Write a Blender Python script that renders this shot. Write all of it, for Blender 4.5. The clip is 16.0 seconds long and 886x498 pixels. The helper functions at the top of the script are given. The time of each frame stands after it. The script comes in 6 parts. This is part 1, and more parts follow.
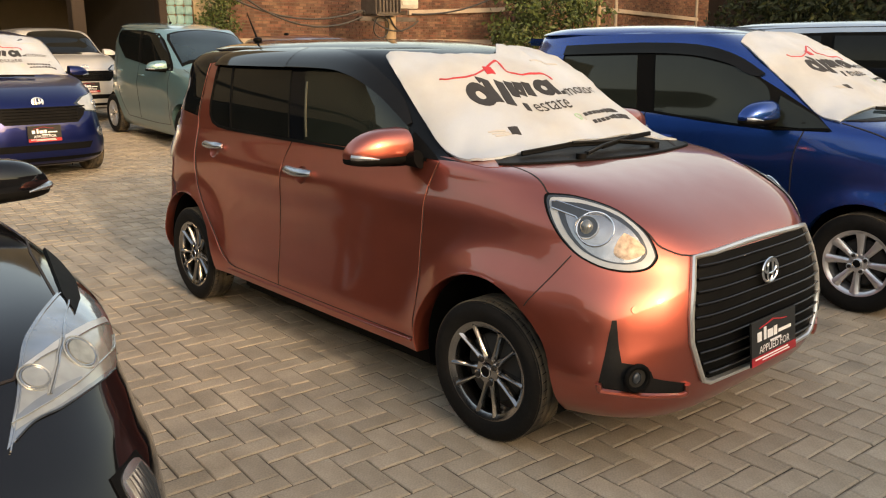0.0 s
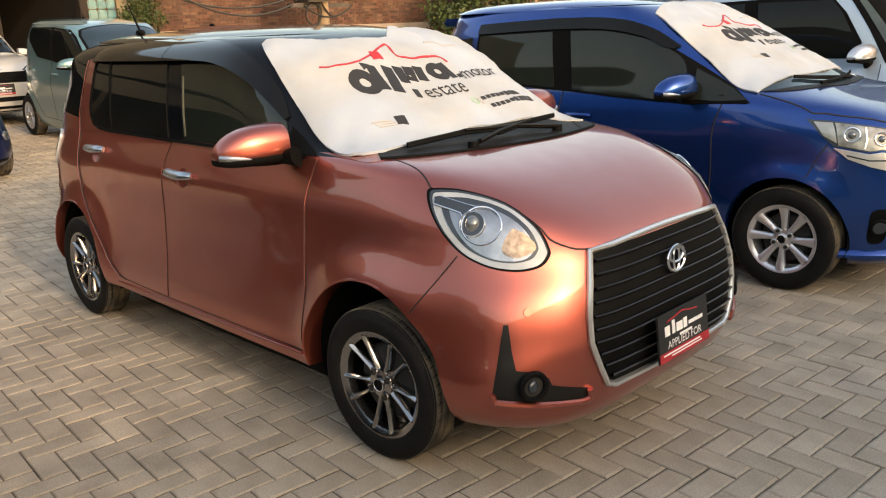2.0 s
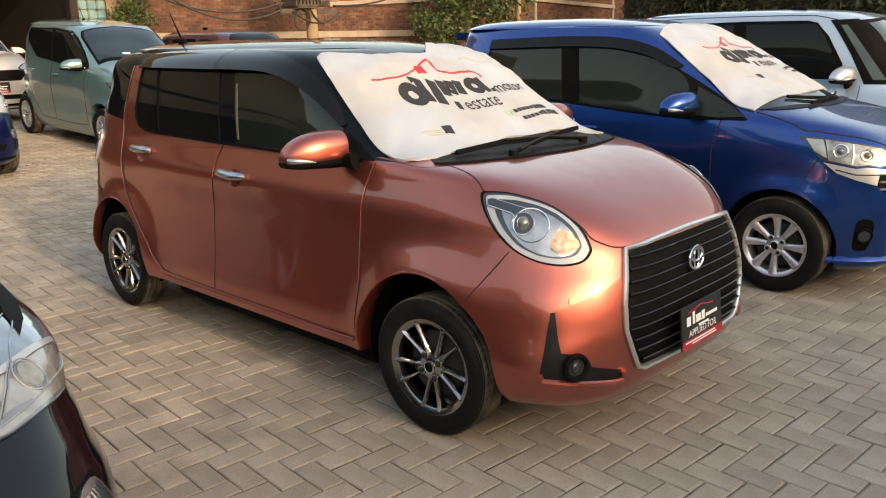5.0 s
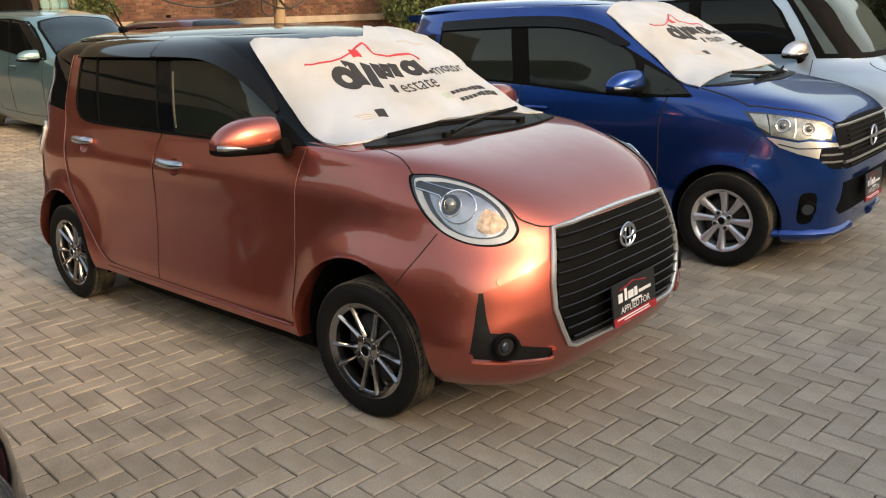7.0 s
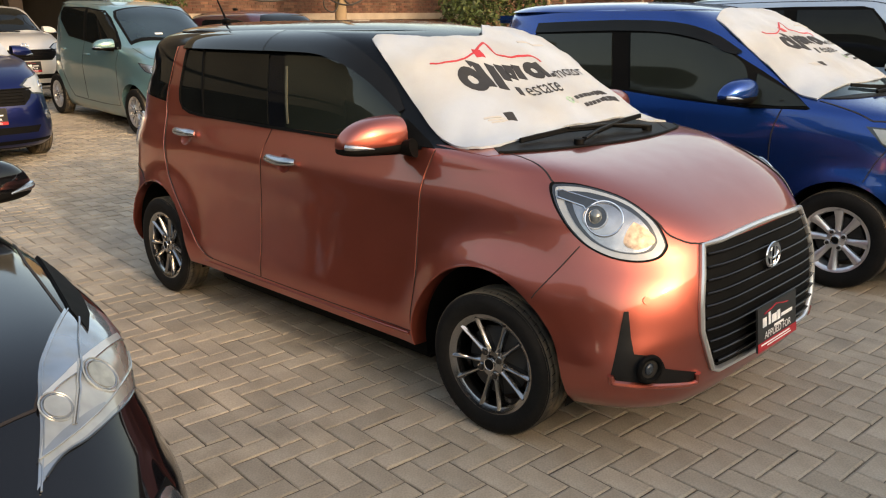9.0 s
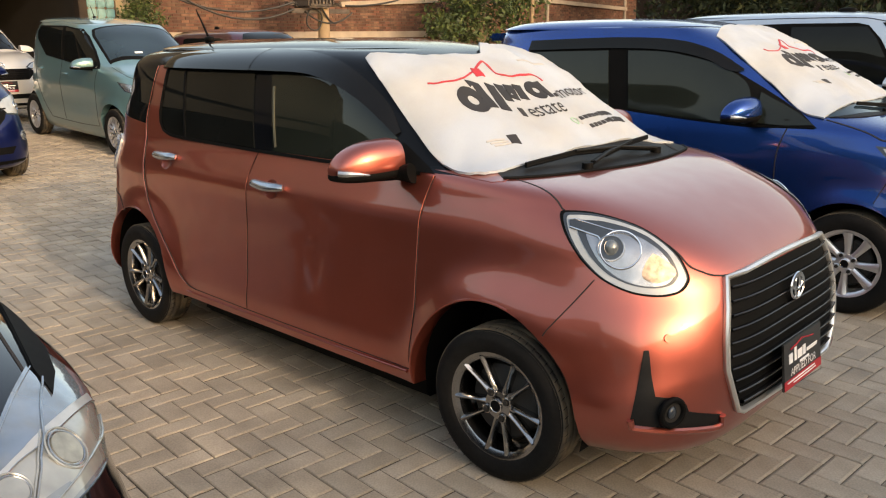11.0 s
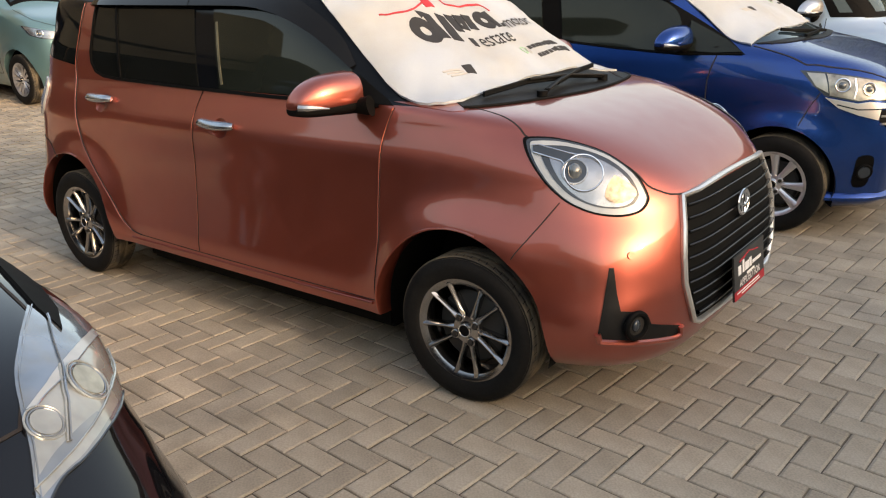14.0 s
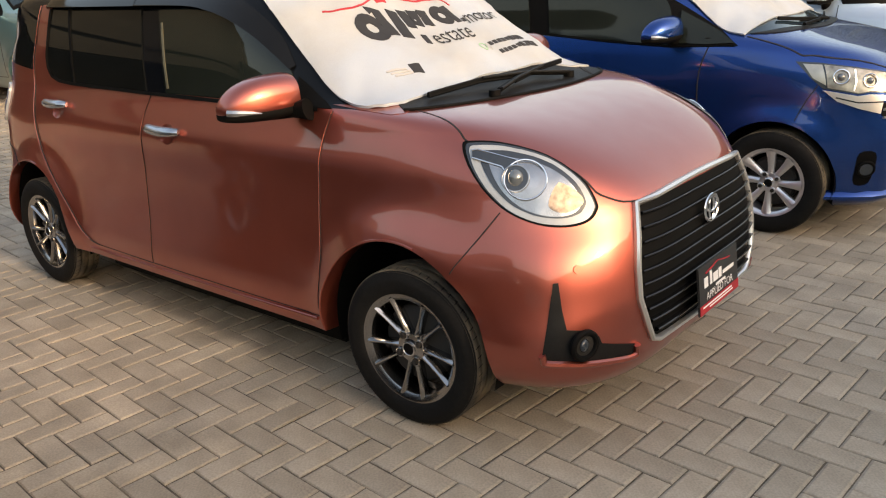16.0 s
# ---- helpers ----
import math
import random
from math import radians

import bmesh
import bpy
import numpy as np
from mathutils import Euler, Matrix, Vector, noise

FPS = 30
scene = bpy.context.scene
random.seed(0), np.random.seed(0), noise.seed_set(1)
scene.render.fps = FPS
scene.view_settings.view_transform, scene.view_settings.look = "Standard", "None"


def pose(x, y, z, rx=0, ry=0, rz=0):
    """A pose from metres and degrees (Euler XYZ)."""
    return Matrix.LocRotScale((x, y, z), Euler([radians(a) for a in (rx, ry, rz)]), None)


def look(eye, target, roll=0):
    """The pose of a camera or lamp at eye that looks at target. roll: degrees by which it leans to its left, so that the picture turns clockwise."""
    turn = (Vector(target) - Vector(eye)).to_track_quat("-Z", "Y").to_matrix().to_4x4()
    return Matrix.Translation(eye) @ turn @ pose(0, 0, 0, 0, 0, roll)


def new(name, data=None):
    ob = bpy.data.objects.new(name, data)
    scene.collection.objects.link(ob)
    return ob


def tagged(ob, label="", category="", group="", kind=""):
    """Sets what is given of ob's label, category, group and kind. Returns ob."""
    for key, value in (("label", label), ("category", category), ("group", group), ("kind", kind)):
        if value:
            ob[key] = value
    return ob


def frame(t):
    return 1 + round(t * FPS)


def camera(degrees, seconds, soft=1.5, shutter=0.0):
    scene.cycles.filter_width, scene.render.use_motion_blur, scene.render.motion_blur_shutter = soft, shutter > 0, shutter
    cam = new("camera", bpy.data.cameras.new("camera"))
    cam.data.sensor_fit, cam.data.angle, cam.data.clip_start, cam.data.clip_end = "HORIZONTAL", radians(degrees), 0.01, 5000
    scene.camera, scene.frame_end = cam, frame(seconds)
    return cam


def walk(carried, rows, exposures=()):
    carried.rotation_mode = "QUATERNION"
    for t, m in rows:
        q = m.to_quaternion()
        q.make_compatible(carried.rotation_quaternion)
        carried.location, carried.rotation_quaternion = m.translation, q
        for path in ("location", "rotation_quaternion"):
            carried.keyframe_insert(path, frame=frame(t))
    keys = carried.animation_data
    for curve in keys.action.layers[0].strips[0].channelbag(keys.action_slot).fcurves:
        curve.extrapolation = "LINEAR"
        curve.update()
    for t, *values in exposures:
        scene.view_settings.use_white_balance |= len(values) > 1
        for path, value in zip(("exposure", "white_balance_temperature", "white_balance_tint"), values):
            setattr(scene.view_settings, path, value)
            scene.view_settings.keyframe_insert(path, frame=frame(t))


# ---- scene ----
cam = camera(56.7, 16.0, soft=1.15)
PATH = [
    (0, (2.076, -2.793, 1.462), (0.619, -1.507, 0.988), -0.3),
    (0.5, (2.063, -2.642, 1.457), (0.688, -1.28, 0.955), -1.5),
    (1, (2.077, -2.49, 1.457), (0.72, -1.113, 0.945), -2.6),
    (1.5, (2.076, -2.412, 1.442), (0.718, -1.042, 0.917), -3.1),
    (2, (2.057, -2.42, 1.453), (0.675, -1.067, 0.939), -2.7),
    (2.5, (2.028, -2.463, 1.448), (0.62, -1.134, 0.946), -2.7),
    (3, (1.98, -2.579, 1.448), (0.601, -1.22, 0.948), -1.8),
    (5.3, (2.11, -2.855, 1.513), (0.799, -1.43, 1.012), -1.0),
    (5.5, (2.131, -2.84, 1.512), (0.851, -1.388, 1.01), -1.1),
    (6, (2.17, -2.788, 1.499), (0.909, -1.327, 0.975), -1.6),
    (6.5, (2.204, -2.746, 1.497), (0.914, -1.321, 0.943), -2.4),
    (7, (2.225, -2.727, 1.502), (0.93, -1.302, 0.962), -2.4),
    (7.5, (2.219, -2.734, 1.512), (0.922, -1.296, 1.011), -1.6),
    (8, (2.151, -2.754, 1.504), (0.831, -1.344, 0.984), -0.5),
    (8.5, (2.003, -2.816, 1.502), (0.654, -1.444, 0.954), -0.0),
    (9, (1.873, -2.866, 1.508), (0.513, -1.501, 0.971), -0.7),
    (9.2, (1.842, -2.862, 1.499), (0.488, -1.49, 0.963), -0.7),
    (11.5, (1.622, -2.744, 1.506), (0.295, -1.329, 1.021), -1.0),
    (12, (1.579, -2.876, 1.493), (0.301, -1.421, 0.993), -0.4),
    (12.5, (1.581, -2.909, 1.47), (0.378, -1.429, 0.868), -0.5),
    (13, (1.585, -2.895, 1.467), (0.449, -1.389, 0.802), -1.2),
    (13.5, (1.581, -2.902, 1.475), (0.44, -1.398, 0.816), -1.2),
    (14, (1.587, -2.904, 1.48), (0.424, -1.406, 0.844), -1.6),
    (14.5, (1.6, -2.882, 1.482), (0.434, -1.381, 0.86), -2.1),
    (15, (1.622, -2.804, 1.483), (0.444, -1.314, 0.856), -2.6),
    (15.5, (1.66, -2.66, 1.48), (0.428, -1.214, 0.856), -3.4),
    (16, (1.698, -2.557, 1.461), (0.476, -1.111, 0.817), -2.9),
]
walk(cam, [(t, look(eye, target, roll)) for t, eye, target, roll in PATH],
     [(0.0, 0.87, 8600, 18), (1.2, 0.96, 7800, 17), (3.2, 0.96, 7800, 17), (6.0, 0.91, 7750, 17), (9.0, 0.87, 7700, 17), (12.0, 0.96, 7800, 18), (16.0, 0.94, 7800, 19)])

# ---- light: a low warm sun ahead of the parked row, and a hazy sky ----
SUN_UP, SUN_SIDE = radians(18.3), radians(-7.2)
TO_SUN = Vector((math.cos(SUN_UP) * math.cos(SUN_SIDE), math.cos(SUN_UP) * math.sin(SUN_SIDE), math.sin(SUN_UP)))
world = bpy.data.worlds.new("sky")
scene.world = world
world.use_nodes = True
sky = world.node_tree.nodes.new("ShaderNodeTexSky")
sky.sky_type, sky.sun_disc = "NISHITA", False
sky.sun_elevation, sky.sun_rotation = SUN_UP, math.atan2(TO_SUN.x, TO_SUN.y)
sky.air_density, sky.dust_density, sky.ozone_density = 1.5, 2.5, 1.0
world.node_tree.links.new(sky.outputs[0], world.node_tree.nodes["Background"].inputs[0])
world.node_tree.nodes["Background"].inputs[1].default_value = 0.25
sun = new("sun", bpy.data.lights.new("sun", "SUN"))
sun.data.energy, sun.data.angle, sun.data.color = 0.95, radians(0.55), (1.0, 0.90, 0.78)
sun.matrix_basis = look(TO_SUN * 40, (0, 0, 0))
from mathutils.bvhtree import BVHTree


# ---- materials ----
def material(name, color, rough=0.5, metal=0.0, coat=0.0, vary=0.0, scale=6.0, fine=0.0, fine_scale=80.0, bump=0.0, bump_scale=60.0,
             trans=0.0, spec=0.5, piece=0.0, rough_vary=0.0, island=0.0, second=None, second_scale=3.0, glow=0.0, coat_rough=0.03):
    m = bpy.data.materials.new(name)
    m.use_nodes = True
    t = m.node_tree
    b = t.nodes["Principled BSDF"]
    col = (*color, 1.0)
    b.inputs["Base Color"].default_value = col
    b.inputs["Roughness"].default_value = rough
    b.inputs["Metallic"].default_value = metal
    b.inputs["Coat Weight"].default_value = coat
    b.inputs["Coat Roughness"].default_value = coat_rough
    b.inputs["Transmission Weight"].default_value = trans
    b.inputs["Specular IOR Level"].default_value = spec
    if glow:
        b.inputs["Emission Color"].default_value = col
        b.inputs["Emission Strength"].default_value = glow
    coord = t.nodes.new("ShaderNodeTexCoord")

    def noise_out(s, detail=4.0):
        n = t.nodes.new("ShaderNodeTexNoise")
        n.inputs["Scale"].default_value, n.inputs["Detail"].default_value = s, detail
        t.links.new(coord.outputs["Object"], n.inputs["Vector"])
        return n.outputs["Fac"]

    def times(a, k):
        n = t.nodes.new("ShaderNodeMix")
        n.data_type, n.blend_type = "RGBA", "MULTIPLY"
        n.inputs["Factor"].default_value = 1.0
        if isinstance(a, tuple):
            n.inputs["A"].default_value = a
        else:
            t.links.new(a, n.inputs["A"])
        t.links.new(k, n.inputs["B"])
        return n.outputs["Result"]

    def ranged(fac, low, high, a=0.3, z=0.7):
        n = t.nodes.new("ShaderNodeMapRange")
        n.inputs["From Min"].default_value, n.inputs["From Max"].default_value = a, z
        n.inputs["To Min"].default_value, n.inputs["To Max"].default_value = low, high
        t.links.new(fac, n.inputs["Value"])
        return n.outputs["Result"]

    out = col
    if second:
        n = t.nodes.new("ShaderNodeMix")
        n.data_type = "RGBA"
        n.inputs["A"].default_value, n.inputs["B"].default_value = col, (*second, 1.0)
        t.links.new(ranged(noise_out(second_scale, 5.0), 0.0, 1.0, 0.4, 0.65), n.inputs["Factor"])
        out = n.outputs["Result"]
    if vary:
        out = times(out, ranged(noise_out(scale), 1 - vary, 1 + vary))
    if fine:
        out = times(out, ranged(noise_out(fine_scale, 2.0), 1 - fine, 1 + fine))
    if piece:
        info = t.nodes.new("ShaderNodeObjectInfo")
        out = times(out, ranged(info.outputs["Random"], 1 - piece, 1 + piece, 0.0, 1.0))
    if island:
        info = t.nodes.new("ShaderNodeNewGeometry")
        out = times(out, ranged(info.outputs["Random Per Island"], 1 - island, 1 + island, 0.0, 1.0))
    if not isinstance(out, tuple):
        t.links.new(out, b.inputs["Base Color"])
    if rough_vary:
        t.links.new(ranged(noise_out(scale * 1.7), max(rough - rough_vary, 0.0), rough + rough_vary), b.inputs["Roughness"])
    if bump:
        n = t.nodes.new("ShaderNodeBump")
        n.inputs["Strength"].default_value, n.inputs["Distance"].default_value = bump, 0.01
        t.links.new(noise_out(bump_scale, 5.0), n.inputs["Height"])
        t.links.new(n.outputs["Normal"], b.inputs["Normal"])
    return m


M_ROSE = material("rose_paint", (0.42, 0.104, 0.073), 0.37, 0.94, 1.0, coat_rough=0.05, vary=0.03, fine=0.05, fine_scale=900, rough_vary=0.03)
M_BLACKPAINT = material("black_paint", (0.004, 0.005, 0.007), 0.10, 0.0, 0.0, spec=0.12, vary=0.1, rough_vary=0.05)
M_JET = material("jet_black_paint", (0.004, 0.004, 0.005), 0.07, 0.0, 0.3, spec=0.3, vary=0.2)
M_BLUE = material("blue_paint", (0.004, 0.049, 0.235), 0.25, 0.82, 0.8, vary=0.04, fine=0.05, fine_scale=900)
M_DKBLUE = material("dark_blue_paint", (0.003, 0.009, 0.075), 0.3, 0.75, 0.5, vary=0.04)
M_MINT = material("mint_paint", (0.115, 0.225, 0.248), 0.34, 0.5, 1.0, vary=0.03)
M_SILVER = material("silver_blue_paint", (0.36, 0.45, 0.55), 0.33, 0.5, 1.0, vary=0.03)
M_WHITE = material("white_paint", (0.44, 0.43, 0.41), 0.3, 0.0, 1.0, vary=0.03)
M_MAROON = material("maroon_paint", (0.05, 0.012, 0.02), 0.3, 0.2, 1.0, vary=0.05)
M_GLASS = material("tinted_glass", (0.006, 0.007, 0.007), 0.02, 0.0, 0.0, spec=0.2, vary=0.15)
M_GLASSFRONT = material("green_grey_glass", (0.012, 0.0155, 0.013), 0.03, 0.0, 0.0, spec=0.3, vary=0.18, scale=2.2)
M_GLASS2 = material("grey_glass", (0.014, 0.026, 0.036), 0.03, 0.0, 0.0, spec=0.45, vary=0.25, scale=3)
M_GLASSVAN = material("pale_green_glass", (0.045, 0.062, 0.060), 0.03, 0.0, 0.0, spec=0.5, vary=0.3, scale=2.5)
M_VISOR = material("smoked_visor", (0.005, 0.005, 0.005), 0.05, 0.0, 0.0, spec=0.2, vary=0.2)
M_PLASTIC = material("black_plastic", (0.010, 0.010, 0.010), 0.5, spec=0.12, vary=0.15, fine=0.1, bump=0.1, bump_scale=400)
M_TRIMPALE = material("pale_trim", (0.09, 0.085, 0.055), 0.6, vary=0.3, scale=9)
M_TRIM = material("black_trim", (0.004, 0.004, 0.004), 0.6, spec=0.06, vary=0.2)
M_SLAT = material("grille_slat", (0.006, 0.006, 0.007), 0.22, vary=0.1, spec=0.4)
M_SEAM = material("panel_gap", (0.01, 0.006, 0.005), 0.8)
M_CHROME = material("chrome", (0.75, 0.75, 0.76), 0.12, 1.0, vary=0.05)
M_SATIN = material("satin_silver", (0.74, 0.72, 0.69), 0.30, 0.9, vary=0.05)
M_RIM = material("gunmetal_alloy", (0.36, 0.355, 0.35), 0.2, 1.0, vary=0.1)
M_HANDLE = material("satin_chrome", (0.42, 0.44, 0.47), 0.26, 0.95, vary=0.05)
M_RIMSILVER = material("silver_alloy", (0.60, 0.60, 0.62), 0.28, 0.8, vary=0.06)
M_HUB = material("dark_hub", (0.03, 0.028, 0.026), 0.6, 0.5, vary=0.2)
M_TYRE = material("tyre_rubber", (0.0085, 0.0083, 0.008), 0.75, spec=0.12, vary=0.2, scale=12, fine=0.15, bump=0.15, bump_scale=200)
M_TREAD = material("dusty_tread", (0.05, 0.046, 0.04), 0.85, spec=0.12, second=(0.17, 0.135, 0.09), second_scale=7, vary=0.2, bump=0.3, bump_scale=60)
M_LAMPDARK = material("lamp_bezel", (0.035, 0.044, 0.055), 0.22, 0.3, 0.4, vary=0.1)
M_REFLECT = material("lamp_reflector", (0.33, 0.35, 0.37), 0.25, 0.85, vary=0.2, scale=18)
M_HAZE = material("hazed_lamp_cover", (0.22, 0.275, 0.34), 0.12, 0.6, 0.9, vary=0.25, scale=9, second=(0.27, 0.275, 0.27), second_scale=7)
M_HAZEPALE = material("pale_lamp_chamber", (0.30, 0.31, 0.295), 0.2, 0.45, 0.9, vary=0.22, scale=16)
M_AMBERHAZE = material("yellowed_lens", (0.20, 0.20, 0.175), 0.12, 0.2, 0.9, vary=0.35, scale=26)
M_LENS = material("projector_lens", (0.10, 0.115, 0.125), 0.03, 0.2, 1.0, spec=0.8)
M_DRL = material("light_guide", (0.32, 0.345, 0.36), 0.25, 0.1, 0.6, vary=0.12, scale=14)
M_WARM = material("signal_reflector", (0.34, 0.25, 0.18), 0.28, 0.8, 0.3, vary=0.45, scale=45)
M_WARMBOWL = material("clear_lamp_bowl", (0.22, 0.21, 0.19), 0.3, 0.7, 0.8, vary=0.45, scale=22, second=(0.34, 0.32, 0.27), second_scale=12)
M_CLOTH = material("cotton_cover", (0.338, 0.385, 0.447), 0.9, vary=0.08, scale=4, fine=0.04, fine_scale=300, bump=0.25, bump_scale=500,
                   second=(0.338, 0.352, 0.36), second_scale=2.8)
M_INK = material("black_print", (0.013, 0.013, 0.015), 0.8, vary=0.15)
M_RED = material("red_print", (0.36, 0.016, 0.024), 0.7, vary=0.1)
M_GREY = material("grey_print", (0.35, 0.35, 0.34), 0.8)
M_GREEN = material("green_print", (0.25, 0.42, 0.28), 0.8)
M_WHITEINK = material("white_print", (0.75, 0.75, 0.75), 0.6)
M_PLATEBLACK = material("plate_black", (0.008, 0.008, 0.008), 0.35, coat=0.3)
M_PAVER = material("concrete_paver", (0.345, 0.289, 0.216), 0.82, piece=0.12, vary=0.2, scale=5, fine=0.14, fine_scale=130, bump=0.22, bump_scale=140,
                   second=(0.272, 0.240, 0.194), second_scale=0.9)
M_PAVERFAR = material("concrete_paver_field", (0.345, 0.289, 0.216), 0.82, island=0.12, vary=0.2, scale=5, fine=0.14, fine_scale=130, bump=0.22, bump_scale=140,
                      second=(0.272, 0.240, 0.194), second_scale=0.9)
M_SAND = material("joint_sand", (0.16, 0.13, 0.095), 0.95, second=(0.045, 0.037, 0.029), second_scale=3.5, vary=0.25, scale=20, bump=0.4, bump_scale=120)
M_BRICK = material("old_brick", (0.078, 0.031, 0.020), 0.9, island=0.4, second=(0.100, 0.055, 0.037), second_scale=2.5, vary=0.2, scale=8, bump=0.4, bump_scale=60)
M_MORTAR = material("brick_mortar", (0.072, 0.050, 0.037), 0.95, vary=0.2, scale=6)
M_CONCRETE = material("concrete", (0.25, 0.21, 0.17), 0.9, vary=0.15, scale=3, fine=0.1, bump=0.3)
M_CREAM = material("cream_plaster", (0.24, 0.19, 0.125), 0.9, vary=0.12, scale=2, fine=0.06)
# the unlit bay's darkness is put into this near-black base
M_ROOMSHADE = material("interior_shade", (0.011, 0.0095, 0.009), 0.8, vary=0.4, scale=1.5)
M_GREYGREEN = material("dark_plaster", (0.06, 0.062, 0.056), 0.8, vary=0.3, scale=0.6)
M_PLASTER = material("grey_plaster", (0.10, 0.102, 0.098), 0.85, vary=0.2, scale=0.5, fine=0.08)
M_BROWN = material("brown_tile", (0.025, 0.019, 0.016), 0.8, spec=0.15, vary=0.25, scale=2)
M_BLOCK = material("glass_block", (0.08, 0.19, 0.22), 0.15, 0.0, 0.2, island=0.2, vary=0.2, scale=6)
M_BARK = material("bark", (0.12, 0.085, 0.055), 0.9, vary=0.3, scale=20, bump=0.5)
M_LEAF = material("leaf", (0.040, 0.060, 0.018), 0.6, island=0.45, spec=0.3)
M_LEAFDARK = material("dark_leaf", (0.032, 0.042, 0.018), 0.65, island=0.45, spec=0.3)
M_WOOD = material("weathered_pole", (0.22, 0.16, 0.10), 0.85, vary=0.2, scale=5)
M_STEEL = material("grimy_steel", (0.07, 0.06, 0.055), 0.55, 0.4, vary=0.3)
M_GALV = material("galvanised_box", (0.38, 0.37, 0.35), 0.5, 0.4, vary=0.15)
M_CABLE = material("cable", (0.01, 0.01, 0.01), 0.6)



# ---- building kit ----
def part(name, bm, mat, parent=None, label="", smooth=True):
    """Links a bmesh as one mesh object, under a thing or a part."""
    me = bpy.data.meshes.new(name)
    bmesh.ops.recalc_face_normals(bm, faces=bm.faces) if len(bm.faces) < 4000 else None
    bm.to_mesh(me)
    bm.free()
    return part_mesh(name, me, mat, parent, label, smooth)


def part_mesh(name, me, mat, parent=None, label="", smooth=True):
    me.materials.append(mat)
    if smooth:
        me.shade_smooth()
        me.set_sharp_from_angle(angle=radians(38))
    ob = new(name, me)
    if parent:
        ob.parent = parent
    if label:
        tagged(ob, label)
    return ob


def thing(name, label, category, m=None, group=""):
    ob = new(name)
    ob.empty_display_size = 0.2
    if m:
        ob.matrix_basis = m
    return tagged(ob, label, category, group)


def box_bm(x0, x1, y0, y1, z0, z1, bevel=0.0, bm=None):
    bm = bm or bmesh.new()
    made = bmesh.ops.create_cube(bm, size=1.0)["verts"]
    for v in made:
        v.co = Vector(((x0 + x1) / 2 + v.co.x * (x1 - x0), (y0 + y1) / 2 + v.co.y * (y1 - y0), (z0 + z1) / 2 + v.co.z * (z1 - z0)))
    if bevel:
        edges = {e for v in made for e in v.link_edges}
        bmesh.ops.bevel(bm, geom=list(edges), offset=bevel, segments=2, affect="EDGES")
    return bm


def tube_bm(points, radius, sides=8, closed=False, bm=None, flat=1.0):
    """A tube along points; radius: one number or one per point."""
    bm = bm or bmesh.new()
    pts = [Vector(p) for p in points]
    n = len(pts)
    rings, side = [], None
    for i, p in enumerate(pts):
        a = pts[(i - 1) % n] if closed or i else p
        b = pts[(i + 1) % n] if closed or i < n - 1 else p
        d = (b - a).normalized()
        if side is None:
            side = d.orthogonal().normalized()
        side = (side - d * side.dot(d)).normalized()
        up = d.cross(side)
        r = radius[i] if isinstance(radius, (list, tuple)) else radius
        rings.append([bm.verts.new(p + (side * math.cos(k * math.tau / sides) + up * math.sin(k * math.tau / sides) * flat) * r) for k in range(sides)])
    for i in range(n if closed else n - 1):
        a, b = rings[i], rings[(i + 1) % n]
        for k in range(sides):
            bm.faces.new((a[k], a[(k + 1) % sides], b[(k + 1) % sides], b[k]))
    if not closed:
        bm.faces.new(rings[0][::-1])
        bm.faces.new(rings[-1])
    return bm


def lathe_bm(profile, steps=48, closed=False, bm=None):
    """Turns a profile of (radius, y) round the y axis."""
    bm = bm or bmesh.new()
    rings = [[bm.verts.new((r * math.cos(k * math.tau / steps), y, r * math.sin(k * math.tau / steps))) for k in range(steps)] for r, y in profile]
    for i in range(len(rings) if closed else len(rings) - 1):
        a, b = rings[i], rings[(i + 1) % len(rings)]
        for k in range(steps):
            bm.faces.new((a[k], a[(k + 1) % steps], b[(k + 1) % steps], b[k]))
    return bm


def spline(points, steps=6, closed=True):
    """A smooth curve through points."""
    pts = [Vector(p) for p in points]
    n, out = len(pts), []
    for i in range(n if closed else n - 1):
        p = [pts[(i + k) % n] if closed else pts[min(max(i + k, 0), n - 1)] for k in (-1, 0, 1, 2)]
        for s in range(steps):
            u = s / steps
            out.append(0.5 * (2 * p[1] + (p[2] - p[0]) * u + (2 * p[0] - 5 * p[1] + 4 * p[2] - p[3]) * u * u + (3 * p[1] - p[0] - 3 * p[2] + p[3]) * u ** 3))
    if not closed:
        out.append(pts[-1])
    return out


def pchip(xs, ys, at):
    xs, ys, at = (np.asarray(a, float) for a in (xs, ys, at))
    h, d = np.diff(xs), np.diff(ys) / np.diff(xs)
    m = np.zeros(len(xs))
    m[0], m[-1] = d[0], d[-1]
    for i in range(1, len(xs) - 1):
        if d[i - 1] * d[i] > 0:
            w1, w2 = 2 * h[i] + h[i - 1], h[i] + 2 * h[i - 1]
            m[i] = (w1 + w2) / (w1 / d[i - 1] + w2 / d[i])
    k = np.clip(np.searchsorted(xs, at) - 1, 0, len(xs) - 2)
    u = (at - xs[k]) / h[k]
    return (ys[k] * (1 + 2 * u) * (1 - u) ** 2 + m[k] * h[k] * u * (1 - u) ** 2 + ys[k + 1] * u * u * (3 - 2 * u) + m[k + 1] * h[k] * u * u * (u - 1))


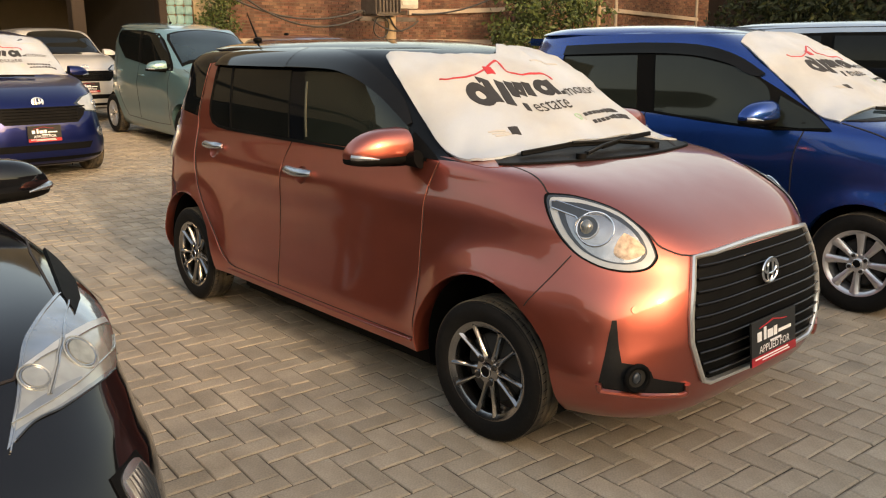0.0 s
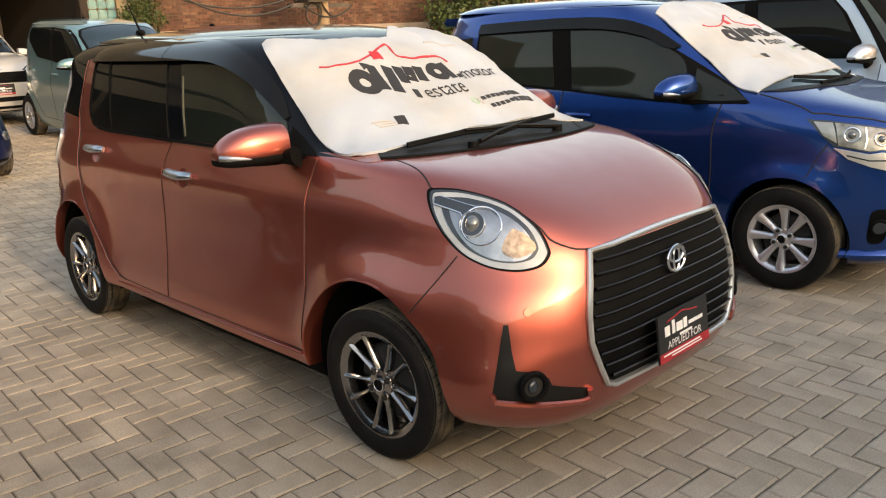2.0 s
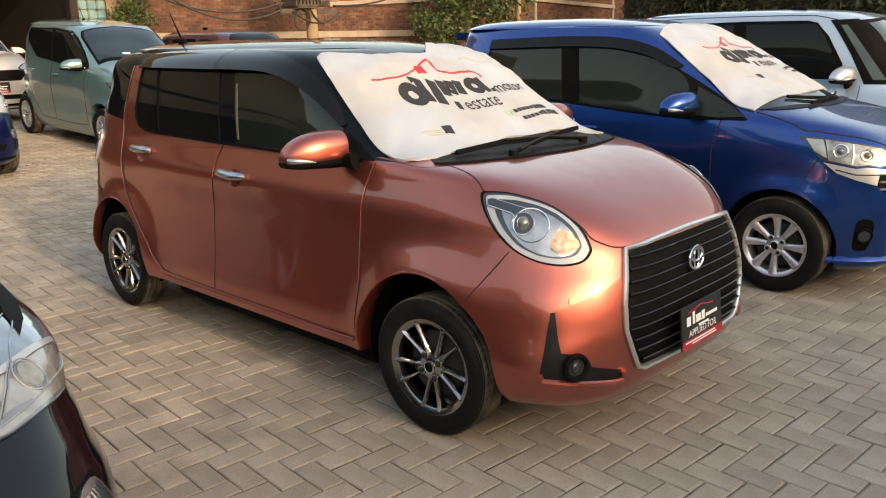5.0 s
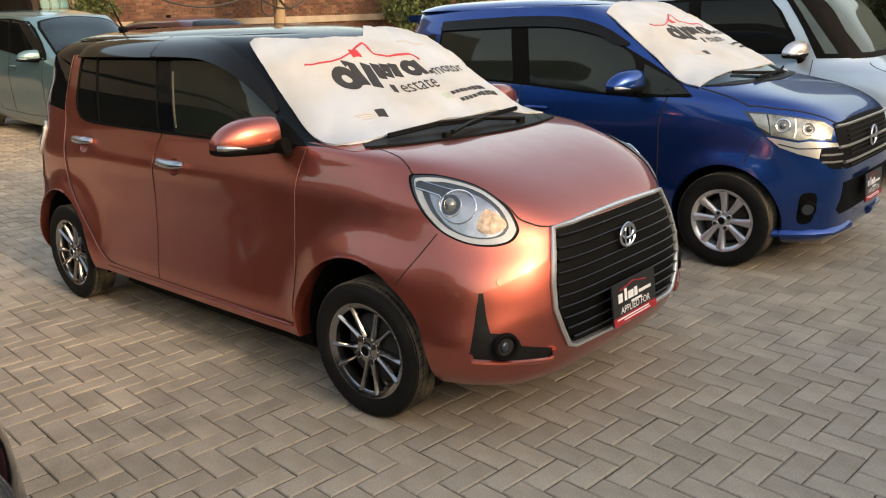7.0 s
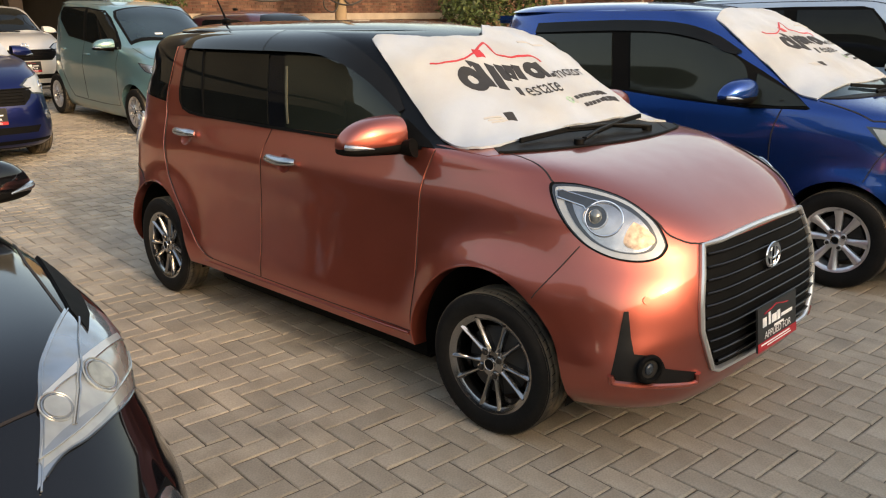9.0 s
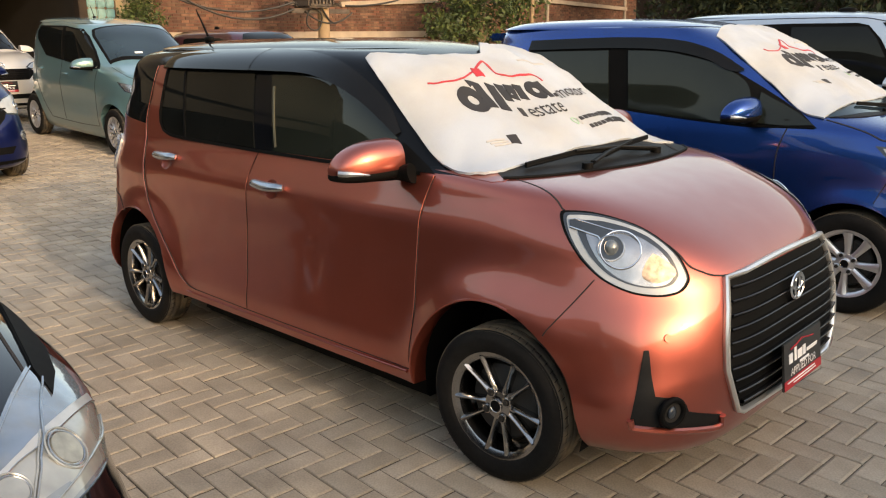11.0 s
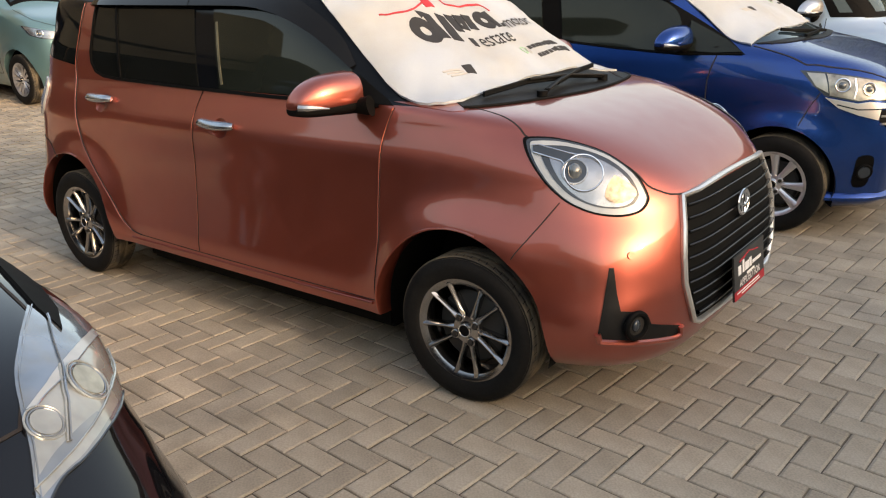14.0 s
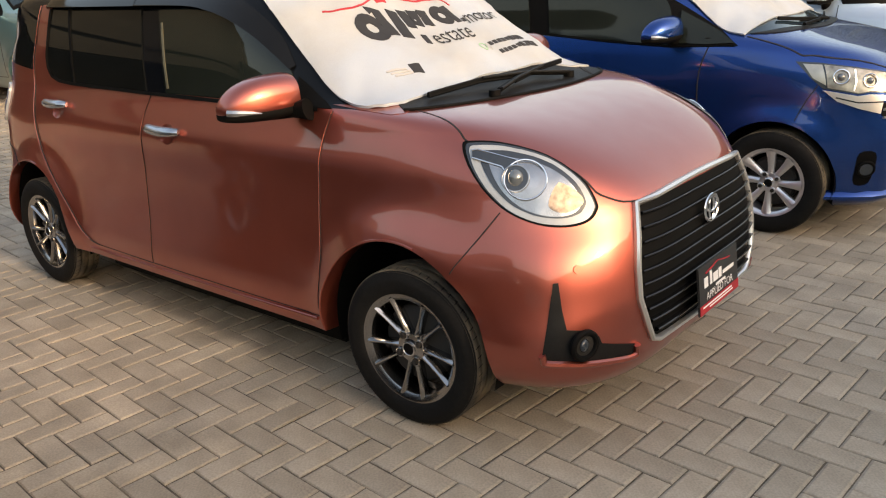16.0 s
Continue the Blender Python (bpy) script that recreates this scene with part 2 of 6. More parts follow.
class Shell:
    """A car's outer skin, from its plan at each height: rows of (z, front x, rear x, half width, front roundness, rear roundness)."""

    def __init__(self, rows, mid=-1.2, wheels=(0.0, -2.49), radius=0.285, flare=0.018, waist=0.012, quarter=40, bulges=(), ramp=(0.435, 0.11), floor=0.0):
        z, xf, xr, w, nf, nr = (np.array(c) for c in zip(*rows))
        fine = np.linspace(z[0], z[-1], 4000)
        way = np.r_[0, np.cumsum(np.hypot(np.diff(fine), 0.6 * np.diff(pchip(z, xf, fine))) + 0.5 * np.abs(np.diff(pchip(z, w, fine))))]
        self.levels = levels = np.interp(np.linspace(0, way[-1], 84), way, fine)
        cols = [pchip(z, c, levels) for c in (xf, xr, w, nf, nr)]
        rings = []
        for zz, f, r, ww, a, b in zip(levels, *cols):
            c = min(max(mid, r + 0.1), f - 0.05) if zz < rows[-4][0] else (f + r) / 2
            ring = []
            for half, n, sign in ((f - c, a, 1), (c - r, b, -1)):
                th = np.linspace(0, math.pi / 2, 1500) ** 1.0
                th = np.unique(np.r_[th, th[:300] ** 3, math.pi / 2 - (math.pi / 2) * (th[:700] / (math.pi / 2)) ** 5])
                px, py = half * np.cos(th).clip(0) ** (2 / n), ww * np.sin(th).clip(0) ** (2 / n)
                s = np.r_[0, np.cumsum(np.hypot(np.diff(px), np.diff(py)))]
                at = np.linspace(0, s[-1], quarter + 1)
                ring.append((c + sign * np.interp(at, s, px), np.interp(at, s, py)))
            (fx, fy), (rx, ry) = ring
            x = np.r_[fx, rx[::-1][1:], rx[1:], fx[::-1][1:-1]]
            y = np.r_[fy, ry[::-1][1:], -ry[1:], -fy[::-1][1:-1]]
            rings.append(np.stack([x, y, np.full(len(x), zz)], 1))
        p = np.array(rings)
        x, y, zz = p[..., 0], p[..., 1], p[..., 2]
        side = np.sign(y) * np.clip((np.abs(y) / cols[2][:, None] - 0.75) / 0.2, 0, 1)
        move = 0
        for ax in wheels:
            d = np.hypot(x - ax, zz - radius)
            k = np.clip((ramp[0] - d) / ramp[1], 0, 1) * np.clip((zz - 0.16) / 0.24, 0.25, 1)
            move = move + flare * (k if ramp[0] < 0.44 else k * k * (3 - 2 * k))
        between = np.clip((x - wheels[1] - 0.42) / 0.2, 0, 1) * np.clip((wheels[0] - 0.42 - x) / 0.2, 0, 1)
        move = move - waist * between * np.exp(-((zz - 0.50) / 0.13) ** 2) + 0.6 * waist * np.exp(-((zz - 0.80) / 0.06) ** 2) * between
        p[..., 1] = y + side * move
        for bx, by, bz, r, rz, amount, az in bulges:
            for s in (-1, 1):
                k = amount * np.exp(-((x - bx) ** 2 + (y - s * by) ** 2) / r**2 - ((zz - bz) / rz) ** 2)
                p[..., 0] += k * math.cos(math.radians(az))
                p[..., 1] += s * k * math.sin(math.radians(az))
        if floor:
            held = np.clip((x - wheels[1] - 0.20) / 0.08, 0, 1) * np.clip((wheels[0] - 0.20 - x) / 0.08, 0, 1)
            p[..., 2] = np.where(zz < floor, floor - (floor - zz) * (1 - 0.95 * held), zz)
        self.rings = p
        n = p.shape[1]
        verts = [tuple(v) for v in p.reshape(-1, 3)]
        faces = [(i * n + k, i * n + (k + 1) % n, (i + 1) * n + (k + 1) % n, (i + 1) * n + k) for i in range(len(p) - 1) for k in range(n)]
        self.verts, self.faces, self.n = verts, faces, n
        self.tree = BVHTree.FromPolygons([Vector(v) for v in verts], faces + [tuple(range((len(p) - 1) * n, len(p) * n))])

    def mesh(self, name, low, high):
        """The skin between two heights, closed above and below."""
        i0, i1 = int(np.searchsorted(self.levels, low)), int(np.searchsorted(self.levels, high - 1e-6))
        i1 = min(i1, len(self.levels) - 1)
        n, p = self.n, self.rings[i0 : i1 + 1].copy()
        verts = p.reshape(-1, 3).tolist()
        rows = len(p)
        faces = [(i * n + k, i * n + (k + 1) % n, (i + 1) * n + (k + 1) % n, (i + 1) * n + k) for i in range(rows - 1) for k in range(n)]
        for row, turn in ((0, -1), (rows - 1, 1)):
            verts.append(tuple(p[row].mean(0)))
            for k in range(n):
                a, b = row * n + k, row * n + (k + 1) % n
                faces.append((a, b, len(verts) - 1) if turn > 0 else (b, a, len(verts) - 1))
        me = bpy.data.meshes.new(name)
        me.from_pydata(verts, [], faces)
        return me

    def put(self, point, d, off=0.0):
        """Where the way d through point meets the skin, moved off it outwards."""
        d = Vector(d).normalized()
        p = Vector(point) - d * 2.5
        hit, normal, _, _ = self.tree.ray_cast(p, d)
        if hit is None:
            hit, normal, _, _ = self.tree.find_nearest(Vector(point))
        if normal.dot(d) > 0:
            normal = -normal
        return hit + normal * off, normal

    def patch(self, name, outline, d, mat, parent, off=0.003, thick=0.004, step=0.05, label="", wave=None):
        """A thin panel that lies on the skin, with the given outline, laid on along d."""
        d = Vector(d).normalized()
        u = d.cross(Vector((0, 0, 1)) if abs(d.z) < 0.9 else Vector((0, 1, 0))).normalized()
        v = u.cross(d)
        flat = [(Vector(p).dot(u), Vector(p).dot(v)) for p in outline]
        depth = Vector(outline[0]).dot(d)
        bm = bmesh.new()
        bm.faces.new([bm.verts.new((a, b, 0)) for a, b in flat])
        for axis in (0, 1):
            low, high = min(f[axis] for f in flat), max(f[axis] for f in flat)
            for k in range(1, int((high - low) / step) + 1):
                co = [0, 0, 0]
                co[axis] = low + k * step
                no = [0, 0, 0]
                no[axis] = 1
                bmesh.ops.bisect_plane(bm, geom=bm.verts[:] + bm.edges[:] + bm.faces[:], plane_co=co, plane_no=no)
        normals = {}
        for vert in bm.verts:
            base = u * vert.co.x + v * vert.co.y + d * depth
            more = wave(vert.co.x, vert.co.y) if wave else 0.0
            hit, normal = self.put(base, d, 0)
            vert.co, normals[vert] = hit + normal * (off + more), normal
        bmesh.ops.recalc_face_normals(bm, faces=bm.faces)
        if sum((f.normal.dot(d) * f.calc_area() for f in bm.faces)) > 0:
            bmesh.ops.reverse_faces(bm, faces=bm.faces)
        rim = [e for e in bm.edges if e.is_boundary]
        made = bmesh.ops.extrude_edge_only(bm, edges=rim)["geom"]
        tips = [g for g in made if isinstance(g, bmesh.types.BMVert)]
        for vert in tips:
            hit, normal, _, _ = self.tree.find_nearest(vert.co)
            if normal.dot(d) > 0:
                normal = -normal
            vert.co = vert.co - normal * (thick + off)
        me = bpy.data.meshes.new(name)
        bm.to_mesh(me)
        bm.free()
        return part_mesh(name, me, mat, parent, label)

    def strip(self, name, line, d, width, mat, parent, off=0.0022, label=""):
        """A narrow band along a line on the skin, such as the gap round a door."""
        d = Vector(d).normalized()
        bm = bmesh.new()
        fine = [Vector(line[0])]
        for a, b in zip(line, line[1:]):
            a, b = Vector(a), Vector(b)
            k = max(1, math.ceil((b - a).length / 0.02))
            fine += [a + (b - a) * (i + 1) / k for i in range(k)]
        pts = [self.put(p, d) for p in fine]
        last = None
        for i, (p, normal) in enumerate(pts):
            a, b = pts[max(i - 1, 0)][0], pts[min(i + 1, len(pts) - 1)][0]
            side = (b - a).cross(normal).normalized() * width / 2
            pair = [bm.verts.new(q + normal * h) for q, h in ((p - side, -0.003), (p - side, off), (p + side, off), (p + side, -0.003))]
            if last:
                for k in range(3):
                    bm.faces.new((last[k], last[k + 1], pair[k + 1], pair[k]))
            last = pair
        return part(name, bm, mat, parent, label)

    def tube(self, name, line, d, radius, mat, parent, off=0.0, closed=False, label="", flat=1.0, sides=8):
        return part(name, tube_bm([self.put(p, d, off)[0] for p in line], radius, sides, closed, flat=flat), mat, parent, label)


def ball_bm(center, radius, scale=(1, 1, 1), bm=None, u=20, v=12):
    bm = bm or bmesh.new()
    for vert in bmesh.ops.create_uvsphere(bm, u_segments=u, v_segments=v, radius=radius)["verts"]:
        vert.co = Vector((vert.co.x * scale[0], vert.co.y * scale[1], vert.co.z * scale[2])) + Vector(center)
    return bm


def disc_bm(center, normal, radius, depth, bm=None, sides=28, oval=1.0):
    """A short round plug whose face looks along normal."""
    bm = bm or bmesh.new()
    n = Vector(normal).normalized()
    turn = n.to_track_quat("Z", "Y").to_matrix()
    for vert in bmesh.ops.create_cone(bm, cap_ends=True, segments=sides, radius1=radius, radius2=radius * 0.94, depth=depth)["verts"]:
        vert.co = turn @ Vector((vert.co.x * oval, vert.co.y, vert.co.z)) + Vector(center)
    return bm


def ring_bm(center, normal, radius, thick, bm=None, sides=32, oval=1.0, wide=1.0):
    n = Vector(normal).normalized()
    turn = n.to_track_quat("Z", "Y").to_matrix()
    pts = [turn @ Vector((radius * oval * math.cos(k * math.tau / sides), radius * wide * math.sin(k * math.tau / sides), 0)) + Vector(center) for k in range(sides)]
    return tube_bm(pts, thick, 8, True, bm)


# ---- wheels ----
def spoke_bm(bm, angle, r0, r1, w0, w1, y0, y1, deep, lean=0.0, pinch=0.0):
    """One spoke from the hub out to the rim."""
    def at(r, side, y, more=0.0):
        a = angle + lean * (r - r0) / (r1 - r0) + side / r
        return bm.verts.new((r * math.cos(a), y + more, r * math.sin(a)))
    rows = []
    for k in range(4):
        s = k / 3
        r, w, y = r0 + (r1 - r0) * s, (w0 + (w1 - w0) * s) / 2 * (1 - pinch * math.sin(s * math.pi)), y0 + (y1 - y0) * s * s
        rows.append([at(r, -w, y, deep), at(r, -w, y + 0.009), at(r, -w * 0.2, y - 0.001), at(r, w * 0.2, y - 0.001), at(r, w, y + 0.009), at(r, w, y, deep)])
    for a, b in zip(rows, rows[1:]):
        for k in range(5):
            bm.faces.new((a[k], a[k + 1], b[k + 1], b[k]))


def wheel(root, x, y, side, radius=0.285, rim=0.19, width=0.165, style="ten", mat=None, steer=0.0, label="black tyre on an alloy rim"):
    """side -1: the right-hand wheel, whose face looks to -y. The wheel is a drum with a tyre and a rim."""
    h = width / 2
    hub = part("wheel", lathe_bm([(0.001, -h * 0.25), (0.12, -h * 0.25), (0.135, -h * 0.1), (0.135, h * 0.6), (0.001, h * 0.6)], 28), M_HUB, root, label)
    hub.matrix_basis = pose(x, y, radius, 0, 0, steer + (0 if side < 0 else 180))
    r, q = radius, rim
    tyre = [(q, -h * 0.80), (q + 0.006, -h * 0.93), (q + 0.02, -h), (q + 0.045, -h * 1.07), (r - 0.03, -h * 1.05), (r - 0.012, -h * 0.93), (r - 0.004, -h * 0.80)]
    part("tyre", lathe_bm(tyre + [(r - 0.004, -h * 0.80), (q, h)], 64), M_TYRE, hub, "black rubber tyre wall")
    bm = bmesh.new()
    lanes = [(-0.82, -0.52), (-0.46, -0.05), (0.05, 0.46), (0.52, 0.82)]
    for a, b in lanes:
        lathe_bm([(r - 0.010, a * h), (r - 0.003, a * h), (r, a * h + 0.006), (r, b * h - 0.006), (r - 0.003, b * h), (r - 0.010, b * h)], 64, bm=bm)
    lathe_bm([(r - 0.009, -h * 0.9), (r - 0.009, h * 0.9), (q, h)], 64, bm=bm)
    cuts = bmesh.new()
    for k in range(56):
        a = k * math.tau / 56
        for lo, hi in ((-0.82, -0.52), (0.52, 0.82)):
            vs = [cuts.verts.new(((r + 0.0012) * math.cos(a + t), yy * h, (r + 0.0012) * math.sin(a + t))) for t, yy in ((0, lo), (0.012, lo), (0.03, hi), (0.018, hi))]
            cuts.faces.new(vs)
    part("tread", bm, M_TREAD, hub, "dusty grooved tread")
    tagged(part("sipes", cuts, M_TYRE, hub, "dark cuts across the tread", False), kind="stuff")
    mat = mat or M_RIM
    bm = lathe_bm([(q - 0.004, h * 0.9), (q - 0.02, h * 0.5), (q - 0.026, -h * 0.3), (q - 0.020, -h * 0.72), (q - 0.006, -h * 0.86), (q + 0.004, -h * 0.90), (q + 0.006, -h * 0.84)], 56)
    lathe_bm([(0.001, -h * 0.78), (0.026, -h * 0.78), (0.030, -h * 0.74), (0.036, -h * 0.73), (0.052, -h * 0.70), (0.056, -h * 0.40)], 32, bm=bm)
    if style == "ten":
        for k in range(10):
            spoke_bm(bm, k * math.tau / 10 + (0.07 if k % 2 else -0.07), 0.036, q - 0.010, 0.030, 0.022, -h * 0.66, -h * 0.88, 0.034, pinch=0.34)
    elif style == "eight":
        for k in range(8):
            spoke_bm(bm, k * math.tau / 8 + (0.05 if k % 2 else -0.05), 0.046, q - 0.010, 0.030, 0.054, -h * 0.68, -h * 0.90, 0.030, 0.05, 0.12)
    else:
        for k in range(14):
            spoke_bm(bm, k * math.tau / 14, 0.046, q - 0.012, 0.016, 0.045, -h * 0.75, -h * 0.86, 0.012)
    part("rim", bm, mat, hub, "spoked alloy rim" if style != "cap" else "silver spoked wheel cover")
    for k in range(4):
        a = k * math.tau / 4 + 0.5
        part("lug_nut", disc_bm((0.048 * math.cos(a), -h * 0.78, 0.048 * math.sin(a)), (0, -1, 0), 0.010, 0.02, sides=6), M_HUB, hub)
        part("nut_seat", ring_bm((0.048 * math.cos(a), -h * 0.77, 0.048 * math.sin(a)), (0, -1, 0), 0.0140, 0.004, sides=16), mat, hub)
    part("cap", disc_bm((0, -h * 0.80, 0), (0, -1, 0), 0.021, 0.012), M_TRIM, hub, "round dark centre cap")
    part("cap_ring", ring_bm((0, -h * 0.85, 0), (0, -1, 0), 0.023, 0.003, sides=24), M_CHROME, hub)
    return hub


def superball_bm(center, size, round_z=0.6, round_xy=0.7, bm=None, u=28, v=16):
    """A rounded block; the smaller the two roundnesses, the squarer it is."""
    bm = bm or bmesh.new()
    power = lambda c, e: math.copysign(abs(c) ** e, c)
    rings = []
    for i in range(v + 1):
        t = -math.pi / 2 + math.pi * i / v
        rings.append([bm.verts.new((center[0] + size[0] * power(math.cos(t), round_z) * power(math.cos(k * math.tau / u), round_xy),
                                    center[1] + size[1] * power(math.cos(t), round_z) * power(math.sin(k * math.tau / u), round_xy),
                                    center[2] + size[2] * power(math.sin(t), round_z))) for k in range(u)])
    for a, b in zip(rings, rings[1:]):
        for k in range(u):
            bm.faces.new((a[k], a[(k + 1) % u], b[(k + 1) % u], b[k]))
    bmesh.ops.remove_doubles(bm, verts=bm.verts, dist=0.0004)
    return bm


def text_mesh(words, size):
    cu = bpy.data.curves.new("words", "FONT")
    cu.body, cu.size, cu.align_x, cu.align_y = words, size, "CENTER", "CENTER"
    ob = bpy.data.objects.new("words", cu)
    scene.collection.objects.link(ob)
    bpy.context.view_layer.update()
    me = bpy.data.meshes.new_from_object(ob.evaluated_get(bpy.context.evaluated_depsgraph_get()))
    bpy.data.objects.remove(ob)
    return me


# ---- ground: one sheet that rises gently behind the first row ----
def rise(x):
    return 0.04 * max(0.0, -4.5 - x) if x > -30 else 0.04 * 25.5


def ground_sheet():
    xs = [60, 12, -4.5, -8, -12, -20, -30, -120]
    bm = bmesh.new()
    rows = [[bm.verts.new((x, y, rise(x) - 0.0055)) for y in (-120, -20, 0, 20, 120)] for x in xs]
    for a, b in zip(rows, rows[1:]):
        for k in range(4):
            bm.faces.new((a[k], a[k + 1], b[k + 1], b[k]))
    return tagged(part("ground", bm, M_SAND, None, "sandy bedding and joints between the pavers", False), category="ground", kind="structure")


ground = ground_sheet()

# ---- the lot's edges ----
def brick_panel(name, x, y0, y1, z0, z1, label):
    """A brick wall that faces +x, with its mortar bed; the courses stand proud of it."""
    wall = tagged(part(name, box_bm(x - 0.23, x, y0, y1, z0, z1), M_MORTAR, None, label, False), category="wall", kind="structure")
    rnd = random.Random(5)
    verts, faces = [], []
    rows = int((z1 - max(z0, 1.2)) / 0.072)
    for r in range(rows):
        z = max(z0, 1.2) + r * 0.072
        y = y0 - (0.105 if r % 2 else 0.0)
        while y < y1 - 0.05:
            a, b = max(y + 0.006, y0), min(y + 0.204, y1)
            if b > a + 0.03:
                d = x + 0.006 + rnd.random() * 0.012
                k = len(verts)
                za, zb = z + 0.006 + rnd.random() * 0.003, z + 0.066 - rnd.random() * 0.004
                verts += [(x - 0.01, a, za), (x - 0.01, b, za), (x - 0.01, b, zb), (x - 0.01, a, zb), (d, a, za), (d, b, za), (d, b, zb), (d, a, zb)]
                faces += [(k + 4, k + 5, k + 6, k + 7), (k, k + 1, k + 5, k + 4), (k + 1, k + 2, k + 6, k + 5), (k + 2, k + 3, k + 7, k + 6), (k + 3, k, k + 4, k + 7)]
            y += 0.21
    me = bpy.data.meshes.new("courses")
    me.from_pydata(verts, [], faces)
    tagged(part_mesh("courses", me, M_BRICK, wall, "", False), kind="stuff")
    return wall


XB = -16.0
wall_brick = brick_panel("wall_west", XB, 6.6, 31.0, 0.3, 5.2, "weathered red brick boundary wall")
tagged(part("trim", box_bm(XB + 0.02, XB + 0.10, 6.6, 17.5, 1.55, 1.72), M_CONCRETE, None, "low concrete ledge along the brick wall", False), category="ledge", kind="structure")
bm = bmesh.new()
ledge = [(XB + 0.03, 11.9, 2.42), (XB + 0.03, 15.6, 2.60)]
tube_bm(ledge, 0.09, 4, bm=bm)
tagged(part("trim", bm, M_CONCRETE, None, "sloping concrete coping on the brick wall", False), category="coping", kind="structure")
bm = tube_bm([(XB + 0.03, 19.8, 2.75), (XB + 0.03, 26.2, 2.50)], 0.09, 4)
tagged(part("trim", bm, M_CONCRETE, None, "sloping concrete coping on the brick wall", False), category="coping", kind="structure")

# showroom: a dark open bay with brown pillars, then a strip of glass blocks and a cream wall
def showroom():
    tagged(part("wall_showroom", box_bm(-22, -21.8, -14, 5.0, 0.3, 4.2), M_ROOMSHADE, None, "back wall inside the open showroom, room shade in its colour", False), category="wall", kind="structure")
    tagged(part("ceiling", box_bm(-22, XB, -14, 5.0, 4.2, 4.4), M_ROOMSHADE, None, "showroom ceiling, room shade in its colour", False), category="ceiling", kind="structure")
    tagged(part("wall_side", box_bm(-22, XB - 0.25, 4.98, 5.10, 0.3, 4.4), M_ROOMSHADE, None, "side wall of the showroom, room shade in its colour", False), category="wall", kind="structure")
    # added above the view, to keep bright sky out of the car reflections
    tagged(part("wall_header", box_bm(XB - 0.2, XB, -14, 5.05, 3.4, 8.0), M_GREYGREEN, None, "unseen dark wall added above the showroom opening", False), category="wall", kind="structure")
    for y in (-6.0, -1.4, 3.22):
        tagged(part("pillar", box_bm(XB - 0.3, XB, y - 0.13, y + 0.13, 0.3, 3.4, 0.01), M_BROWN, None, "brown tiled showroom pillar", False), category="pillar", kind="structure")
    tagged(part("pillar", box_bm(XB - 0.25, XB + 0.01, 4.93, 5.10, 0.3, 6.0, 0.01), M_BROWN, None, "brown tiled corner pillar", False), category="pillar", kind="structure")
    panel = tagged(part("glass_block_panel", box_bm(XB - 0.12, XB - 0.03, 5.10, 5.72, 1.5, 4.0), M_MORTAR, None, "teal glass block window panel", False), category="window", kind="structure")
    for j in range(3):
        for k in range(9):
            part("glass_block", box_bm(XB - 0.05, XB + 0.008, 5.115 + j * 0.2, 5.115 + j * 0.2 + 0.185, 2.03 + k * 0.2, 2.03 + k * 0.2 + 0.185, 0.02), M_BLOCK, panel)
    tagged(part("wall_cream", box_bm(XB - 0.2, XB, 5.10, 5.74, 0.3, 2.02), M_CREAM, None, "cream plaster below the glass blocks", False), category="wall", kind="structure")
    tagged(part("wall_cream", box_bm(XB - 0.25, XB - 0.02, 5.74, 6.6, 0.3, 6), M_CREAM, None, "sunlit cream plaster wall", False), category="wall", kind="structure")


showroom()

# what closes the lot out of view: unseen walls added ahead of the row and behind the camera
FAR_X, SHADE_Z = 5.0, 0.49
# added sun blocker: its top is set so its shade reaches up to SHADE_Z
tagged(part("wall_east", box_bm(FAR_X, FAR_X + 0.3, -9, 40, 0, SHADE_Z + (FAR_X - 0.64) * math.tan(SUN_UP) / math.cos(SUN_SIDE)), M_CONCRETE, None, "unseen plain wall added to block the low sun", False), category="wall", kind="structure")
# added walls: heights and greys set for what side paint and glass reflect
tagged(part("wall_southeast", box_bm(1.5, 20, -13.3, -13.0, 0, 3.6), M_GREYGREEN, None, "unseen low dark wall added to close the lot", False), category="wall", kind="structure")
tagged(part("wall_south", box_bm(-24, 1.5, -13.3, -13.0, 0, 5.4), M_PLASTER, None, "unseen plain grey wall added for side reflections", False), category="wall", kind="structure")


# ---- car kit ----
def with_arches(me, wheels, radius, bowls, height):
    """Cuts the wheel arches out of a body."""
    ob = bpy.data.objects.new("cut", me)
    scene.collection.objects.link(ob)
    cutters, shapes = [], []
    for x in wheels:
        bm = lathe_bm([(0.001, -1.2), (radius, -1.2), (radius, 1.2), (0.001, 1.2)], 72)
        bmesh.ops.remove_doubles(bm, verts=bm.verts, dist=0.0015)
        bmesh.ops.translate(bm, verts=bm.verts, vec=(x, 0, height))
        bmesh.ops.recalc_face_normals(bm, faces=bm.faces)
        shapes.append(bm)
    for at in bowls:
        shapes.append(ball_bm(at, 0.085, (0.95, 1, 0.9), u=32, v=20))
    for bm in shapes:
        cm = bpy.data.meshes.new("cutter")
        bm.to_mesh(cm)
        bm.free()
        c = bpy.data.objects.new("cutter", cm)
        scene.collection.objects.link(c)
        cutters.append(c)
        mod = ob.modifiers.new("arch", "BOOLEAN")
        mod.operation, mod.object, mod.solver = "DIFFERENCE", c, "EXACT"
    bpy.context.view_layer.update()
    done = bpy.data.meshes.new_from_object(ob.evaluated_get(bpy.context.evaluated_depsgraph_get()))
    for o in (ob, *cutters):
        bpy.data.objects.remove(o)
    return done


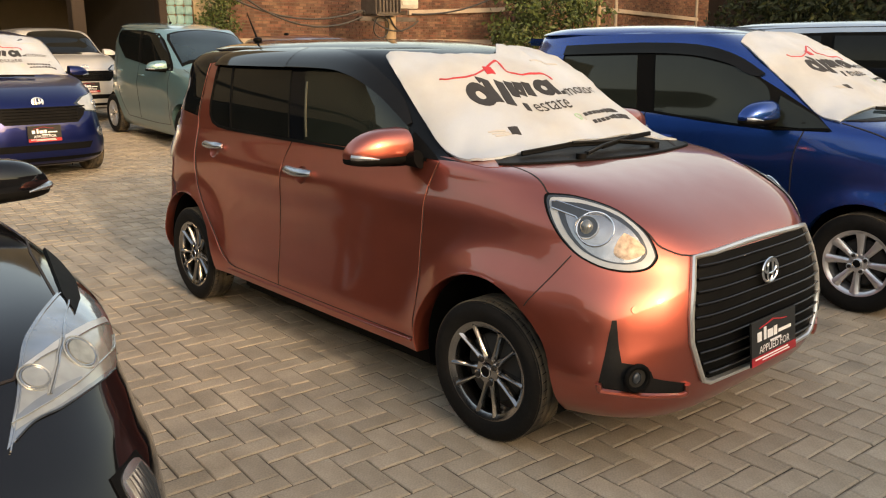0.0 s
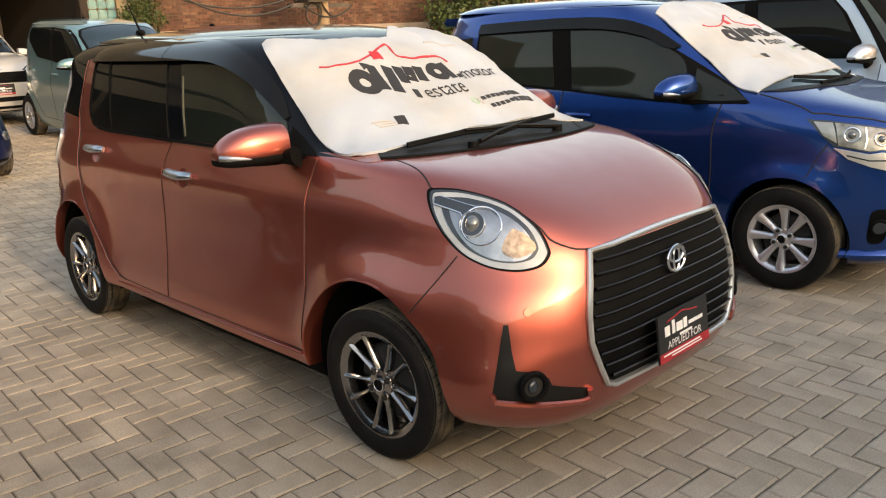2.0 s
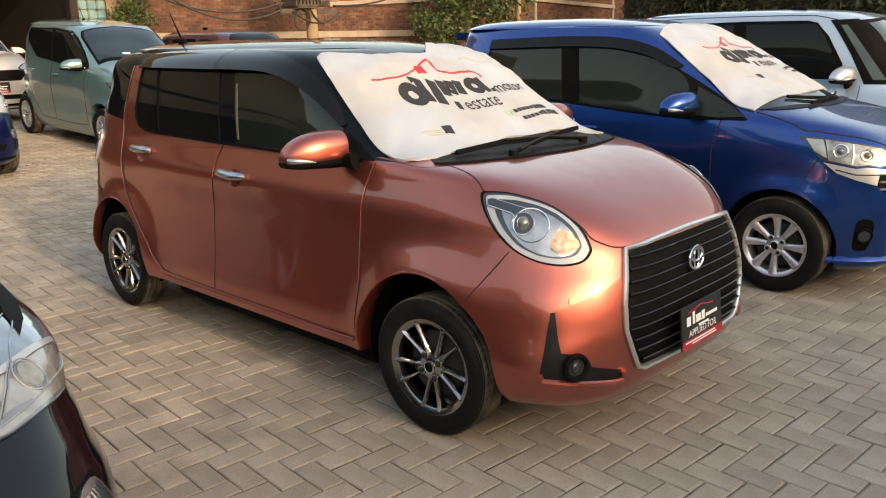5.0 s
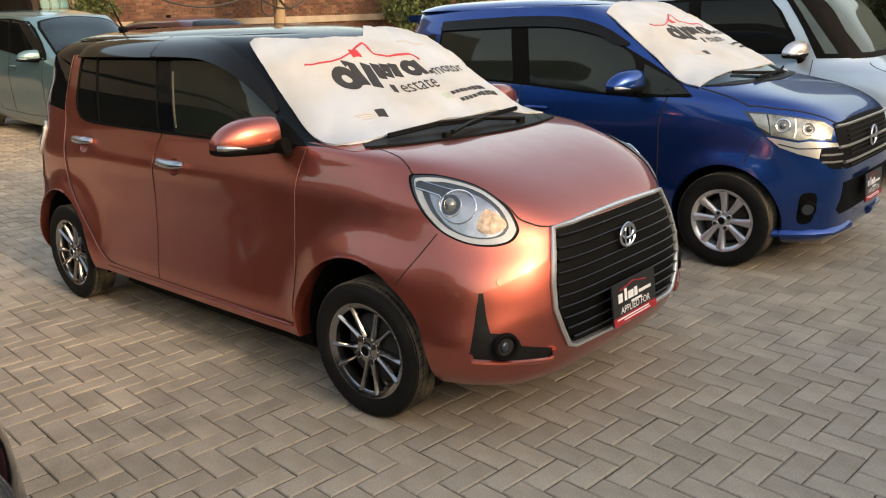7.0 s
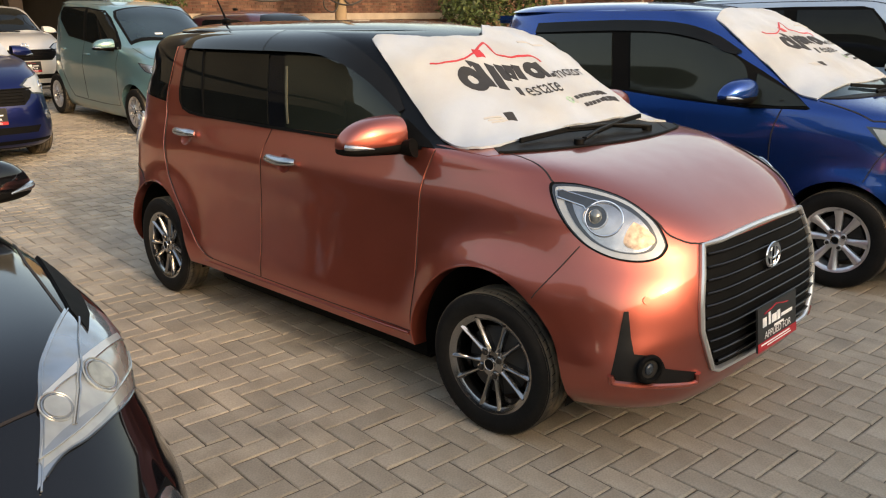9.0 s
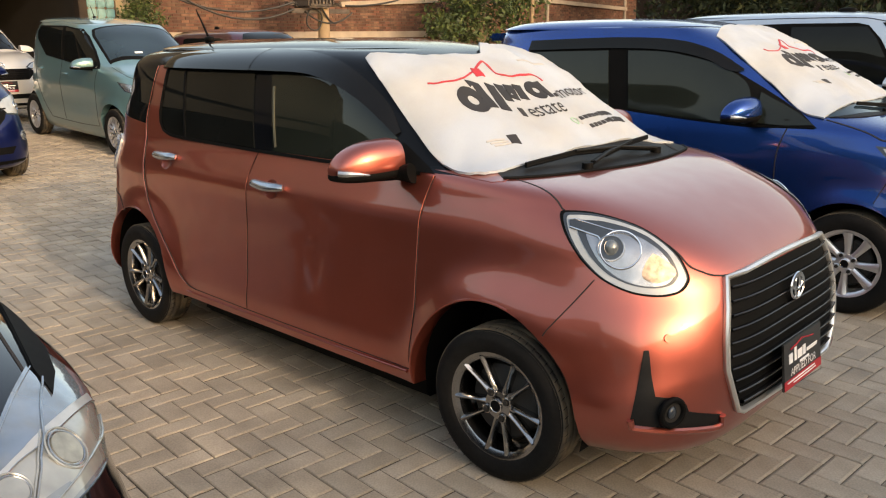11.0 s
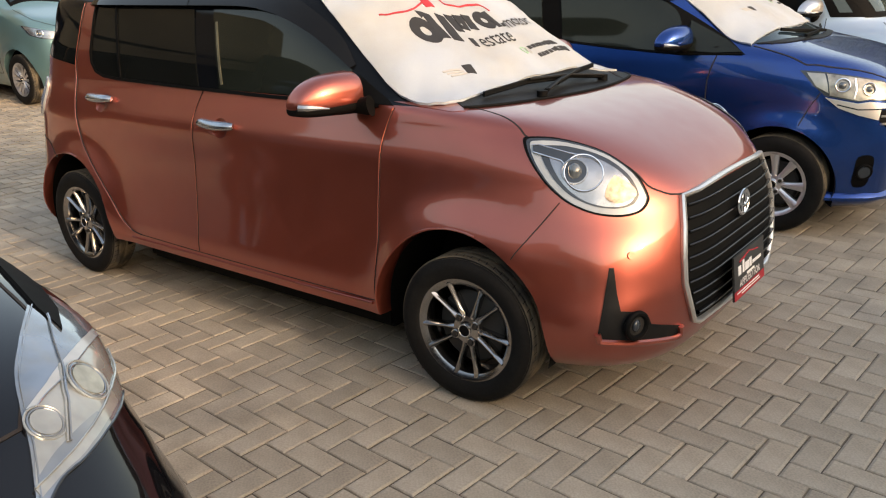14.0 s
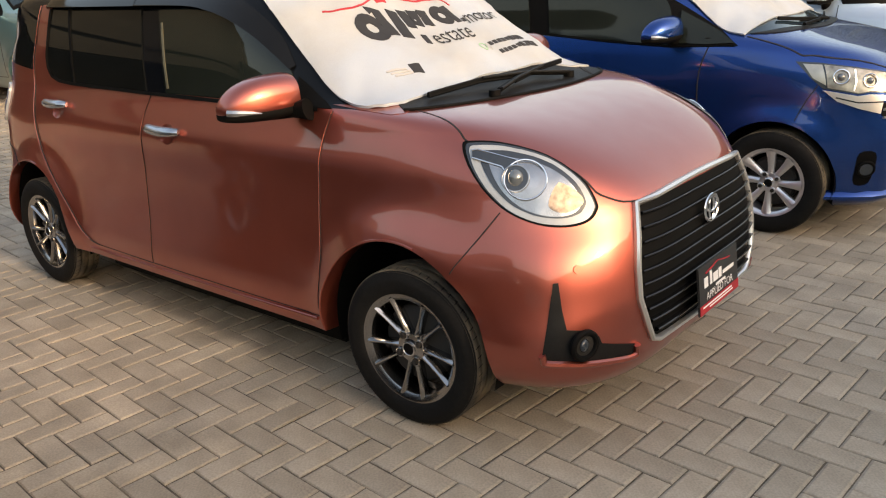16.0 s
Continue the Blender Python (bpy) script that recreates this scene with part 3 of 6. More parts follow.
def car(name, label, rows, m, paint, top, split, wb, radius=0.285, arch=0.335, track=0.70, rim=0.19, width=0.165, style="ten", rim_mat=None,
        steer=0.0, bowls=(), mid=-1.2, flare=0.026, waist=0.012, paint_label="", top_label="", group="parked cars", all_wheels=True, bulges=(), ramp=(0.435, 0.11), floor=0.0, shift=0.0):
    root = thing(name, label, "car", m, group)
    sh = Shell(rows, mid, (0.0, -wb), radius, flare, waist, bulges=bulges, ramp=ramp, floor=floor)
    body = sh.mesh("body", rows[0][0], split)
    part_mesh("body", with_arches(body, (shift, shift - wb), arch, bowls, radius + 0.012), paint, root, paint_label)
    part_mesh("roof", sh.mesh("roof", split, rows[-1][0]), top, root, top_label)
    # added black panel: stops the painted floor bouncing light into the shade below
    part("underbody", box_bm(rows[0][2] + 0.25, rows[0][1] - 0.45, -track + 0.12, track - 0.12, rows[0][0] - 0.03, rows[0][0] + 0.01, 0.01), M_TRIM, root, "black underbody panel added to darken the shade below")
    for x in (0.0, -wb):
        for s in (-1, 1):
            bm = lathe_bm([(arch - 0.004, 0.0), (arch - 0.004, 0.30), (0.001, 0.30)], 48)
            bmesh.ops.delete(bm, geom=[f for f in bm.faces if f.calc_center_median().z < -0.10], context="FACES")
            liner = part("wheel_liner", bm, M_TRIM, root)
            liner.matrix_basis = pose(x + shift, s * (track + 0.02), radius + 0.012, 0, 0, 0 if s < 0 else 180)
            wheel(root, x, s * track, s, radius, rim, width, style, rim_mat, steer if x == 0 else 0.0)
    return root, sh


RIGHT, LEFT, AHEAD, DOWN = (0, 1, 0), (0, -1, 0), (-1, 0, 0), (0, 0, -1)


# ---- the rose hatchback ----
HATCH = [
    (0.17, 0.56, -2.89, 0.69, 4.5, 11),
    (0.2, 0.62, -2.95, 0.745, 4.8, 11),
    (0.28, 0.68, -2.99, 0.787, 5, 11),
    (0.34, 0.695, -3.01, 0.786, 5, 11),
    (0.43, 0.7, -3.01, 0.776, 5, 11),
    (0.55, 0.692, -3.0, 0.7625, 5, 11),
    (0.65, 0.676, -2.99, 0.7515, 4.9, 11),
    (0.74, 0.652, -2.98, 0.744, 4.7, 11),
    (0.78, 0.634, -2.97, 0.7425, 4.7, 11),
    (0.82, 0.598, -2.97, 0.7415, 4.8, 11),
    (0.855, 0.553, -2.96, 0.740, 5.1, 11),
    (0.885, 0.505, -2.96, 0.734, 5.3, 11),
    (0.92, 0.435, -2.95, 0.722, 5.6, 11),
    (0.965, 0.32, -2.94, 0.706, 6, 11),
    (1.0, 0.18, -2.93, 0.694, 7.5, 11),
    (1.02, 0.06, -2.93, 0.688, 8.5, 11),
    (1.035, -0.06, -2.92, 0.684, 8, 11),
    (1.05, -0.13, -2.92, 0.682, 6, 11),
    (1.13, -0.25, -2.91, 0.67, 4.6, 11),
    (1.25, -0.44, -2.9, 0.642, 4.4, 9),
    (1.38, -0.64, -2.9, 0.6, 4.1, 9),
    (1.43, -0.75, -2.9, 0.566, 3.7, 7),
    (1.465, -0.88, -2.83, 0.508, 3.1, 5),
    (1.49, -1.04, -2.71, 0.44, 2.8, 4.5),
    (1.507, -1.25, -2.5, 0.34, 2.4, 4),
    (1.515, -1.52, -2.25, 0.22, 2.2, 3.5),
]
rose, rose_sh = car("hatchback", "metallic rose hatchback with black roof, parked on the pavers", HATCH, pose(0, 0.015, 0), M_ROSE, M_BLACKPAINT, 1.032, 2.49,
                    track=0.705, width=0.150, radius=0.277, steer=3.0, arch=0.359, shift=-0.024, waist=0.003, floor=0.252, flare=0.040, ramp=(0.50, 0.17),
                    bulges=[(0.46, 0.68, 0.36, 0.17, 0.13, 0.055, 50), (0.50, 0.70, 0.47, 0.12, 0.15, 0.024, 55), (0.24, 0.77, 0.60, 0.18, 0.11, 0.016, 80), (0.44, 0.68, 0.60, 0.16, 0.13, 0.036, 60), (0.27, 0.72, 0.70, 0.17, 0.16, 0.018, 75), (0.54, 0.52, 0.76, 0.14, 0.09, -0.014, 40),
                            (0.05, 0.76, 0.88, 0.36, 0.06, -0.005, 90), (0.0, 0.77, 0.68, 0.40, 0.12, 0.018, 90), (-2.52, 0.76, 0.88, 0.30, 0.06, -0.008, 90)], bowls=[(-1.295, s * 0.800, 0.893) for s in (-1, 1)] + [(-2.225, s * 0.785, 0.938) for s in (-1, 1)], paint_label="metallic rose painted body", top_label="gloss black roof and pillars")


def mirrored(pts, s):
    """Points of the right-hand side (-y), or their twins on the left."""
    return [(x, -s * y, z) for x, y, z in pts]


def door_mirror(root, at, s, paint, size=1.0, arm=(0.10, 0.13, -0.05)):
    """A door mirror: a painted cap that tapers outwards, a black lower shell and foot, a signal strip, and the glass behind."""
    x, y, z = at
    y *= -s
    k = size

    def skin(v, a, grow=1.0, drop=0.0, low=0.030):
        """A point of the cap: v from the inner end to the tip, a round it."""
        g = (1 - max(0.0, (v - 0.25) / 0.75) ** 2.6) ** 0.55 if v < 1 else 0.0
        g *= min(1.0, 0.95 + 0.6 * v)
        c, q = math.cos(a), math.sin(a)
        px = (0.070 if c > 0 else 0.040) * math.copysign(abs(c) ** 0.75, c) * (0.35 + 0.65 * g)
        pz = (0.080 * g if q > 0 else low * (0.35 + 0.65 * g)) * math.copysign(abs(q) ** 0.7, q)
        return Vector((x + k * (px * grow - 0.038 * v * v), y + s * k * (v - 0.5) * 0.205 * (1 + 0.02 * grow), z - 0.02 * k + k * (pz * grow - 0.008 * v - drop)))

    def loft(vs, angles, **more):
        bm = bmesh.new()
        rings = [[bm.verts.new(skin(v, a, **more)) for a in angles] for v in vs]
        n = len(angles)
        for p, q in zip(rings, rings[1:]):
            for i in range(n):
                bm.faces.new((p[i], p[(i + 1) % n], q[(i + 1) % n], q[i]))
        bm.faces.new(rings[0])
        bm.faces.new(rings[-1])
        bmesh.ops.remove_doubles(bm, verts=bm.verts, dist=0.0003)
        return bm

    vs = [0, 0.03, 0.1, 0.2, 0.3, 0.4, 0.5, 0.6, 0.7, 0.78, 0.85, 0.91, 0.95, 0.98, 0.995, 1.0]
    angles = [i * math.tau / 28 for i in range(28)]
    cap = part("door_mirror", loft(vs, angles), paint, root, "painted mirror cap")
    part("underside", loft(vs, angles, grow=0.97, drop=0.015), M_TRIM, cap, "black plastic lower shell")
    root_at = Vector((x - 0.005 * k, y - s * 0.075 * k, z - 0.058 * k))
    foot = Vector((x + arm[0] * 0.75, y - s * arm[1], z + arm[2] - 0.004))
    part("arm", tube_bm(spline([root_at + Vector((0, s * 0.05 * k, 0.004)), root_at, root_at.lerp(foot, 0.55) + Vector((0, 0, 0.002)), foot], 5, False), [0.022 * k] * 10 + [0.026 * k, 0.028 * k, 0.031 * k, 0.034 * k, 0.036 * k, 0.038 * k], 12, flat=0.72), M_TRIM, cap, "black mirror arm")
    strip = [skin(v, a, grow=1.0) for v, a in ((0.60, -0.45), (0.70, -0.30), (0.80, -0.20), (0.88, -0.16), (0.94, -0.14), (0.985, -0.12))]
    part("signal", tube_bm(spline(strip, 3, False), [0.002 * k + 0.009 * k * min(1, i / 10) for i in range(16)], 8), M_REFLECT, cap, "clear turn signal strip")
    part("mirror_glass", superball_bm((x - 0.036 * k, y - s * 0.022 * k, z - 0.002 * k), (0.006, 0.066 * k, 0.036 * k), 0.5, 0.5), M_CHROME, cap)
    return cap


def plate(root, at, d, width=0.31, height=0.155, tilt=0.0, words=True):
    """A dealer's plate: black board with a red foot, white marks, and its two words."""
    base = pose(*at, 0, tilt, d)
    board = part("number_plate", box_bm(-0.004, 0.004, -width / 2, width / 2, -height / 2, height / 2, 0.003), M_PLATEBLACK, root, "black and red dealer plate")
    board.matrix_basis = base
    part("red_band", box_bm(0.004, 0.0052, -width / 2 + 0.002, width / 2 - 0.002, -height / 2 + 0.002, -height / 2 + 0.034, 0), M_RED, board, "", False)
    for k, (y, z, w, h) in enumerate(((-0.02, -0.058, 0.24, 0.005), (0.01, -0.068, 0.2, 0.004))):
        part("print_bar", box_bm(0.005, 0.0062, y - w / 2, y + w / 2, z - h / 2, z + h / 2), M_WHITEINK, board, "", False)
    bm = bmesh.new()
    for y, w, h in ((-0.108, 0.030, 0.034), (-0.068, 0.018, 0.046), (-0.030, 0.040, 0.030), (0.008, 0.024, 0.034)):
        box_bm(0.004, 0.0055, y - w / 2, y + w / 2, 0.004, 0.004 + h, 0, bm)
    part("mark", bm, M_WHITEINK, board, "white printed mark", False)
    part("print_bar", box_bm(0.004, 0.0055, 0.03, 0.125, 0.008, 0.020), M_WHITEINK, board, "", False)
    part("print_bar", box_bm(0.004, 0.0055, -0.03, 0.05, -0.014, -0.006), M_WHITEINK, board, "", False)
    part("roof_mark", tube_bm([(0.005, -0.11, 0.052), (0.005, -0.05, 0.060), (0.005, -0.01, 0.068), (0.005, 0.05, 0.056), (0.005, 0.09, 0.052)], 0.0025, 5), M_RED, board, "red roof-shaped mark")
    if words:
        me = text_mesh("APPLIED FOR", 0.038)
        me.transform(pose(0.0058, 0.0, -0.029, 90, 0, 90))
        part_mesh("words", me, M_WHITEINK, board, "white block letters", False)
    return board


def oval_badge(root, at, d, r=0.055, label="oval chrome badge"):
    """A chrome badge of three crossing ovals."""
    n = -Vector(d)
    bm = ring_bm(at, n, r, 0.006, oval=1.0, wide=0.80)
    ring_bm(Vector(at) + Vector((0, 0, r * 0.22)), n, r, 0.005, bm, oval=0.78, wide=0.44)
    ring_bm(at, n, r, 0.005, bm, oval=0.36, wide=0.74)
    return part("badge", bm, M_CHROME, root, label)


def wiper(root, pts, label="black wiper arm and blade"):
    arm = part("wiper", tube_bm(pts, [0.010, 0.009, 0.007, 0.006][: len(pts)], 6), M_TRIM, root, label)
    off = Vector((0, 0, -0.008))
    part("blade", tube_bm([Vector(p) + off for p in pts[1:]], 0.007, 6), M_TRIM, arm)
    return arm


# ---- the rose hatchback's details ----
def rose_details(root, sh):
    for s in (-1, 1):
        d = RIGHT if s < 0 else LEFT
        y = s * 0.7
        def P(pts):
            return [(x, y, z) for x, z in pts]
        def curve(pts):
            return [(p.x, p.z) for p in spline([(a, 0, b) for a, b in pts], 5, False)]
        # painted pillar behind the rear door, and the rear quarter above the split
        sh.patch("rear_pillar", P([(-1.9, 1.033), (-2.10, 1.038), (-2.22, 1.046), (-2.29, 1.066), (-2.325, 1.105), (-2.335, 1.15), (-2.322, 1.37), (-2.325, 1.392), (-2.425, 1.388),
                  (-2.455, 1.22), (-2.475, 1.088), (-2.70, 1.11), (-2.86, 1.125), (-2.87, 1.022), (-2.3, 1.026), (-2.05, 1.028)]), d, M_ROSE, root, 0.0025, 0.004, 0.04, "rose painted rear pillar")
        sh.patch("quarter_glass", P([(-2.475, 1.098), (-2.45, 1.22), (-2.435, 1.365), (-2.56, 1.365), (-2.66, 1.24), (-2.70, 1.115)]), d, M_GLASS, root, 0.006, label="dark rear quarter glass")
        rear = sh.patch("side_window", P([(-2.148, 1.048), (-2.235, 1.058), (-2.295, 1.085), (-2.318, 1.13), (-2.312, 1.25), (-2.298, 1.366), (-2.22, 1.374), (-1.54, 1.372), (-1.475, 1.040)]), d, M_GLASS, root, 0.005, label="dark tinted rear door window")
        sh.strip("divider", P([(-2.07, 1.045), (-2.10, 1.2), (-2.14, 1.37)]), d, 0.016, M_TRIM, rear, 0.009)
        front = sh.patch("side_window", P([(-1.330, 1.035), (-1.365, 1.2)] + curve([(-1.405, 1.362), (-1.17, 1.362), (-1.02, 1.345), (-0.90, 1.312), (-0.78, 1.262), (-0.66, 1.198), (-0.585, 1.145)]) + [(-0.560, 1.10), (-0.555, 1.045)]),
                         d, M_GLASSFRONT, root, 0.005, label="tinted front door window")
        sh.strip("pillar_trim", P([(-1.312, 1.055), (-1.340, 1.18), (-1.372, 1.31)]), d, 0.013, M_TRIMPALE, front, 0.0075, "pale inner pillar trim at the glass edge")
        sh.patch("sail_panel", P([(-0.545, 1.034), (-0.550, 1.13), (-0.45, 1.075), (-0.36, 1.034)]), d, M_TRIM, front, 0.004)
        # smoked weather shields along the window tops
        brow = curve([(-2.37, 1.372), (-2.35, 1.425), (-2.25, 1.452), (-2.0, 1.464), (-1.556, 1.468)])
        arch = curve([(-1.55, 1.468), (-1.22, 1.455), (-0.98, 1.418), (-0.80, 1.345), (-0.66, 1.255), (-0.575, 1.165)])
        tops = sorted(brow + arch)

        def lift(u, v):
            """Further off the skin the further below its top edge."""
            top = float(np.interp(-abs(u), [q[0] for q in tops], [q[1] for q in tops]))
            return 0.030 * min(1.0, max(0.0, (top - v) / 0.09))

        sh.patch("weather_shield", P(brow + [(-1.556, 1.366), (-2.2, 1.368)]), d, M_VISOR, root, 0.004, 0.004, 0.02, "smoked rear weather shield", lift)
        sh.patch("weather_shield", P([(-1.55, 1.366)] + arch + curve([(-0.59, 1.150), (-0.66, 1.194), (-0.78, 1.260), (-0.90, 1.310), (-1.02, 1.342), (-1.17, 1.362), (-1.40, 1.366)])), d, M_VISOR, root, 0.004, 0.004, 0.02, "smoked front weather shield", lift)
        # gaps round the doors
        front_gap = [(-0.352, 1.028), (-0.374, 0.95), (-0.383, 0.85), (-0.387, 0.68), (-0.386, 0.50), (-0.386, 0.345), (-0.405, 0.313)]
        mid_gap = [(-1.440, 1.03), (-1.478, 0.93), (-1.483, 0.82), (-1.482, 0.66), (-1.478, 0.48), (-1.475, 0.309)]
        rear_gap = [(-2.43, 1.385), (-2.455, 1.2), (-2.470, 1.088), (-2.460, 0.98), (-2.450, 0.88), (-2.410, 0.74), (-2.32, 0.65), (-2.222, 0.56), (-2.122, 0.455), (-2.055, 0.366), (-2.000, 0.322), (-1.92, 0.309)]
        for pts in (front_gap + [(-0.60, 0.307), (-1.0, 0.305), (-1.49, 0.305), (-1.92, 0.309)], mid_gap, rear_gap):
            sh.strip("door_gap", P(curve(pts)), d, 0.0024, M_SEAM, root, 0.0055 if pts is rear_gap else 0.0022)
        sh.strip("belt_trim", P([(-0.420, 1.030), (-1.000, 1.026), (-1.500, 1.030), (-2.1, 1.040), (-2.22, 1.048), (-2.29, 1.068), (-2.325, 1.107), (-2.336, 1.16), (-2.325, 1.37)]), d, 0.014, M_TRIM, root, 0.008)
        # bright door edges beside the gaps
        for pts in ([(x - 0.005, z) for x, z in mid_gap], [(x - 0.006, z) for x, z in rear_gap[:-1]], [(x - 0.005, z) for x, z in front_gap[:-1]]):
            sh.tube("door_edge", spline(P(pts), 6, False), d, 0.0026, M_ROSE, root, 0.0006 if pts[0][0] > -2 else 0.005, False, "", 1.0, 6)
        # door handles in their hollows
        for x0, x1, z in ((-1.419, -1.197, 0.893), (-2.320, -2.118, 0.944)):
            pts = [sh.put((x0 + (x1 - x0) * u, y, z - 0.006 * math.sin(u * math.pi)), d, off)[0] for u, off in ((0, 0.012), (0.12, 0.026), (0.5, 0.032), (0.85, 0.028), (1, 0.012))]
            handle = part("door_handle", tube_bm(spline(pts, 4, False), [0.015 + 0.008 * math.sin(k / 16 * math.pi) for k in range(17)], 12, flat=0.8), M_HANDLE, root, "satin chrome pull handle")
            if x1 > -1.2 and s < 0:
                part("keyhole", disc_bm(pts[1] + Vector((0, s * 0.014, 0)), (0, s, 0), 0.008, 0.006), M_TRIM, handle)
        door_mirror(root, (-0.545, -0.843, 1.088), s, M_ROSE, size=1.18, arm=(0.15, 0.125, -0.05))
        # sill and wheel arch lips
        sh.tube("sill_edge", P([(-0.404, 0.300), (-0.843, 0.288), (-1.138, 0.287), (-1.530, 0.287), (-2.008, 0.285)]), d, 0.0055, M_ROSE, root, 0.003, label="rose sill edge")
        for ax in (0.0, -2.49):
            arc = [(ax - 0.024 + 0.362 * math.cos(a), y, 0.290 + 0.362 * math.sin(a)) for a in [math.radians(q) for q in range(76, 190, 6)]]
            sh.tube("arch_lip", arc, d, 0.0045, M_ROSE, root, -0.001)
        # front wing: gap down from the lamp to the arch
        sh.strip("bumper_gap", mirrored([(0.345, -0.705, 0.783), (0.29, -0.735, 0.705), (0.225, -0.784, 0.612), (0.212, -0.79, 0.59)], s), (-0.55, -s * 0.77, -0.32), 0.0035, M_SEAM, root)
        sh.strip("rear_bumper_gap", P([(-2.62, 0.62), (-2.78, 0.68), (-2.88, 0.70)]), d, 0.005, M_SEAM, root)
        sh.patch("tail_lamp", P(curve([(-2.84, 0.82), (-2.805, 0.86), (-2.79, 0.94), (-2.80, 0.99), (-2.86, 1.01)]) + [(-2.91, 1.0), (-2.91, 0.82)]), (0.5, -s, 0), M_DRL, root, 0.012, 0.004, 0.03, label="clear red tail lamp")
        # the wing's top, up to the pillar and the foot of the screen
        sh.patch("wing_top", mirrored([(-0.37, -0.662, 1.1), (-0.26, -0.660, 1.1), (-0.12, -0.648, 1.1), (-0.085, -0.62, 1.1), (-0.09, -0.575, 1.1), (-0.15, -0.555, 1.1), (-0.21, -0.595, 1.1), (-0.27, -0.64, 1.1)], s), DOWN, M_ROSE, root, 0.0015, 0.003, 0.03, "rose wing top")
        # headlamp
        rim = mirrored([(0.199, -0.672, 0.964), (0.222, -0.646, 0.972), (0.291, -0.588, 0.960), (0.396, -0.524, 0.920), (0.491, -0.494, 0.853), (0.546, -0.499, 0.792), (0.556, -0.514, 0.765),
                        (0.546, -0.547, 0.741), (0.504, -0.596, 0.732), (0.438, -0.649, 0.744), (0.363, -0.687, 0.780), (0.294, -0.700, 0.837), (0.235, -0.695, 0.904)], s)
        dl = Vector((-0.72, -s * 0.66, -0.22))
        outline = spline(rim, 5)
        lamp = sh.patch("headlamp", outline, dl, M_TRIM, root, 0.004, 0.004, 0.03, "round chrome projector headlamp")
        mid = sum(outline, Vector()) / len(outline)
        def inset(k, shift=(0, 0, 0)):
            return [mid + (p - mid) * k + Vector(shift) for p in outline]
        sh.patch("bezel", inset(0.95), dl, M_LAMPDARK, lamp, 0.005, 0.003, 0.03, "slate grey lamp bezel")
        sh.patch("light_guide", inset(0.915, (0.004, 0, -0.004)), dl, M_DRL, lamp, 0.0065, 0.003, 0.03, "pale ring light guide")
        sh.patch("guide_bed", inset(0.775, (0.005, 0, -0.001)), dl, M_LAMPDARK, lamp, 0.008, 0.003, 0.03)
        sh.patch("reflector", inset(0.67, (0.012, 0, -0.008)), dl, M_REFLECT, lamp, 0.0095, 0.003, 0.03, "bright reflector bowl")
        # signal arm that hooks in from the upper corner
        hook = mirrored([(0.226, -0.662, 0.942), (0.240, -0.652, 0.944), (0.335, -0.598, 0.908), (0.345, -0.612, 0.890), (0.326, -0.640, 0.880), (0.312, -0.640, 0.896), (0.238, -0.676, 0.924)], s)
        arm = sh.patch("signal_arm", hook, dl, M_LAMPDARK, lamp, 0.0115, 0.003, 0.03, "slate signal arm")
        sh.tube("arm_edge", hook[:4], dl, 0.0025, M_CHROME, arm, 0.0125, False, "", 0.7, 6)
        sh.tube("arm_edge", hook[4:], dl, 0.0025, M_CHROME, arm, 0.0125, False, "", 0.7, 6)
        c, n = sh.put(mirrored([(0.372, -0.614, 0.862)], s)[0], dl, 0.006)
        face = (Vector((0.80, s * 0.52, 0.22))).normalized()
        ring = part("projector", ring_bm(c, n, 0.062, 0.003), M_CHROME, lamp, "chrome projector ring")
        c3, n3 = sh.put(mirrored([(0.350, -0.630, 0.866)], s)[0], dl, 0.007)
        part("projector_tube", disc_bm(c3, n3, 0.040, 0.008), M_LAMPDARK, ring)
        part("projector_lip", ring_bm(c3 + n3 * 0.004, n3, 0.040, 0.0035), M_REFLECT, ring)
        part("lens", ball_bm(c3 - n3 * 0.006, 0.031, (0.8, 0.8, 1.0)), M_LENS, ring, "dark projector lens")
        a0 = mirrored([(0.452, -0.562, 0.850), (0.500, -0.527, 0.812), (0.512, -0.535, 0.785), (0.478, -0.580, 0.768), (0.440, -0.600, 0.79)], s)
        sh.patch("signal_bowl", spline(a0, 4), dl, M_WARM, lamp, 0.0115, 0.003, 0.03, "warm reflecting signal bowl")
        # black corner insert with the fog lamp
        ins = mirrored([(0.513, -0.686, 0.588), (0.504, -0.704, 0.47), (0.500, -0.728, 0.376), (0.505, -0.723, 0.351), (0.569, -0.619, 0.328), (0.647, -0.492, 0.312), (0.665, -0.459, 0.322), (0.662, -0.461, 0.350),
                        (0.62, -0.54, 0.372), (0.60, -0.565, 0.380), (0.594, -0.573, 0.405), (0.565, -0.612, 0.430), (0.536, -0.656, 0.440), (0.527, -0.664, 0.50), (0.521, -0.672, 0.587)], s)
        df = (-0.58, -s * 0.76, -0.30)
        insert = sh.patch("bumper_insert", ins, df, M_PLASTIC, root, 0.004, 0.004, 0.03, "black plastic corner insert")
        sh.tube("insert_lip", [ins[k] for k in (2, 3)] + spline([ins[k] for k in (3, 4, 5, 6)], 4, False) + [ins[7]], df, 0.0115, M_ROSE, insert, 0.008, False, "rose lower lip")
        c, n = sh.put(mirrored([(0.566, -0.617, 0.388)], s)[0], df, 0.006)
        fn = Vector((0.92, s * 0.38, 0)).normalized()
        fog = part("fog_lamp", ring_bm(c + fn * 0.006, fn, 0.041, 0.010), M_TRIM, insert, "round fog lamp")
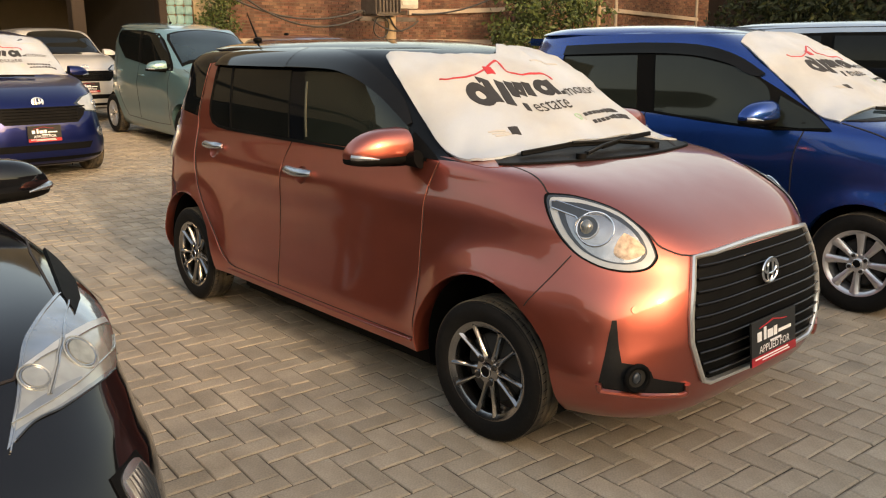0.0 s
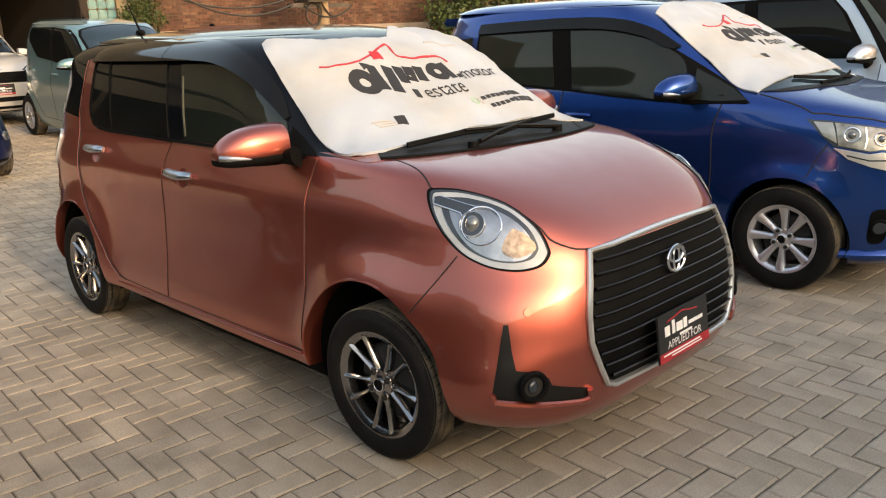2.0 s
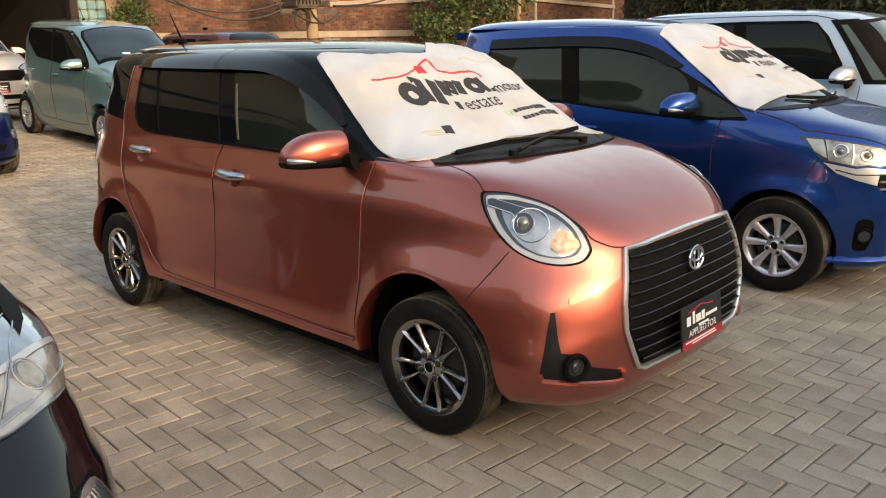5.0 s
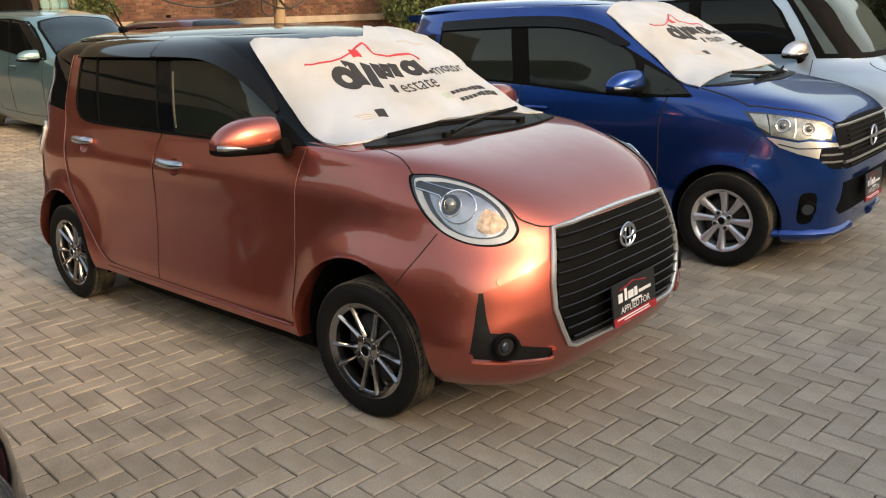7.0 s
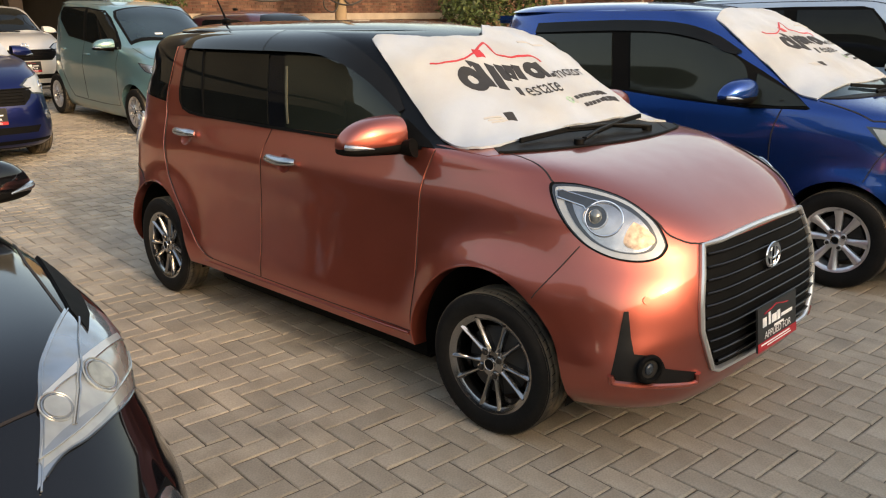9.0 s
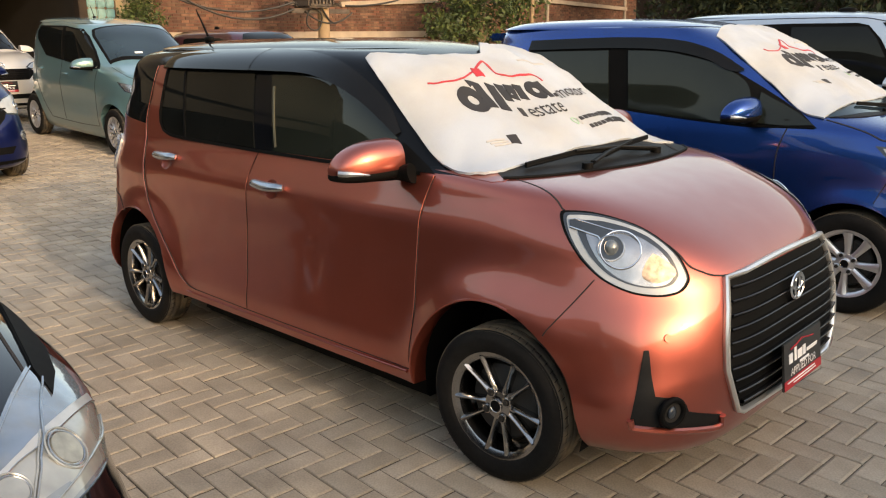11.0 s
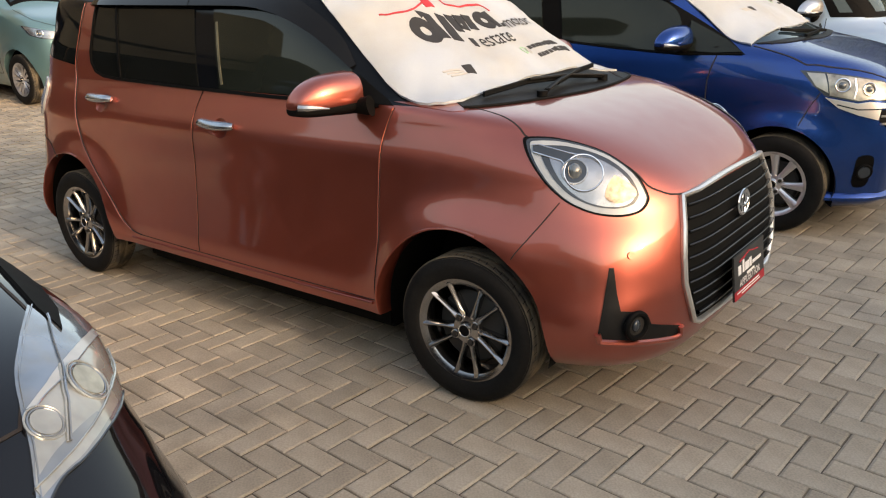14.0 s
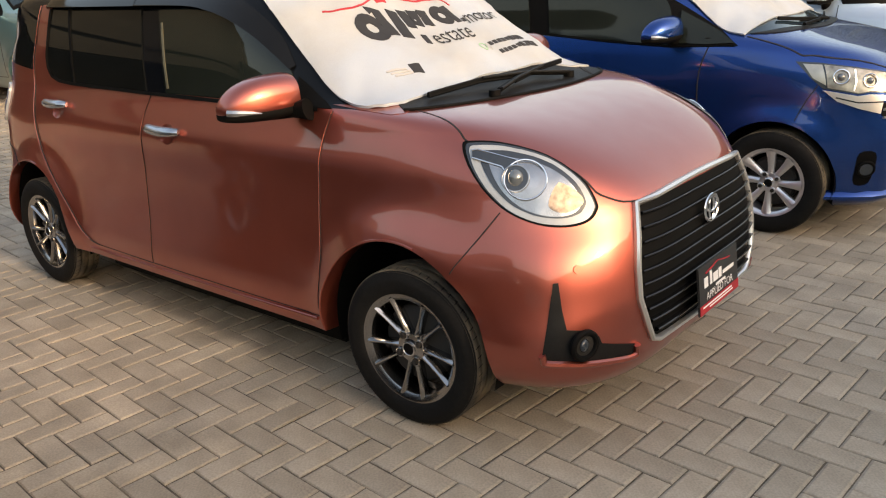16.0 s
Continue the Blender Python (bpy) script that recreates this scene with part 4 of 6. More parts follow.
        part("fog_bowl", disc_bm(c + fn * 0.000, fn, 0.038, 0.012), M_HUB, fog)
        part("fog_lens", ball_bm(c + fn * 0.004, 0.022, (0.5, 1, 1)), M_LAMPDARK, fog)
        c, n = sh.put(mirrored([(0.552, -0.618, 0.618)], s)[0], df, 0.002)
        part("parking_sensor", disc_bm(c, n, 0.013, 0.008), M_ROSE, root, "small round parking sensor")
    # grille
    g = [(-0.392, 0.768), (-0.425, 0.68), (-0.452, 0.585), (-0.456, 0.50), (-0.43, 0.42), (-0.395, 0.352), (-0.36, 0.338), (0.0, 0.326)]
    g = [(0.66, y, z) for y, z in g] + [(0.66, -y, z) for y, z in g[-2::-1]]
    grille = sh.patch("grille", g, AHEAD, M_TRIM, root, 0.002, 0.004, 0.04, "black slatted grille")
    top = [(0.66, y, 0.768 + 0.012 * (1 - (y / 0.392) ** 2)) for y in (0.3, 0.2, 0.1, 0, -0.1, -0.2, -0.3)]
    sh.tube("grille_frame", g + top, AHEAD, 0.0145, M_SATIN, grille, 0.006, True, "satin silver grille frame", 0.75)
    for k in range(10):
        z = 0.375 + k * 0.0405
        half = float(np.interp(z, [0.338, 0.42, 0.5, 0.585, 0.68, 0.768], [0.36, 0.43, 0.456, 0.452, 0.425, 0.392])) - 0.014
        bm = bmesh.new()
        last = None
        for u in range(25):
            hit, n = sh.put((0.66, half * (u / 12 - 1), z), AHEAD)
            ring = [bm.verts.new(hit + n * a + Vector((0, 0, b))) for a, b in ((0.002, 0.005), (0.015, 0.0045), (0.0175, 0.002), (0.0165, -0.002), (0.009, -0.008), (0.002, -0.009))]
            if last:
                for i in range(6):
                    bm.faces.new((last[i], last[(i + 1) % 6], ring[(i + 1) % 6], ring[i]))
            last = ring
        part("slat", bm, M_SLAT, grille)
    c, n = sh.put((0.66, 0, 0.667), AHEAD, 0.026)
    oval_badge(grille, c, Vector((-1, 0, -0.05)), 0.054)
    plate(root, (0.745, -0.025, 0.437), 0, 0.33, 0.165, -6)
    # bonnet gap
    hood = [(-0.185, -0.575, 1.02), (-0.09, -0.570, 1.02), (0.04, -0.585, 1.0), (0.20, -0.628, 0.97), (0.30, -0.585, 0.955), (0.41, -0.522, 0.912), (0.50, -0.495, 0.850), (0.553, -0.478, 0.812), (0.615, -0.40, 0.788), (0.64, -0.25, 0.786), (0.645, 0, 0.788)]
    line = spline(hood, 4, False)
    line += [Vector((p.x, -p.y, p.z)) for p in line[-2::-1]]
    sh.strip("bonnet_gap", line, (-0.55, 0, -0.85), 0.006, M_SEAM, root, 0.001)
    # scuttle panel and wipers
    cowl = [(p.x, p.y, p.z) for p in spline([(-0.105, -0.60, 1.05), (-0.072, -0.56, 1.05), (-0.027, -0.44, 1.05), (0.015, -0.22, 1.05), (0.040, 0.0, 1.05), (0.045, 0.18, 1.05), (0.030, 0.36, 1.05), (-0.005, 0.52, 1.05), (-0.06, 0.585, 1.05)], 4, False)]
    cowl += [(-0.22, 0.60, 1.05), (-0.25, 0.4, 1.05), (-0.22, 0.0, 1.05), (-0.25, -0.40, 1.05), (-0.20, -0.54, 1.05)]
    scuttle = sh.patch("scuttle", cowl, DOWN, M_PLASTIC, root, 0.004, 0.004, 0.04, "black plastic scuttle panel")
    sh.tube("seal", [Vector(p) for p in cowl[:33]], DOWN, 0.006, M_TRIM, scuttle, 0.003, False, "black rubber seal behind the bonnet")
    for z in range(6):
        sh.strip("scuttle_vent", [(0.005 - 0.016 * z, 0.42 + 0.016 * z, 1.05), (-0.045 - 0.016 * z, 0.455 + 0.014 * z, 1.05)], DOWN, 0.006, M_SEAM, scuttle, 0.006)
    for pivot, pts in (((-0.01, -0.23), ((-0.012, -0.20, 0.022), (-0.05, -0.05, 0.034), (-0.105, 0.20, 0.040), (-0.150, 0.42, 0.030))), ((-0.03, 0.30), ((-0.03, 0.28, 0.022), (-0.085, 0.08, 0.034), (-0.120, -0.18, 0.036), (-0.120, -0.46, 0.024)))):
        a = [sh.put((px, py, 1.1), DOWN, off)[0] for px, py, off in pts]
        arm = wiper(root, a)
        c, n = sh.put((*pivot, 1.1), DOWN, 0.010)
        part("pivot", disc_bm(c, (0, 0, 1), 0.022, 0.034, sides=16), M_TRIM, arm, "round wiper pivot cap")
        part("arm_spine", tube_bm([p + Vector((0.012, 0, 0.006)) for p in a[:3]], 0.005, 6), M_PLASTIC, arm)
    # added box that blocks light under the sills, for a darker shadow
    part("floor_pan", box_bm(-2.08, -0.42, -0.66, 0.66, 0.135, 0.25, 0.02), M_TRIM, root, "black box added between the wheels to darken the shadow")
    # windscreen, rear glass and the roof aerial
    sh.patch("windscreen", [(-0.26, -0.52, 1.1), (-0.20, 0, 1.1), (-0.26, 0.52, 1.1), (-0.60, 0.51, 1.1), (-0.74, 0.40, 1.1), (-0.80, 0, 1.1), (-0.74, -0.40, 1.1), (-0.60, -0.51, 1.1)], DOWN, M_GLASS, root, 0.003, label="windscreen under the cover")
    c, n = sh.put((-2.40, -0.31, 1.5), DOWN, 0.0)
    aerial = part("aerial", superball_bm(c + Vector((0, 0, 0.012)), (0.035, 0.02, 0.016), 0.8, 0.8), M_TRIM, root, "black roof aerial")
    part("mast", tube_bm([c + Vector((0, 0, 0.015)), c + Vector((-0.11, 0, 0.17))], [0.007, 0.003], 8), M_TRIM, aerial)


rose_details(rose, rose_sh)

KEI = [
    (0.165, 0.51, -2.66, 0.655, 5.5, 5), (0.215, 0.552, -2.72, 0.690, 6, 5), (0.32, 0.565, -2.76, 0.705, 6, 6), (0.45, 0.585, -2.78, 0.728, 6, 6), (0.60, 0.580, -2.78, 0.736, 6, 6),
    (0.75, 0.562, -2.78, 0.735, 6, 6), (0.86, 0.520, -2.77, 0.728, 6, 6), (0.93, 0.430, -2.77, 0.718, 6, 6), (0.98, 0.300, -2.76, 0.708, 6.5, 6), (1.02, 0.150, -2.76, 0.700, 5.6, 6),
    (1.05, 0.030, -2.76, 0.694, 4.5, 6), (1.08, -0.080, -2.75, 0.688, 4.2, 6), (1.20, -0.300, -2.75, 0.668, 3.8, 6), (1.35, -0.575, -2.74, 0.640, 3.5, 6), (1.48, -0.825, -2.73, 0.605, 3.2, 5),
    (1.55, -1.010, -2.70, 0.560, 3, 5), (1.59, -1.250, -2.62, 0.490, 3, 4), (1.61, -1.480, -2.48, 0.380, 2.6, 3.5), (1.62, -1.75, -2.25, 0.22, 2.2, 2.5),
]
blue, blue_sh = car("kei_car", "blue compact tall car with a printed cover on its windscreen", KEI, pose(0.28, 2.60, 0), M_BLUE, M_BLUE, 1.6, 2.43, radius=0.283, arch=0.325,
                    track=0.655, rim=0.185, style="eight", rim_mat=M_RIMSILVER, paint_label="glossy blue painted body")
TALL = [(z * 0.95 if z < 1.06 else 1.007 + (z - 1.06) * 1.225, xf if z < 1.06 else -0.08 + (xf + 0.08) * 0.62, xr, w, a, b) for z, xf, xr, w, a, b in KEI]
TALL = [row for row in TALL if row[0] < 0.99] + [
    (1.00, 0.105, -2.76, 0.694, 5, 6), (1.03, 0.06, -2.76, 0.690, 5, 6), (1.10, 0.02, -2.75, 0.684, 5, 6), (1.30, -0.13, -2.74, 0.665, 5, 6), (1.45, -0.25, -2.73, 0.645, 5, 6), (1.55, -0.36, -2.71, 0.62, 4.8, 5),
    (1.61, -0.46, -2.68, 0.59, 4.2, 5), (1.65, -0.62, -2.62, 0.54, 3.6, 4), (1.675, -0.85, -2.5, 0.46, 3, 3.5), (1.69, -1.15, -2.35, 0.30, 2.5, 3), (1.694, -1.4, -2.2, 0.18, 2.2, 2.5),
]
van, van_sh = car("tall_van", "pale silver blue tall van beside the blue car", TALL, pose(0.17, 5.37, 0), M_SILVER, M_SILVER, 1.6, 2.46, track=0.655, style="cap", rim_mat=M_RIMSILVER)
mint, mint_sh = car("kei_wagon", "mint green compact wagon parked in the second row", KEI, pose(-8.2, 2.52, 0.155, 0, 2.3, -0.5), M_MINT, M_MINT, 1.6, 2.495, track=0.65, style="cap", rim_mat=M_RIMSILVER)
navy, navy_sh = car("navy_hatchback", "dark blue hatchback with a printed cover on its windscreen", HATCH, pose(-7.78, -0.24, 0.13, 0, 2.3, 1), M_DKBLUE, M_DKBLUE, 1.032, 2.49, track=0.675)
white, white_sh = car("white_hatchback", "white hatchback parked at the back of the lot", HATCH, pose(-12.6, 1.9, 0.35, 0, 0, 0), M_WHITE, M_WHITE, 1.032, 2.49, track=0.705)
maroon, maroon_sh = car("maroon_hatchback", "dark maroon hatchback parked at the back of the lot", HATCH, pose(-9.5, 5.5, 0.2, 0, 0, 0), M_MAROON, M_MAROON, 1.032, 2.49, track=0.705)
SEDAN = [
    (0.17, 0.74, -3.42, 0.77, 4, 5), (0.22, 0.82, -3.48, 0.81, 4, 5), (0.32, 0.90, -3.52, 0.866, 4, 5), (0.45, 0.915, -3.53, 0.874, 4, 5), (0.58, 0.895, -3.53, 0.868, 4, 5), (0.66, 0.85, -3.52, 0.860, 3.8, 5),
    (0.73, 0.77, -3.52, 0.862, 3.8, 5), (0.79, 0.665, -3.51, 0.858, 4.3, 5), (0.85, 0.565, -3.50, 0.842, 4.9, 5), (0.90, 0.42, -3.5, 0.817, 5, 5), (0.95, 0.13, -3.49, 0.790, 5, 5), (0.985, -0.2, -3.48, 0.772, 4.5, 5),
    (1.05, -0.43, -3.46, 0.745, 3.6, 5), (1.20, -0.86, -3.40, 0.685, 3, 5), (1.35, -1.36, -3.2, 0.61, 2.8, 4), (1.43, -1.75, -2.9, 0.53, 2.6, 3.5), (1.48, -2.1, -2.6, 0.38, 2.4, 3), (1.49, -2.25, -2.45, 0.2, 2.2, 2.5),
]
lift, lift_sh = car("black_liftback", "glossy black liftback with hazy headlights, beside the rose hatchback", SEDAN, pose(-0.15, -2.92, 0, 0, 0, 4), M_JET, M_JET, 1.0, 2.7, radius=0.31, arch=0.36, track=0.735, rim=0.2)


# ---- what the other cars carry ----
def window_set(root, sh, panes, glass, shield=None, y=0.7, label="dark tinted side window", band=None):
    for s in (-1, 1):
        d = RIGHT if s < 0 else LEFT
        if band:
            sh.patch("window_surround", [(x, s * y, z) for x, z in band], d, M_TRIM, root, 0.003, 0.004, 0.05, "black window surround")
        for pts in panes:
            sh.patch("side_window", [(x, s * y, z) for x, z in pts], d, glass, root, 0.007, 0.004, 0.05, label)
        if shield:
            sh.patch("weather_shield", [(x, s * y, z) for x, z in shield], d, M_VISOR, root, 0.014, 0.004, 0.06, "smoked weather shield")


def gaps(root, sh, lines, width=0.006):
    for s in (-1, 1):
        for pts in lines:
            sh.strip("panel_gap", [(p.x, s * 0.7, p.z) for p in spline([(x, 0, z) for x, z in pts], 4, False)], RIGHT if s < 0 else LEFT, width, M_SEAM, root)


def handles(root, sh, places, mat):
    for s in (-1, 1):
        for x, z in places:
            pts = [sh.put((x + dx, s * 0.7, z), RIGHT if s < 0 else LEFT, off)[0] for dx, off in ((-0.09, 0.006), (-0.07, 0.022), (0, 0.028), (0.07, 0.022), (0.09, 0.006))]
            part("door_handle", tube_bm(pts, 0.013, 8, flat=0.7), mat, root, "door pull handle")


def lamps(root, sh, outline, d, mat=None, bulbs=(), label="clear headlamp"):
    for s in (-1, 1):
        dd = (d[0], -s * abs(d[1]), d[2])
        lamp = sh.patch("headlamp", mirrored(outline, s), dd, M_LAMPDARK, root, 0.003, 0.004, 0.04, label)
        pts = [Vector(p) for p in mirrored(outline, s)]
        mid = sum(pts, Vector()) / len(pts)
        sh.patch("reflector", [mid + (p - mid) * 0.88 for p in pts], dd, mat or M_REFLECT, lamp, 0.007, 0.003, 0.03, "bright reflector")
        for at, r in bulbs:
            c, n = sh.put(mirrored([at], s)[0], dd, 0.010)
            part("projector", ring_bm(c, n, r, 0.006), M_CHROME, lamp)
            part("lens", ball_bm(c, r * 0.8, (0.7, 0.7, 0.7)), M_LENS, lamp)


def arc(pts):
    """A smooth line through points of a side view."""
    return [(p.x, p.z) for p in spline([(a, 0, b) for a, b in pts], 4, False)]


# blue compact tall car
def blue_details(root, sh):
    window_set(root, sh, [[(-1.42, 1.2), (-1.40, 1.055), (-1.0, 1.02), (-0.62, 1.0), *arc([(-0.615, 1.13), (-0.66, 1.225), (-0.78, 1.30), (-0.92, 1.352), (-1.175, 1.402), (-1.455, 1.412)])],
                          [(-0.575, 1.18), (-0.56, 1.01), (-0.40, 1.005), (-0.245, 1.012), (-0.35, 1.07)],
                          [(-1.60, 1.412), (-1.545, 1.065), (-2.18, 1.10), (-2.24, 1.25), (-2.24, 1.40)], [(-2.32, 1.39), (-2.30, 1.14), (-2.52, 1.18), (-2.60, 1.37)]], M_GLASSFRONT,
               arc([(-2.25, 1.475), (-1.6, 1.49), (-1.15, 1.475), (-0.90, 1.41), (-0.70, 1.30)]) + arc([(-0.73, 1.285), (-0.80, 1.302), (-0.93, 1.362), (-1.18, 1.412), (-1.6, 1.425), (-2.26, 1.41)]),
               band=[(-2.26, 1.43), (-1.6, 1.44), (-1.16, 1.425), (-0.92, 1.37), (-0.72, 1.285), (-0.56, 1.20), (-0.34, 1.075), (-0.225, 1.0), (-0.6, 0.985), (-1.4, 1.04), (-2.2, 1.085), (-2.27, 1.25)])
    for s in (-1, 1):
        d = RIGHT if s < 0 else LEFT
        sh.tube("window_edge", [(-1.40, s * 0.7, 1.045), (-1.0, s * 0.7, 1.012), (-0.6, s * 0.7, 0.99), (-0.24, s * 0.7, 1.0)], d, 0.006, M_TRIM, root, 0.004)
        door_mirror(root, (-0.60, -0.835, 1.095), s, M_BLUE, size=1.12, arm=(0.03, 0.14, -0.07))
        # fog lamp pocket and lower splitter
        df = (-0.85, -s * 0.5, 0)
        pocket = mirrored([(0.418, -0.638, 0.470), (0.480, -0.595, 0.472), (0.486, -0.585, 0.385), (0.474, -0.588, 0.305), (0.410, -0.622, 0.300), (0.408, -0.638, 0.385)], s)
        fog = sh.patch("fog_pocket", spline(pocket, 3), df, M_TRIM, root, 0.004, 0.004, 0.03, "black fog lamp pocket")
        c, n = sh.put(mirrored([(0.452, -0.61, 0.385)], s)[0], df, 0.006)
        part("fog_rim", ring_bm(c, n, 0.040, 0.007), M_TRIM, fog)
        part("fog_lamp", disc_bm(c, n, 0.034, 0.012), M_LAMPDARK, fog, "round clear fog lamp")
        sh.tube("splitter", mirrored([(0.31, -0.70, 0.235), (0.40, -0.66, 0.238), (0.50, -0.58, 0.240), (0.55, -0.45, 0.236), (0.565, -0.2, 0.232)], s), df, 0.030, M_BLUE, root, 0.002, False, "blue lower bumper lip", 0.6)
        sh.strip("bumper_gap", mirrored([(0.20, -0.7, 0.81), (0.16, -0.72, 0.74), (0.11, -0.73, 0.63)], s), (-0.3, -s, 0), 0.005, M_SEAM, root)
    gaps(root, sh, [[(-0.38, 1.0), (-0.42, 0.85), (-0.42, 0.6), (-0.44, 0.32)], [(-1.47, 1.05), (-1.50, 0.8), (-1.49, 0.32)], [(-0.44, 0.32), (-1.0, 0.30), (-1.9, 0.31)], [(-2.24, 1.10), (-2.25, 0.85), (-2.10, 0.60), (-1.95, 0.40), (-1.90, 0.31)]])
    handles(root, sh, [(-1.33, 0.90), (-2.12, 0.92)], M_BLUE)
    edge = [(0.078, -0.689, 0.926), (0.193, -0.678, 0.921), (0.364, -0.621, 0.897), (0.477, -0.530, 0.869), (0.520, -0.490, 0.828), (0.518, -0.525, 0.764), (0.429, -0.618, 0.777), (0.382, -0.646, 0.768), (0.223, -0.692, 0.795), (0.161, -0.697, 0.846)]
    for s in (-1, 1):
        dd = Vector((-0.75, -s * 0.66, 0))
        lamp = sh.patch("headlamp", mirrored(edge, s), dd, M_LAMPDARK, root, 0.003, 0.004, 0.03, "large clear angular headlamp")
        sh.patch("marker", mirrored([(0.118, -0.69, 0.915), (0.212, -0.677, 0.910), (0.240, -0.69, 0.810), (0.172, -0.697, 0.846)], s), dd, M_HAZEPALE, lamp, 0.007, 0.003, 0.03, "clear marker chamber")
        bowl = sh.patch("reflector", mirrored([(0.222, -0.675, 0.910), (0.364, -0.621, 0.889), (0.472, -0.533, 0.862), (0.513, -0.495, 0.826), (0.510, -0.53, 0.774), (0.43, -0.618, 0.783), (0.385, -0.646, 0.774), (0.245, -0.688, 0.799)], s), dd, M_WARMBOWL, lamp, 0.007, 0.003, 0.03, "bright reflector")
        for at, r in (((0.300, -0.665, 0.852), 0.036), ((0.415, -0.605, 0.832), 0.032)):
            c, n = sh.put(mirrored([at], s)[0], dd, 0.010)
            ring = part("projector", ring_bm(c, n, r, 0.005), M_CHROME, bowl)
            part("lens", ball_bm(c - n * 0.006, r * 0.8, (0.7, 0.7, 0.7)), M_LENS, bowl)
        sh.tube("lamp_divider", mirrored([(0.355, -0.635, 0.885), (0.365, -0.645, 0.83), (0.36, -0.655, 0.785)], s), dd, 0.005, M_SATIN, bowl, 0.009, False, "", 0.8, 6)
        blade = sh.patch("chrome_blade", mirrored([(0.223, -0.693, 0.788), (0.382, -0.648, 0.760), (0.43, -0.62, 0.768), (0.545, -0.500, 0.748), (0.550, -0.490, 0.726), (0.49, -0.588, 0.733), (0.478, -0.595, 0.670), (0.388, -0.65, 0.698), (0.295, -0.681, 0.733)], s), dd, M_SATIN, root, 0.010, 0.004, 0.03, "bright chrome blade below the lamp")
        sh.strip("groove", mirrored([(0.290, -0.685, 0.752), (0.385, -0.652, 0.728), (0.49, -0.588, 0.728)], s), dd, 0.007, M_LAMPDARK, blade, 0.012)
        sh.patch("side_grille", mirrored([(0.492, -0.586, 0.724), (0.552, -0.480, 0.722), (0.560, -0.455, 0.60), (0.53, -0.53, 0.61), (0.490, -0.590, 0.662)], s), dd, M_TRIM, root, 0.004, 0.004, 0.03, "black side of the grille")
        for z in (0.690, 0.650):
            sh.tube("chrome_tip", mirrored([(0.492, -0.586, z), (0.53, -0.53, z - 0.004), (0.556, -0.46, z - 0.006)], s), dd, 0.009, M_SATIN, root, 0.008, False, "", 0.6, 6)
    grille = sh.patch("grille", [(0.55, y, z) for y, z in ((-0.475, 0.85), (-0.485, 0.73), (-0.46, 0.62), (-0.40, 0.592), (0.40, 0.592), (0.46, 0.62), (0.485, 0.73), (0.475, 0.85), (0.2, 0.862), (-0.2, 0.862))], AHEAD, M_TRIM, root, 0.004, 0.004, 0.05, "black grille with chrome bars")
    for z, half in ((0.832, 0.47), (0.722, 0.48), (0.635, 0.44)):
        sh.tube("chrome_bar", [(0.55, half * (k / 6 - 1), z) for k in range(13)], AHEAD, 0.012, M_SATIN, grille, 0.012, False, "", 0.6)
    for z in (0.80, 0.775, 0.75, 0.695, 0.67, 0.61):
        sh.tube("slat", [(0.55, 0.36 * (k / 6 - 1), z) for k in range(13)], AHEAD, 0.007, M_PLASTIC, grille, 0.008, False, "", 0.6)
    c, n = sh.put((0.55, 0, 0.732), AHEAD, 0.03)
    bm = ring_bm(c, (1, 0, 0), 0.055, 0.008)
    box_bm(c.x - 0.004, c.x + 0.010, -0.066, 0.066, c.z - 0.011, c.z + 0.011, 0.003, bm)
    part("badge", bm, M_CHROME, grille, "round chrome badge with a bar")
    sh.patch("lower_intake", [(0.56, y, z) for y, z in ((-0.42, 0.52), (-0.45, 0.36), (-0.40, 0.33), (0.40, 0.33), (0.45, 0.36), (0.42, 0.52))], AHEAD, M_TRIM, root, 0.003, 0.004, 0.05, "black lower intake")
    plate(root, (0.625, -0.02, 0.445), 0, 0.33, 0.165, -4)
    sh.patch("windscreen", [tuple(p) for p in spline([(-0.215, -0.625, 1.1), (-0.12, -0.52, 1.1), (-0.045, -0.27, 1.1), (-0.02, 0, 1.1), (-0.045, 0.27, 1.1), (-0.12, 0.52, 1.1), (-0.215, 0.625, 1.1)], 4, False)] + [(-0.80, 0.53, 1.1), (-0.95, 0, 1.1), (-0.80, -0.53, 1.1)], DOWN, M_GLASS2, root, 0.003, 0.004, 0.03, label="windscreen behind the cover")
    sh.strip("bonnet_gap", spline([(-0.20, -0.635, 1.04), (-0.05, -0.655, 1.02), (0.08, -0.672, 0.95), (0.14, -0.66, 0.938), (0.28, -0.615, 0.924), (0.47, -0.49, 0.875), (0.53, -0.38, 0.872), (0.55, 0, 0.88)], 4, False), (-0.4, 0, -0.9), 0.007, M_SEAM, root)
    a = [sh.put(p, DOWN, 0.02)[0] for p in ((-0.02, -0.28, 1.1), (-0.03, 0.0, 1.1), (-0.07, 0.25, 1.1), (-0.12, 0.42, 1.1))]
    wiper(root, a)
    a = [sh.put(p, DOWN, 0.02)[0] for p in ((-0.02, 0.16, 1.1), (-0.06, 0.0, 1.1), (-0.10, -0.18, 1.1), (-0.15, -0.34, 1.1))]
    wiper(root, a)
    cowl = spline([(-0.12, -0.57, 1.1), (-0.045, -0.47, 1.1), (0.005, -0.25, 1.1), (0.028, 0, 1.1), (0.005, 0.25, 1.1), (-0.045, 0.47, 1.1), (-0.12, 0.57, 1.1)], 4, False)
